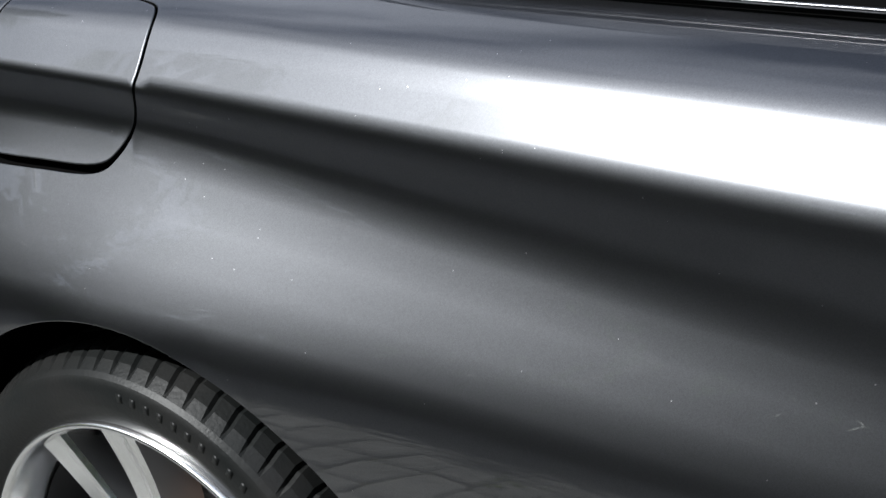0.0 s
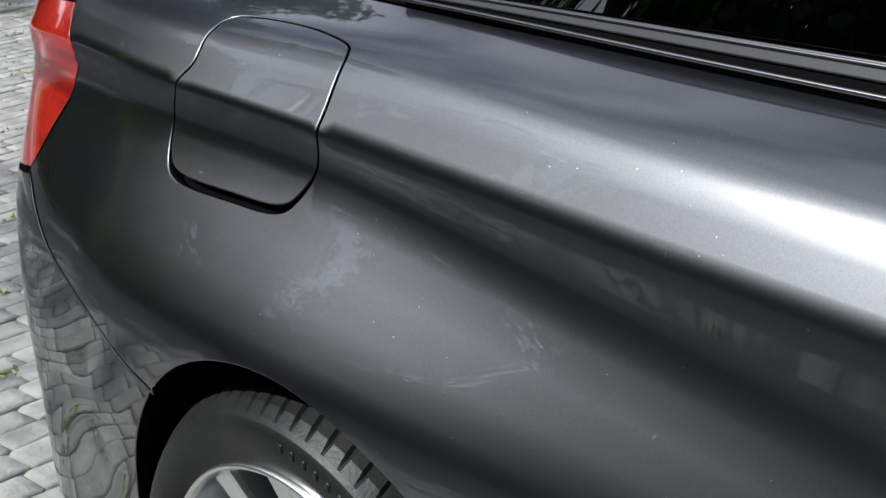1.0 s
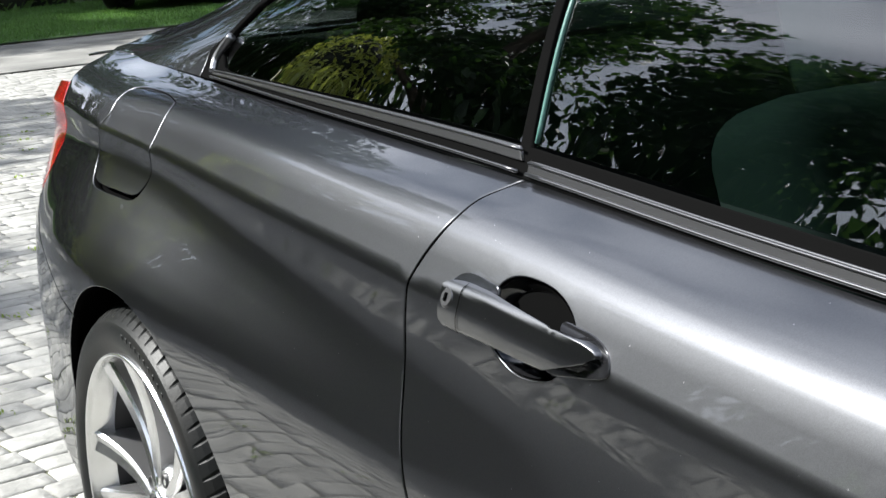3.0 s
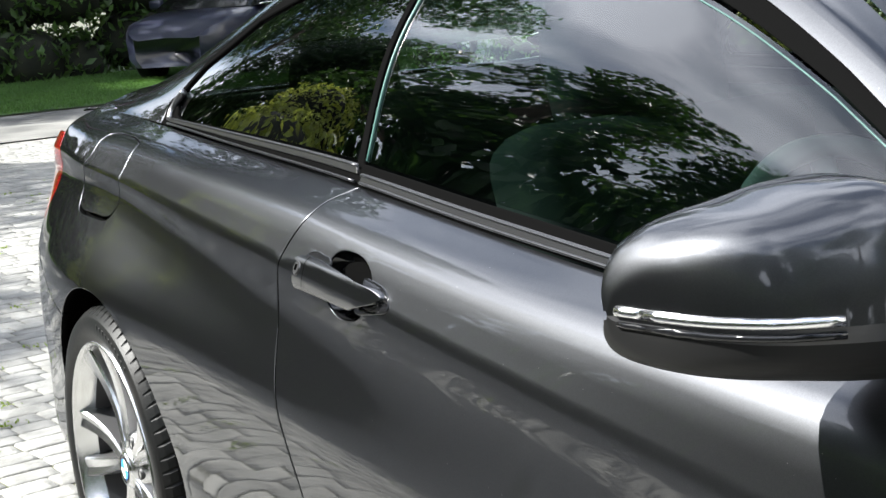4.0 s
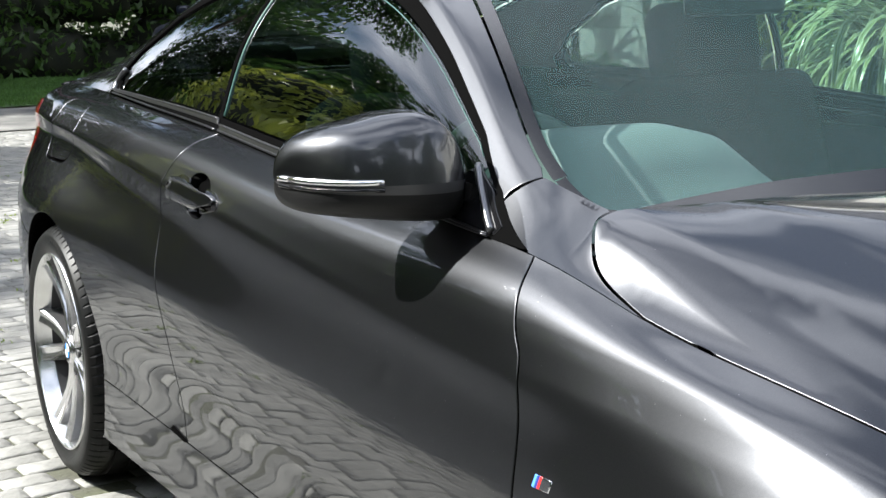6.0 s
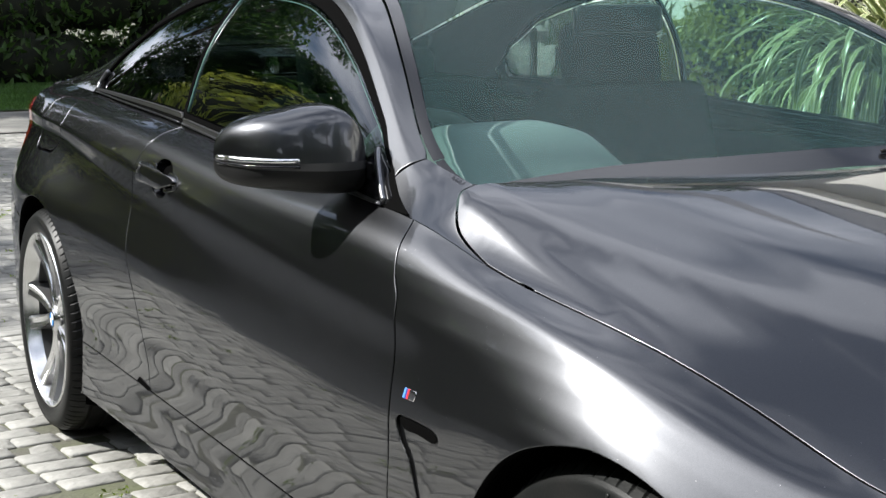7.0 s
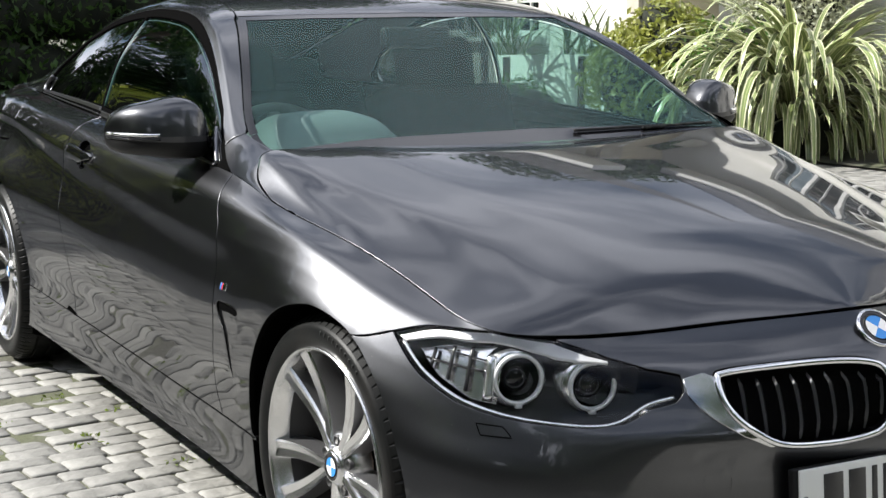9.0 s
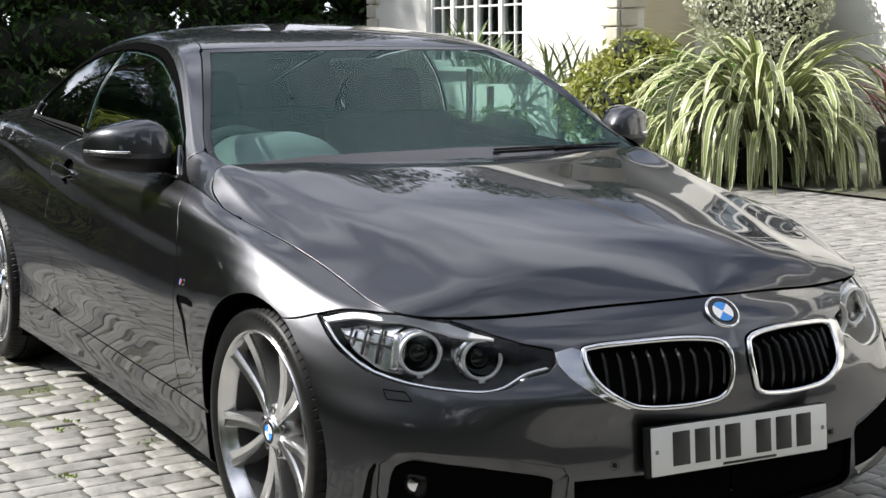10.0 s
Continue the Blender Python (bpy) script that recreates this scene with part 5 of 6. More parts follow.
# wipers and cowl
cowl_x = lambda y: 2.290 + 0.025 * (1 - (y / .72) ** 2)
vs, fs = [], []
ys = np.linspace(-.72, .72, 40)
for y in ys:
    c = cowl_x(y)
    vs += [(c + .02, y, .880), (c - .10, y, .885)]
for i in range(39):
    fs.append((2 * i, 2 * i + 1, 2 * i + 3, 2 * i + 2))
mesh_of("cowl", vs, fs, BLACK_TRIM, car)
for y0, y1, up in ((.12, .46, .012), (.36, .66, .03)):
    ys = np.linspace(y0, y1, 20)
    pts = []
    for y in ys:
        x = cowl_x(y) - .012 - up * (y - y0) / (y1 - y0)
        row, nrm = cabin(np.full(80, x), np.linspace(.5, 1.5, 80))
        k = int(np.argmin(np.abs(row[:, 1] - y)))
        pts.append(row[k] + nrm[k] * .007)
    tube("wiper", pts, .0042, BLACK_TRIM, car, "black wiper blade", sides=6)

# ---- inside of the coupe ----
def cushion(name, size, at, mat, parent, turn=None, bevel=.05):
    return part(name, box_bm(size, at, bevel, 4, turn), mat, parent)


for y in (-.36, .36):
    s = new("front_seat")
    s.parent = car
    s["label"] = "dark leather front seat with a tall backrest"
    cushion("seat_cushion", (.52, .50, .16), (1.44, y, .42), LEATHER, s)
    back = cushion("seat_back", (.15, .50, .62), (0, 0, 0), LEATHER, s, pose(0, 0, 0, 0, -18, 0))
    back.location = (1.17, y, .72)
    head = cushion("headrest", (.10, .28, .19), (0, 0, 0), LEATHER, s, pose(0, 0, 0, 0, -12, 0), .045)
    head.location = (1.05, y, 1.085)
    for d in (-.06, .06):
        tube("headrest_post", [(1.075, y + d, .96), (1.06, y + d, 1.04)], .006, STEEL, s, sides=6)
cushion("rear_seat", (.45, 1.15, .15), (.35, 0, .52), LEATHER, car)
rb_ = cushion("rear_backrest", (.14, 1.15, .50), (0, 0, 0), LEATHER, car, pose(0, 0, 0, 0, -25, 0))
rb_.location = (.08, 0, .76)
for y in (-.30, .30):
    cushion("rear_headrest", (.08, .24, .12), (-.02, y, 1.03), LEATHER, car, None, .04)
part("parcel_shelf", box_bm((.5, 1.2, .02), (-.2, 0, .985), .005), LEATHER, car)
# dashboard with its brow over the instruments
vs, fs = [], []
ys = np.linspace(-.70, .70, 70)
for y in ys:
    brow = .135 * math.exp(-((y + .40) / .19) ** 4)
    vs += [(1.62, y, .55), (1.60, y, .72), (1.62, y, .82 + brow * .6), (1.70, y, .855 + brow), (1.84, y, .868 + brow), (1.94, y, .872 + brow * .92), (2.00, y, .876 + brow * .55), (2.04, y, .880), (2.27, y * 1.0, .895)]
for i in range(69):
    for k in range(8):
        a = i * 9 + k
        fs.append((a, a + 1, a + 10, a + 9))
mesh_of("dashboard", vs, fs, GREY_SOFT, car)
wheel_s = new("steering_wheel")
wheel_s.parent = car
wheel_s.matrix_local = Matrix.Translation((1.50, -.37, .82)) @ pose(0, 0, 0, 0, 66, 0)
wheel_s["label"] = "leather steering wheel with a grey centre"
ring = [(.185 * math.cos(a), .185 * math.sin(a), 0) for a in np.linspace(0, 2 * math.pi, 48, endpoint=False)]
tube("wheel_rim", ring, .016, PALE_SOFT, wheel_s, closed=True, sides=10)
part("wheel_centre", box_bm((.13, .16, .06), (0, 0, -.01), .028, 4), PALE_SOFT, wheel_s)
for a in (90, 270, 180):
    c, s_ = math.cos(radians(a)), math.sin(radians(a))
    tube("wheel_spoke", [(.05 * c, .05 * s_, 0), (.18 * c, .18 * s_, 0)], .02, PALE_SOFT, wheel_s, sides=8, flat=.4)
part("inner_mirror", box_bm((.03, .22, .06), (1.62, 0, 1.19), .012), BLACK_TRIM, car)
part("cabin_floor", box_bm((2.6, 1.40, .04), (.9, 0, .34), .01), DARK, car)
for s_ in (-1, 1):
    part("door_card", box_bm((1.25, .05, .50), (1.55, s_ * .74, .64), .02), LEATHER, car)
    part("rear_side_card", box_bm((.95, .05, .50), (.42, s_ * .66, .68), .02), LEATHER, car)

# the body's far half, drawn in a little at belt and wing height
for ob in [c for c in car.children_recursive if c.type == "MESH" and c.matrix_basis.is_identity and c.parent.matrix_basis.is_identity]:
    me = ob.data
    co = np.empty(len(me.vertices) * 3)
    me.vertices.foreach_get("co", co)
    co = co.reshape(-1, 3)
    k = np.interp(co[:, 0], [1.5, 2.0, 2.4, 2.7, 3.1, 3.5], [.05, .09, .115, .08, .05, 0]) * np.clip((1.25 - co[:, 2]) / .25, 0, 1) * (co[:, 1] > 0)
    co[:, 1] *= 1 - k
    me.vertices.foreach_set("co", co.ravel())
    me.update()

# ---- the place ----
def mix_leaf(name, dark, light, through, rough=0.45, scale=3.0):
    """Leaf: two greens by leaf and by patch, with light coming through."""
    m = vary(material(name, dark, rough), dark, light, scale, lo=.3, hi=.7, random_amount=.45)
    nt = m.node_tree
    b, out = nt.nodes["Principled BSDF"], nt.nodes["Material Output"]
    tl, mx = nt.nodes.new("ShaderNodeBsdfTranslucent"), nt.nodes.new("ShaderNodeMixShader")
    tl.inputs["Color"].default_value = (*through, 1)
    mx.inputs["Fac"].default_value = 0.35
    nt.links.new(b.outputs[0], mx.inputs[1])
    nt.links.new(tl.outputs[0], mx.inputs[2])
    nt.links.new(mx.outputs[0], out.inputs["Surface"])
    return m


SOIL = vary(material("joint_soil", (.07, .06, .045), .95), (.082, .078, .064), (.090, .098, .052), 3, detail=9, bump=.6, bump_scale=60)
SETT = vary(material("granite_sett", (.36, .35, .32), .78), (.165, .163, .150), (.275, .270, .250), 9, detail=8, bump=.8, bump_scale=38, random_amount=.15, dist=.008)
TAR = vary(material("old_tarmac", (.11, .11, .105), .9), (.075, .075, .07), (.20, .195, .18), 1.3, detail=10, bump=.5, bump_scale=70)
GRASS = vary(material("lawn_soil", (.05, .09, .02), .9), (.035, .075, .016), (.065, .13, .03), 2, bump=.6, bump_scale=40)
BLADE = mix_leaf("grass_blade", (.05, .12, .02), (.09, .19, .035), (.12, .25, .04), .6, 1.0)
LAUREL = mix_leaf("laurel_leaf", (.022, .052, .012), (.070, .135, .026), (.10, .20, .026), .45)
DEEP = mix_leaf("tree_leaf", (.014, .034, .010), (.035, .075, .018), (.05, .11, .02), .5)
LIME = mix_leaf("golden_leaf", (.15, .20, .03), (.33, .37, .07), (.45, .52, .08), .5)
BARK = vary(material("bark", (.08, .06, .045), .9), (.05, .04, .03), (.12, .095, .07), 6, bump=.8, bump_scale=25, stretch=(1, 1, .25))
RENDER_W = vary(material("white_render", (.78, .77, .73), .85), (.72, .71, .66), (.80, .79, .755), 1.1, bump=.25, bump_scale=60)
RENDER_C = vary(material("cream_render", (.60, .54, .40), .85), (.56, .50, .36), (.63, .575, .44), 1.2, bump=.25, bump_scale=60)
STONE = vary(material("quoin_stone", (.52, .49, .41), .8), (.45, .42, .34), (.57, .54, .46), 5, bump=.3, bump_scale=50, random_amount=.08)
SLATE = vary(material("roof_slate", (.06, .06, .065), .6), (.045, .045, .05), (.085, .085, .09), 4, bump=.4, random_amount=.2)
FRAME_W = material("window_paint", (.78, .78, .76), .4)
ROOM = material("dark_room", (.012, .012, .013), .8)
PANE_HOUSE = glass("window_glass", (.55, .6, .6), 1.0)
TERRA = material("dark_pot", (.035, .035, .04), .5)

rng = np.random.default_rng(7)


def leaves(name, centres, normals, size, mat, parent=None, slim=.5, label="", droop=.35, spread=.9):
    """Many folded leaves, one at each centre, roughly facing along its normal."""
    n = len(centres)
    d = normals + rng.normal(0, spread, (n, 3))
    d /= np.linalg.norm(d, axis=1, keepdims=True)
    t = np.cross(d, rng.normal(0, 1, (n, 3)))
    t[:, 2] -= droop
    t -= d * (t * d).sum(1, keepdims=True)
    t /= np.linalg.norm(t, axis=1, keepdims=True) + 1e-9
    a = np.cross(d, t)
    s = (size * rng.uniform(.6, 1.35, n))[:, None]
    v = np.empty((n, 4, 3))
    v[:, 0], v[:, 2] = centres - t * s * .5, centres + t * s * .5
    v[:, 1] = centres + a * s * slim * .5 + d * s * .10
    v[:, 3] = centres - a * s * slim * .5 + d * s * .10
    idx = np.arange(4 * n).reshape(n, 4)
    f = np.concatenate([idx[:, [0, 1, 2]], idx[:, [0, 2, 3]]])
    me = bpy.data.meshes.new(name)
    me.vertices.add(4 * n)
    me.vertices.foreach_set("co", v.ravel())
    me.loops.add(len(f) * 3)
    me.loops.foreach_set("vertex_index", f.ravel())
    me.polygons.add(len(f))
    me.polygons.foreach_set("loop_start", np.arange(len(f)) * 3)
    me.polygons.foreach_set("loop_total", np.full(len(f), 3))
    me.update(calc_edges=True)
    me.materials.append(mat)
    ob = new(name, me)
    if parent is not None:
        ob.parent = parent
    if label:
        ob["label"] = label
    return ob


def clumps(blobs, per_area, inner=.55):
    """Places and outward ways for leaves on overlapping uneven balls (x, y, z, rx, ry, rz)."""
    cs, ns = [], []
    for x, y, z, rx, ry, rz in blobs:
        k = int(per_area * 4 * (rx * ry + ry * rz + rx * rz))
        d = rng.normal(0, 1, (k, 3))
        d /= np.linalg.norm(d, axis=1, keepdims=True)
        r = rng.uniform(inner ** 3, 1.0, k) ** (1 / 3)
        r *= 1 + .16 * np.sin(d[:, 0] * 7 + x * 3) * np.sin(d[:, 1] * 6 + y) * np.sin(d[:, 2] * 8 + z)
        p = np.array([x, y, z]) + d * r[:, None] * [rx, ry, rz]
        keep = p[:, 2] > .02
        cs.append(p[keep])
        ns.append(d[keep])
    return np.concatenate(cs), np.concatenate(ns)


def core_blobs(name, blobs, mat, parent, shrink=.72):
    """Inner mass that stops the view through the leaves; the shade inside is put into its colour."""
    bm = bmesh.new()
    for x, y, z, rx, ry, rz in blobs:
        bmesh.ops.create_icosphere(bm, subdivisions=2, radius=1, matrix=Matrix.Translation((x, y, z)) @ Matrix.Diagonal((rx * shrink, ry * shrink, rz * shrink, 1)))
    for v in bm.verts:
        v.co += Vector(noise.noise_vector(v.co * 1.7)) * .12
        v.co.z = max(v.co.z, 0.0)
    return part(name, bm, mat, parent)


# shade deep in the foliage, put into a near-black green
HEART = vary(material("foliage_shade", (.012, .016, .008), .95), (.008, .010, .006), (.02, .024, .012), 5)


def shrub(name, at, blobs, size, density, mat, label, slim=.5, droop=.35, group=""):
    s = empty(name, at, label, "shrub", group)
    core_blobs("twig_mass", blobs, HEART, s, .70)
    c, n = clumps(blobs, density)
    leaves("leaves", c, n, size, mat, s, slim, droop=droop)
    return s


def tree(at, height, spread, mat, density, size, label, seed, trunk=.22, base=.28):
    """Tapered trunk with limbs and a broken crown of leaf clumps."""
    r = np.random.default_rng(seed)
    t = empty("tree", at, label, "tree", "trees round the drive")
    pts = [(0, 0, 0)]
    for i in range(1, 8):
        pts.append((r.normal(0, .10) + pts[-1][0], r.normal(0, .10) + pts[-1][1], height * .8 * i / 7))
    c = curve(pts, 4)
    tube("trunk", c, trunk, BARK, t, sides=10, taper=np.linspace(1.25, .25, len(c)))
    blobs = []
    for k in range(13):
        h = height * r.uniform(base, .82)
        a, far = r.uniform(0, 2 * math.pi), spread * r.uniform(.35, .8) * (1.15 - .55 * h / height)
        p0 = np.array(pts[min(7, int(h / height / .8 * 7))])
        p1 = np.array([far * math.cos(a), far * math.sin(a), h + r.uniform(.2, 1.0)])
        mid = (p0 + p1) / 2 + [0, 0, -.25]
        tube("limb", curve([p0, mid, p1], 5), trunk * .38, BARK, t, sides=6, taper=np.linspace(1, .25, 11))
        q = spread * r.uniform(.26, .44)
        blobs.append((*p1, q, q, q * .72))
    q = spread * .36
    blobs += [(0, 0, height * .86, q, q, q * .8), (.3, .4, height * .70, q * 1.2, q * 1.2, q)]
    cs, ns = clumps(blobs, density, .35)
    leaves("crown", cs, ns, size, mat, t, .55)
    return t


GROUND = .024
# ground: one sheet to the horizon; setts, tarmac and lawn lie on it
bm = bmesh.new()
bmesh.ops.create_grid(bm, x_segments=40, y_segments=40, size=600)
tagged(part("ground", bm, SOIL), "dark soil with moss between the stone setts", "ground", kind="structure").location.z = GROUND - .0045


def slab(name, x0, x1, y0, y1, z, mat, label, cat):
    bm = bmesh.new()
    bmesh.ops.create_grid(bm, x_segments=30, y_segments=30, size=.5)
    for v in bm.verts:
        v.co = (x0 + (v.co.x + .5) * (x1 - x0), y0 + (v.co.y + .5) * (y1 - y0), z + .003 * noise.noise(v.co * 9))
    return tagged(part(name, bm, mat), label, cat, kind="structure")


slab("road", -14.2, -11.0, -30, 30, GROUND + .014, TAR, "patchy old grey tarmac across the drive", "road")
slab("lawn", -24, -14.2, -30, 30, GROUND + .03, GRASS, "mown green lawn below the hedge", "lawn")
slab("flower_bed", -15.5, 12, 6.55, 9.2, GROUND + .02, SOIL, "dark planted bed along the house", "flower bed")
k = 60000
gx, gy = rng.uniform(-20.5, -14.2, k), rng.uniform(-3, 9, k)
tagged(leaves("lawn_grass", np.stack([gx, gy, np.full(k, GROUND + .05)], 1), np.tile([1.0, 0, .1], (k, 1)), .07, BLADE, None, .14, droop=-2.0, spread=.6), "short green lawn grass below the hedge", "grass", kind="stuff")


def sett_rows(x0, x1, y0, y1):
    """Centres and sizes of running courses of setts across the drive."""
    out = []
    x = x0
    row = 0
    while x < x1:
        w = .093 + .008 * math.sin(row * 1.7)
        y = y0 - (row % 2) * .08 - .03 * math.sin(row * 2.3)
        while y < y1:
            ln = rng.uniform(.105, .170)
            out.append((x + w / 2, y + ln / 2, w, ln))
            y += ln
        x += w
        row += 1
    return out


def sett_verts(w, ln):
    """A worn stone: rounded outline, domed top. 18 corners."""
    a, b, r = ln / 2 - .0014, w / 2 - .0016, .011
    ring = []
    for cx, cy in ((b - r, a - r), (-(b - r), a - r), (-(b - r), -(a - r)), (b - r, -(a - r))):
        sx, sy = math.copysign(1, cx), math.copysign(1, cy)
        two = [(cx + sx * r, cy + sy * r * .25), (cx + sx * r * .25, cy + sy * r)]
        ring += two if sx * sy > 0 else two[::-1]
    ring = np.array(ring) + rng.normal(0, .0017, (8, 2))
    top = rng.normal(0, .0012)
    tilt = rng.normal(0, .007, 2)
    v = []
    for s, z in ((1.0, -.02), (1.0, -.0048), (.965, -.0008), (.60, .0002)):
        for px, py in ring:
            v.append((px * s, py * s, z + (top + tilt[0] * px + tilt[1] * py if z > -.01 else 0)))
    return v


SETT_F = []
for lv in range(3):
    for i in range(8):
        SETT_F.append((lv * 8 + i, lv * 8 + (i + 1) % 8, lv * 8 + 8 + (i + 1) % 8, lv * 8 + 8 + i))
SETT_F += [(24, 25, 26, 27), (24, 27, 28, 31), (28, 29, 30, 31)]
pave = empty("pavement", (0, 0, GROUND), "running courses of worn grey granite setts", "pavement", kind="structure")
LEAN_S = .10
shared, stones = [], []
for i in range(12):
    me = bpy.data.meshes.new("sett")
    me.from_pydata(sett_verts(.093, .105 + .065 * i / 11), [], SETT_F)
    me.materials.append(SETT)
    me.polygons.foreach_set("use_smooth", [True] * len(me.polygons))
    shared.append(me)
vv, ff, single = [], [], 0
for x, y, w, ln in sett_rows(-11.2, 10.0, -8.0, 6.6):
    px, py = x - LEAN_S * y, y
    near = -.35 < px < 1.75 and -1.25 < py < -.62
    if near and single < 300:
        ob = bpy.data.objects.new("sett", shared[int(np.clip((ln - .105) / .065 * 11, 0, 11))])
        stones.append((ob, px, py))
        single += 1
    else:
        o = len(vv)
        for q in sett_verts(w, ln):
            vv.append((px + q[0] - LEAN_S * q[1], py + q[1] + LEAN_S * q[0], q[2]))
        ff += [tuple(o + i for i in f4) for f4 in SETT_F]
joined = mesh_of("sett_field", vv, ff, SETT, pave)
joined["kind"] = "stuff"
tufts = []
for _ in range(380):
    tufts.append((rng.uniform(-8, 3), rng.uniform(-3, 3)))
tp = np.repeat(np.array([(x, y, .004) for x, y in tufts]), 14, axis=0) + rng.normal(0, .018, (5320, 3)) * [1, 1.6, .25]
tp[:, 2] = np.abs(tp[:, 2]) * .5 + .003 + GROUND
tagged(leaves("moss", tp, np.tile([0, 0, 1.0], (5320, 1)), .016, mix_leaf("moss_leaf", (.12, .17, .03), (.20, .26, .05), (.20, .28, .05), .9, 4), None, .5), "small tufts of moss in the sett joints", "moss", kind="stuff")

# ---- house ----
house = empty("house", (-8.76, 8.0, 0), "white rendered house with stone quoins and slate roof", "house")


def house_part(name, size, at, mat, bevel=.0, label="", parent=None):
    return part(name, box_bm(size, (at[0] + 8.76, at[1] - 8.0, at[2]), bevel), mat, parent or house, label, smooth=False)


def wall_with_windows(name, x0, x1, y, z1, thick, openings, mat):
    """A wall along x facing -y, pieced round its openings (x0, x1, z0, z1)."""
    xs = sorted({x0, x1, *[v for o in openings for v in o[:2]]})
    bm = bmesh.new()
    for a, b in zip(xs, xs[1:]):
        cuts = sorted((o[2], o[3]) for o in openings if o[0] <= a and o[1] >= b)
        z = 0.0
        for lo, hi in cuts + [(z1, z1)]:
            if lo > z:
                bmesh.ops.create_cube(bm, size=1, matrix=Matrix.Translation(((a + b) / 2 + 8.76, y + thick / 2 - 8.0, (z + lo) / 2)) @ Matrix.Diagonal((b - a, thick, lo - z, 1)))
            z = hi
    bmesh.ops.remove_doubles(bm, verts=bm.verts, dist=1e-4)
    return part(name, bm, mat, house, smooth=False)


def window(x0, x1, z0, z1, y, lights, rows, sill=True):
    """White casement window set back in its wall: frame, mullions, glazing bars, panes, near-black board behind."""
    w = new("window")
    w.parent = house
    w["label"] = "white multi-pane casement window"
    yy = y + .10
    for cx, cz, sx, sz in (((x0 + x1) / 2, z1 - .035, x1 - x0, .07), ((x0 + x1) / 2, z0 + .035, x1 - x0, .07), (x0 + .03, (z0 + z1) / 2, .06, z1 - z0 - .14), (x1 - .03, (z0 + z1) / 2, .06, z1 - z0 - .14)):
        house_part("window_frame", (sx, .08, sz), (cx, yy, cz), FRAME_W, .006, "", w)
    step = (x1 - x0) / lights
    for i in range(1, lights):
        house_part("mullion", (.09, .085, z1 - z0 - .14), (x0 + i * step, yy, (z0 + z1) / 2), FRAME_W, .006, "", w)
    for i in range(lights):
        house_part("glazing_bar", (.024, .04, z1 - z0 - .14), (x0 + (i + .5) * step, yy, (z0 + z1) / 2), FRAME_W, .004, "", w)
        for r in range(1, rows):
            house_part("glazing_bar", (step - .1, .036, .024), (x0 + (i + .5) * step, yy, z0 + .07 + (z1 - z0 - .14) * r / rows), FRAME_W, .004, "", w)
        house_part("pane", (step - .06, .006, z1 - z0 - .1), (x0 + (i + .5) * step, yy + .012, (z0 + z1) / 2), PANE_HOUSE, 0, "", w)
    # flat board; the darkness of the unlit room is put into its colour
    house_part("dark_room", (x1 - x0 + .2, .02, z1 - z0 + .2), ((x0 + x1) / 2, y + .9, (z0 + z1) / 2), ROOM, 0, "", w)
    if sill:
        house_part("sill", (x1 - x0 + .24, .20, .08), ((x0 + x1) / 2, y - .04, z0 - .04), FRAME_W, .012, "", w)


WALL_A, WALL_B = 8.0, 9.07
win_a = [(-13.42, -10.78, .98, 2.55), (-13.3, -10.9, 3.6, 4.9)]
win_b = [(-6.2, -4.0, 3.4, 4.8), (-2.4, -.2, 3.4, 4.8), (1.6, 3.8, 3.4, 4.8), (-3.2, -.8, .9, 2.4), (1.6, 3.8, .9, 2.4), (6, 8.2, .9, 2.4), (6, 8.2, 3.4, 4.8)]
wall_with_windows("wall", -15.3, -8.63, WALL_A, 5.6, .35, win_a, RENDER_W)
wall_with_windows("wall", -8.63, 12.0, WALL_B, 5.6, .35, win_b, RENDER_W)
house_part("wall", (.35, 1.42, 5.6), (-8.805, WALL_A + .35 + .71, 2.8), RENDER_C)
house_part("wall", (.3, 6, 5.6), (-15.15, 11.36, 2.8), RENDER_C)
for x0, x1, z0, z1 in win_a:
    window(x0, x1, z0, z1, WALL_A, 4, 4 if z0 < 2 else 3)
for x0, x1, z0, z1 in win_b:
    window(x0, x1, z0, z1, WALL_B, 3, 3)
for i in range(27):
    w_, d_ = (.36, .22) if i % 2 else (.24, .34)
    z_ = .12 + i * .205
    house_part("quoin", (w_, .05, .188), (-8.61 - w_ / 2, WALL_A - .02, z_), STONE, .012)
    house_part("quoin", (.05, d_, .188), (-8.61, WALL_A + d_ / 2 + .008, z_), STONE, .012)
    house_part("quoin", (w_, .05, .188), (-15.3 + w_ / 2, WALL_A - .02, z_), STONE, .012)
for x0, x1, y in ((-15.9, -8.0, WALL_A), (-8.0, 12.6, WALL_B)):
    house_part("eave", (x1 - x0, .5, .22), ((x0 + x1) / 2, y - .2, 5.68), FRAME_W, .02)
    bm = bmesh.new()
    n = 14
    vs_, fs_ = [], []
    for r in range(n):
        z0_, y0_ = 5.80 + r * .22, y - .50 + r * .26
        for (yy_, zz_) in ((y0_, z0_), (y0_ + .30, z0_ + .20), (y0_, z0_ - .03)):
            vs_ += [(x0 + 8.76, yy_ - 8, zz_), (x1 + 8.76, yy_ - 8, zz_)]
        o = r * 6
        fs_ += [(o, o + 1, o + 3, o + 2), (o + 4, o + 5, o + 1, o)]
    bm.free()
    mesh_of("roof", vs_, fs_, SLATE, house, smooth=False)

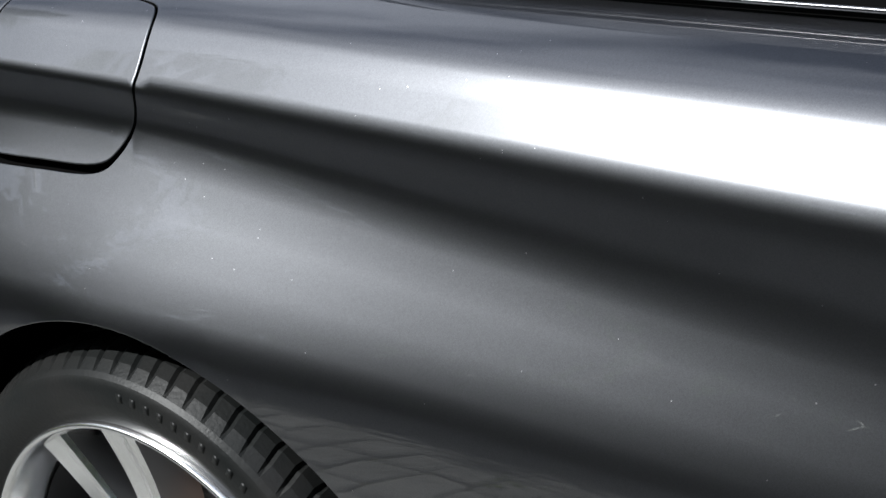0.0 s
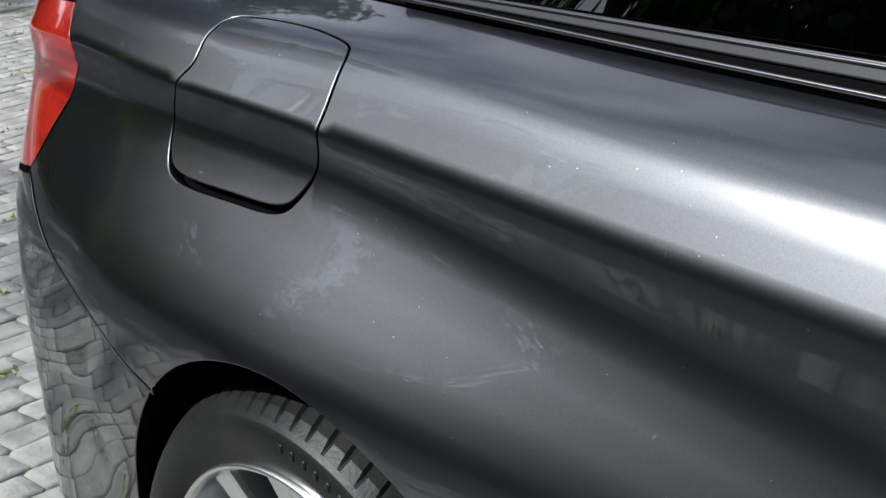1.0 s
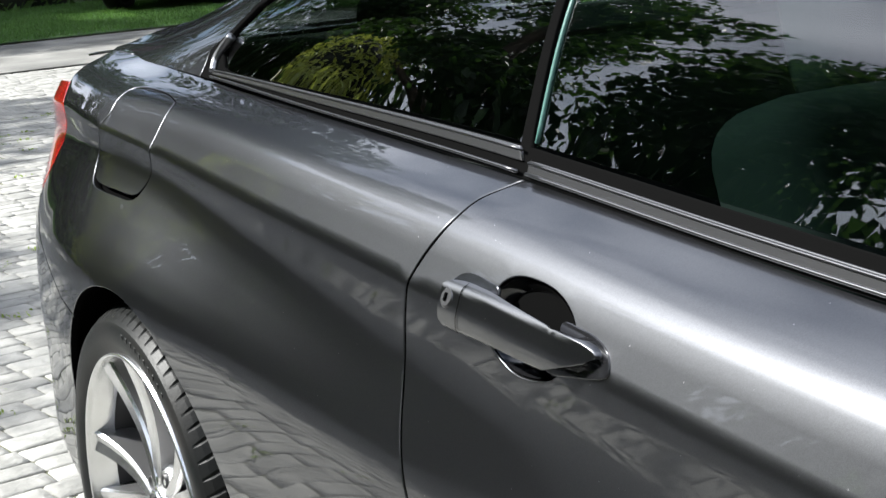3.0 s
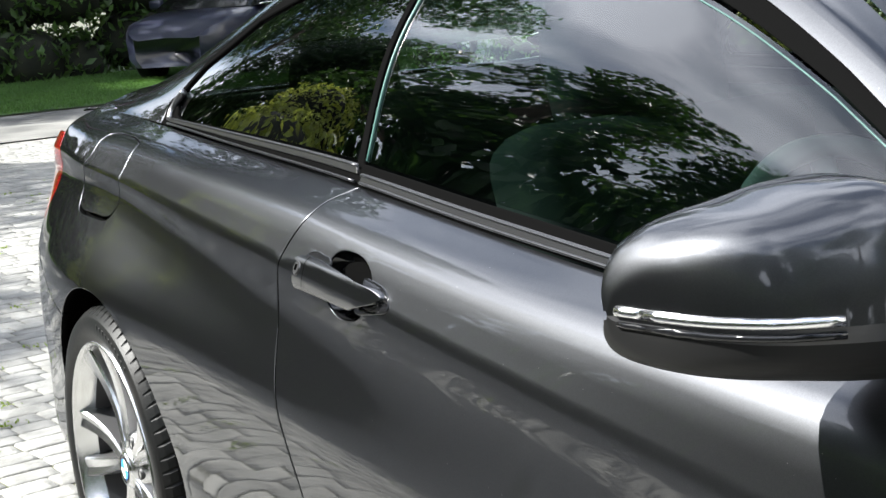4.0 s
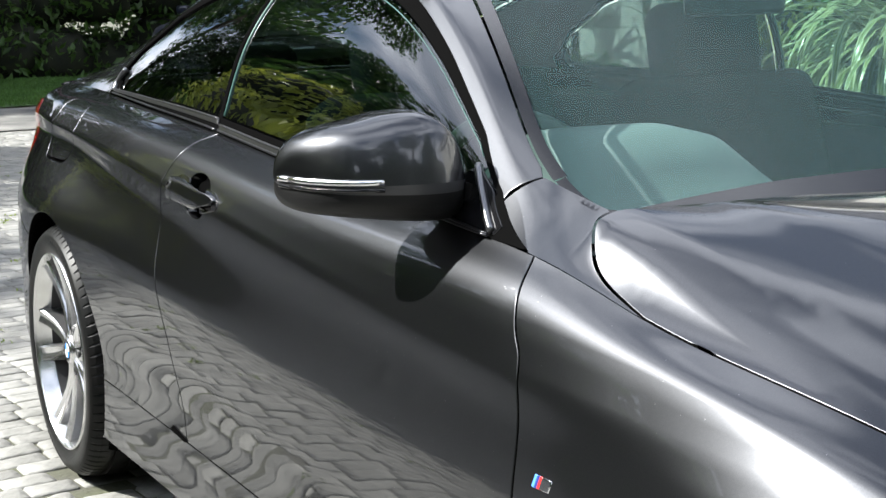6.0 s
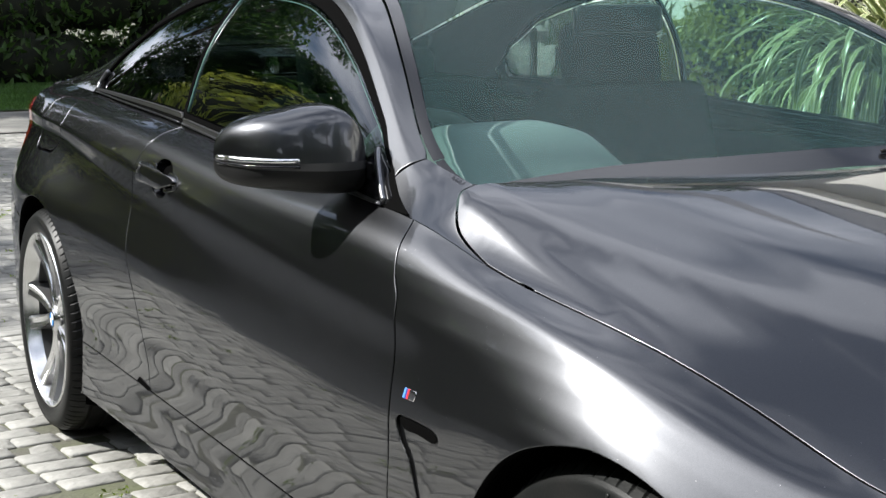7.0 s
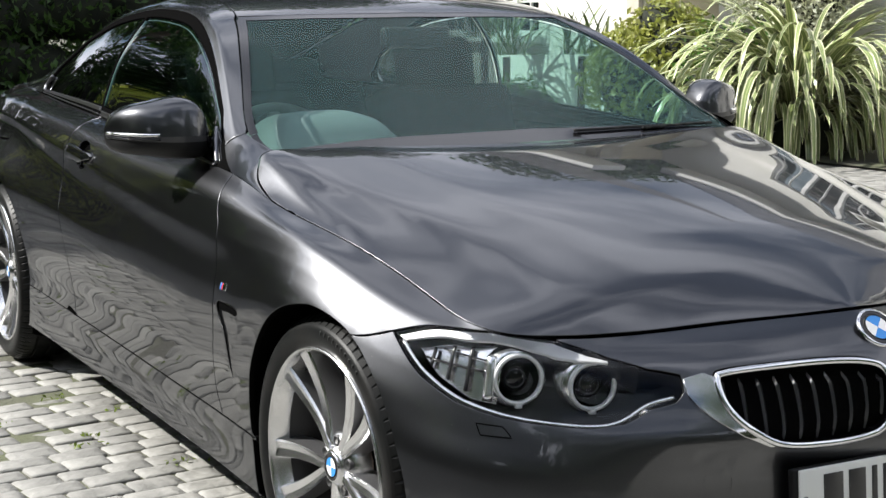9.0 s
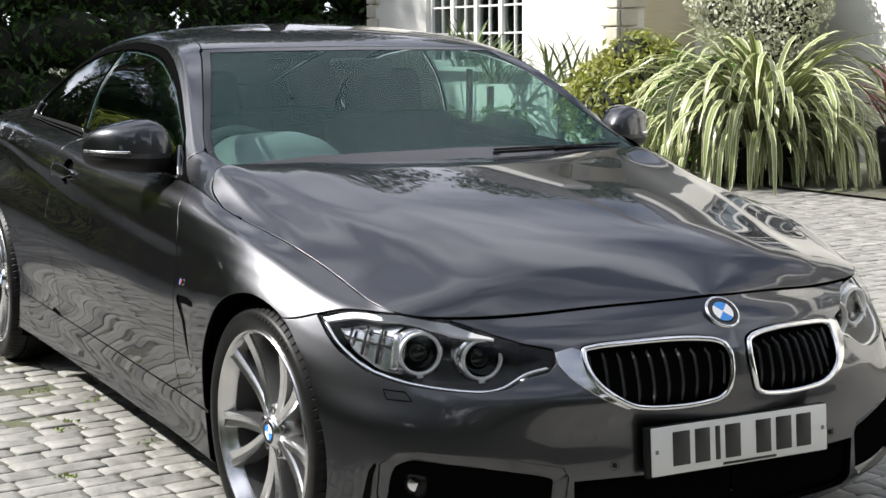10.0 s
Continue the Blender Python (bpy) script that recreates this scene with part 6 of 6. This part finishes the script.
# ---- planting by the house ----
VARIEG = material("flax_leaf", (.3, .35, .12), .35)
nt = VARIEG.node_tree
_uv, _sp, _rp = nt.nodes.new("ShaderNodeUVMap"), nt.nodes.new("ShaderNodeSeparateXYZ"), nt.nodes.new("ShaderNodeValToRGB")
cr = _rp.color_ramp
cr.elements[0].position, cr.elements[0].color = .0, (.58, .58, .38, 1)
cr.elements[1].position, cr.elements[1].color = 1.0, (.58, .58, .38, 1)
for pos, col in ((.16, (.55, .55, .33, 1)), (.22, (.15, .20, .07, 1)), (.42, (.17, .22, .08, 1)), (.50, (.40, .43, .18, 1)), (.56, (.16, .21, .075, 1)), (.80, (.15, .20, .07, 1)), (.86, (.55, .55, .33, 1))):
    e = cr.elements.new(pos)
    e.color = col
nt.links.new(_uv.outputs["UV"], _sp.inputs[0])
nt.links.new(_sp.outputs[0], _rp.inputs["Fac"])
_is, _hs, _mr = nt.nodes.new("ShaderNodeNewGeometry"), nt.nodes.new("ShaderNodeHueSaturation"), nt.nodes.new("ShaderNodeMapRange")
_oi, _ad = nt.nodes.new("ShaderNodeObjectInfo"), nt.nodes.new("ShaderNodeMath")
_ad.operation = "PINGPONG"
_sm = nt.nodes.new("ShaderNodeMath")
nt.links.new(_is.outputs["Random Per Island"], _sm.inputs[0])
nt.links.new(_oi.outputs["Random"], _sm.inputs[1])
_ad.inputs[1].default_value = 1.0
nt.links.new(_sm.outputs[0], _ad.inputs[0])
nt.links.new(_ad.outputs[0], _mr.inputs["Value"])
_mr.inputs["To Min"].default_value, _mr.inputs["To Max"].default_value = .62, 1.15
nt.links.new(_mr.outputs["Result"], _hs.inputs["Value"])
nt.links.new(_rp.outputs["Color"], _hs.inputs["Color"])
nt.links.new(_hs.outputs["Color"], nt.nodes["Principled BSDF"].inputs["Base Color"])
nt.nodes["Principled BSDF"].inputs["Roughness"].default_value = .28
RED_LEAF = vary(material("red_leaf", (.16, .03, .03), .4), (.09, .015, .02), (.24, .06, .05), 4, random_amount=.3)
SPIKE = vary(material("spike_leaf", (.13, .18, .07), .4), (.09, .14, .05), (.20, .24, .10), 4, random_amount=.3)


def straps(name, count, length, width, mat, parent, at, seed, rise=(35, 88), droop=1.0, seg=9, curl=1.8, even=(.65, 1.15), sag=(.75, 1.3)):
    """Arching strap leaves from one crown, each folded along its middle; across runs the leaf's texture."""
    r = np.random.default_rng(seed)
    rest = [[], [], []]
    for i in range(count):
        a, el = r.uniform(0, 2 * math.pi), radians(r.uniform(*rise))
        ln, wd = length * r.uniform(*even), width * r.uniform(.7, 1.2)
        p = np.array([r.normal(0, .10), r.normal(0, .10), .02])
        vs, fs, uv = [], [], []
        bend, turn_ = droop * r.uniform(*sag), r.normal(0, .6)
        for k in range(seg):
            t = k / (seg - 1)
            e = max(el - bend * (t ** curl) * 2.0, -1.40)
            d = np.array([math.cos(a) * math.cos(e), math.sin(a) * math.cos(e), math.sin(e)])
            if k:
                p = p + d * ln / (seg - 1)
            p[2] = max(p[2], .03)
            b_ = a + turn_ * t
            side = np.array([-math.sin(b_), math.cos(b_), 0])
            up = np.cross(d, side) * (-1 if np.cross(d, side)[2] < 0 else 1)
            w = wd * (.55 + .9 * t) * (1 - t ** 5) if t < 1 else .001
            for j, (f, lift) in enumerate(((-1, .25), (0, 0), (1, .25))):
                vs.append(p + side * f * w / 2 + up * lift * w / 2)
                uv.append((j / 2, t))
        for k in range(seg - 1):
            for j in range(2):
                q = k * 3 + j
                fs.append((q, q + 1, q + 4, q + 3))
        if i >= 300:
            o = len(rest[0])
            rest[0] += vs
            rest[1] += [tuple(o + v for v in f4) for f4 in fs]
            rest[2] += uv
            if i < count - 1:
                continue
            vs, fs, uv = rest
        ob = mesh_of(name if i < 300 else "inner_leaves", vs, fs, mat, parent)
        if i >= 300:
            ob["kind"] = "stuff"
        lay = ob.data.uv_layers.new(name="UVMap")
        lay.data.foreach_set("uv", np.array([uv[v] for f4 in fs for v in f4]).ravel())


flax = empty("flax_plant", (-4.70, 6.85, 0), "large cream-striped flax with arching strap leaves", "plant")
straps("strap_leaf", 640, 1.95, .058, VARIEG, flax, None, 3, rise=(52, 92), droop=1.75, seg=14, curl=2.1, even=(.45, 1.12), sag=(.45, 1.35))
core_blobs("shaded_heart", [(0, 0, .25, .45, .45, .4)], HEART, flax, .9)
red = empty("red_cordyline", (-3.55, 7.5, 0), "red spiky cordyline in a dark pot", "plant")
pot = mesh_of("pot", *lathe([(0, .02), (.20, .02), (.27, .5), (.29, .52), (.27, .54), (.24, .50), (0, .48)], 32), TERRA, red, "dark round pot")
pot.rotation_euler = (math.pi / 2, 0, 0)
crown_r = new("crown")
crown_r.parent = red
crown_r.location = (0, 0, .5)
straps("spike_leaf", 46, .85, .035, RED_LEAF, crown_r, None, 5, rise=(30, 88), droop=.35, seg=6)
spots = [(-9.0, 7.45, .78), (-8.35, 7.45, .40), (-10.4, 7.3, .75), (-11.2, 7.45, .95), (-12.6, 7.3, .6)]
for i, (x, y, h) in enumerate(spots):
    y0 = empty("cordyline", (x, y, 0), "spiky green cordyline on a bare stem", "plant", "cordylines below the window")
    tube("stem", curve([(0, 0, 0), (.03, 0, h * .5), (.0, .02, h)], 4), .045, BARK, y0, sides=8)
    c_ = new("crown")
    c_.parent = y0
    c_.location = (0, .02, h)
    straps("spike_leaf", 52, .72, .034, SPIKE, c_, None, 20 + i, rise=(-5, 88), droop=.25, seg=6)
shrub("variegated_shrub", (-7.0, 7.0, 0), [(0, 0, .55, .75, .7, .55), (.35, .1, .85, .5, .5, .42), (-.4, .1, .75, .5, .5, .45), (.1, .1, 1.1, .4, .4, .3)], .085, 620, mix_leaf("variegated_leaf", (.13, .17, .03), (.38, .38, .12), (.30, .33, .06), .4, 6), "bushy shrub with yellow-edged green leaves")
shrub("green_shrub", (-6.0, 7.15, 0), [(0, 0, .45, .7, .6, .5), (.3, 0, .8, .5, .5, .4), (-.3, .1, .85, .4, .4, .35)], .055, 480, mix_leaf("fresh_leaf", (.05, .14, .02), (.10, .22, .04), (.13, .28, .03), .45, 6), "bright green small-leaved rounded shrub")
shrub("silver_shrub", (-6.75, 8.45, 0), [(0, 0, 1.0, .7, .4, .9), (.4, 0, 1.6, .6, .4, .6), (-.4, 0, 1.7, .6, .4, .6), (.1, 0, 2.15, .55, .4, .5)], .060, 1300, mix_leaf("silver_leaf", (.40, .43, .30), (.70, .70, .58), (.40, .42, .26), .5, 7), "tall shrub with small cream-edged leaves")
for i, x in enumerate((-9.9, -11.6, -13.2)):
    shrub("low_shrub", (x, 7.15, 0), [(0, 0, .28, .42, .35, .28), (.3, .05, .25, .3, .3, .22)], .06, 380, mix_leaf("bed_leaf", (.05, .11, .02), (.12, .20, .05), (.12, .22, .04), .45, 6), "low leafy green shrub under the window", group="bed shrubs")

# ---- dark estate car on the lawn's edge ----
NAVY = material("navy_paint", (.010, .012, .028), .4, .0, Coat_Weight=.4, Coat_Roughness=.05)


def far_car(at, turn):
    c = empty("parked_car", at, "dark navy car parked beside the hedge", "car")
    c.rotation_euler = (0, 0, radians(turn))
    xs = [-2.2, -2.1, -1.6, -.6, .6, 1.3, 1.9, 2.2, 2.28]
    ws = [.60, .76, .85, .87, .87, .86, .80, .66, .50]
    tops = [.80, .95, 1.0, .98, .95, .92, .84, .70, .60]
    verts, faces = [], []
    for x, w, tz in zip(xs, ws, tops):
        for s, z in ((.80, .22), (.97, .34), (1.0, .60), (.97, .78), (.86, tz - .02), (0, tz), (-.86, tz - .02), (-.97, .78), (-1.0, .60), (-.97, .34), (-.80, .22)):
            verts.append((x, w * s, min(z, tz)))
    for i in range(len(xs) - 1):
        for k in range(10):
            a = i * 11 + k
            faces.append((a, a + 1, a + 12, a + 11))
    faces += [tuple(range(11)), tuple((len(xs) - 1) * 11 + k for k in range(11))[::-1]]
    mesh_of("body", verts, faces, NAVY, c)
    xs, ws, tops = [-2.0, -1.7, -1.2, .0, .5, 1.15], [.66, .62, .60, .60, .58, .70], [.98, 1.32, 1.46, 1.47, 1.38, .93]
    verts, faces = [], []
    for x, w, tz in zip(xs, ws, tops):
        for s, z in ((1.18, .93), (1.0, tz - .06), (.85, tz), (-.85, tz), (-1.0, tz - .06), (-1.18, .93)):
            verts.append((x, w * s, max(z, .92)))
    for i in range(5):
        for k in range(5):
            a = i * 6 + k
            faces.append((a, a + 1, a + 7, a + 6))
    mesh_of("glasshouse", verts, faces, BLACK_GLOSS, c, "dark tinted windows")
    for s in (-1, 1):
        tube("window_line", [(x, s * w * 1.185, z) for x, w, z in ((-1.95, .665, .965), (-1.0, .62, .955), (0, .61, .95), (1.05, .66, .94))], .014, CHROME, c, sides=6)
        tube("roof_rail", [(x, s * w, z) for x, w, z in ((-1.7, .56, 1.34), (-1.2, .55, 1.49), (0, .55, 1.50), (.5, .53, 1.40))], .018, CHROME, c, sides=6)
        part("mirror", box_bm((.12, .2, .13), (.85, s * .95, 1.02), .04, 3), NAVY, c)
        for x in (-1.38, 1.38):
            w = mesh_of("wheel", *lathe([(.0, -.02), (.20, -.03), (.215, -.05), (.22, -.05)], 40), ALLOY, c)
            w.location, w.rotation_euler = (x, s * .82, .33), (0, 0, 0 if s < 0 else math.pi)
            mesh_of("tyre", *lathe([(.22, -.05), (.25, -.075), (.31, -.07), (.33, -.04), (.33, .12), (.22, .12)], 40), RUBBER, w)
    return c


far_car((-18.4, 6.95, .03), -50)

# ---- hedge and trees ----
hb = []
hr = np.random.default_rng(11)
for i in range(34):
    y = -6 + i * .85
    for z in (.45, 1.35, 2.3, 3.3):
        hb.append((-20.9 + hr.normal(0, .25) - .12 * z, y + hr.normal(0, .15), z + hr.normal(0, .12), hr.uniform(.8, 1.1), hr.uniform(.75, 1.0), hr.uniform(.65, .8)))
hedge = empty("hedge", (0, 0, 0), "tall dark laurel hedge behind the lawn", "hedge")
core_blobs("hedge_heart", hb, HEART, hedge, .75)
c, n = clumps(hb, 55)
leaves("hedge_leaves", c, n, .17, LAUREL, hedge, .42)["kind"] = "stuff"
lb = [(-19.9, 1.6, .9, 1.0, 1.3, .95), (-19.8, 2.2, 1.9, .9, 1.1, .9)]
shrub("laurel_bush", (0, 0, 0), lb, .17, 130, LAUREL, "sunlit glossy laurel bush before the hedge", .42)

T = "broad dark-leaved garden tree in full leaf"
for i, (x, y, h, sp) in enumerate(((-25, -2.8, 20, 5.8), (-25, 3, 16.5, 6.4), (-24.5, 10, 16, 6.2), (-22, 16, 14, 5.6), (-17, 15.5, 11, 4.2))):
    tree((x, y, 0), h, sp, DEEP, 40, .26, T, 100 + i, .3, .08)
# last three: unseen, added ahead of the car to darken its nose
for i, (x, y, h, sp) in enumerate(((-29, -9, 12, 5.0), (-23, -13.5, 12, 5.0), (-17, -15.5, 12.5, 4.8), (-11.5, -16, 11.5, 4.6), (-6.5, -16, 10.5, 4.4), (-1.5, -15.5, 10, 4.4), (3.5, -15, 9.5, 4.4), (8.5, -14.5, 10.5, 4.6), (13.5, -13, 11, 4.8), (15.5, -8, 13, 5.2), (16, -2, 14, 5.6), (16, 5, 13.5, 5.6))):
    tree((x, y, 0), h, sp, DEEP, 20, .32, T, 200 + i, .26, .10)
for i, (x, y, h, sp) in enumerate(((-14.5, -8.2, 11.6, 3.2), (-22, -7.5, 11.6, 4.8), (-11, -13.5, 12.5, 5))):
    tree((x, y, 0), h, sp, DEEP, 24, .30, "tall spreading broadleaf tree beside the drive", 300 + i, .34, .18)
# unseen hedge, added for the dark band reflected in the car's side
lb3 = []
for i in range(27):
    for z in (.4, 1.15):
        lb3.append((-16 + i * .95, -4.0 + hr.normal(0, .12), z, .72, .80, .55))
h3 = empty("hedge", (0, 0, 0), "clipped dark green hedge added out of view beside the drive", "hedge")
core_blobs("hedge_heart", lb3, HEART, h3, .82)
c, n = clumps(lb3, 150, .75)
leaves("hedge_leaves", c, n, .07, LAUREL, h3, .5)["kind"] = "stuff"
lb2 = []
for i in range(32):
    for z in (.7, 1.9, 3.0):
        lb2.append((-26 + i * 1.45, -12.6 + hr.normal(0, .4), z, 1.25, 1.1, .95))
# stretch across the front, out of view, added to darken the bumper's reflections
for i in range(14):
    for z in (.7, 1.9, 2.8):
        lb2.append((11.2 + hr.normal(0, .3), -12 + i * 1.45, z, 1.0, 1.25, .95))
h2 = empty("hedge", (0, 0, 0), "long dark hedge added out of view round the drive", "hedge")
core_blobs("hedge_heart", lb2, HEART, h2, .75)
c, n = clumps(lb2, 18)
leaves("hedge_leaves", c, n, .2, DEEP, h2, .45)["kind"] = "stuff"
gb = [(0, 0, .9, 1.2, .9, .9), (.7, .3, 1.7, .8, .7, .6), (-.8, -.2, 1.8, .8, .7, .7), (.1, 0, 2.4, .6, .5, .5)]
shrub("golden_bush", (-6.6, -3.1, 0), gb, .075, 420, LIME, "loose golden-green bush beside the drive", .45)
# stones that the camera passes nearest, one by one
for ob, px, py in stones:
    scene.collection.objects.link(ob)
    ob.location = (px, py, rng.normal(0, .0025))
    ob.rotation_euler = (rng.normal(0, .012), rng.normal(0, .012), LEAN_S + rng.normal(0, .015))
    ob.parent = pave
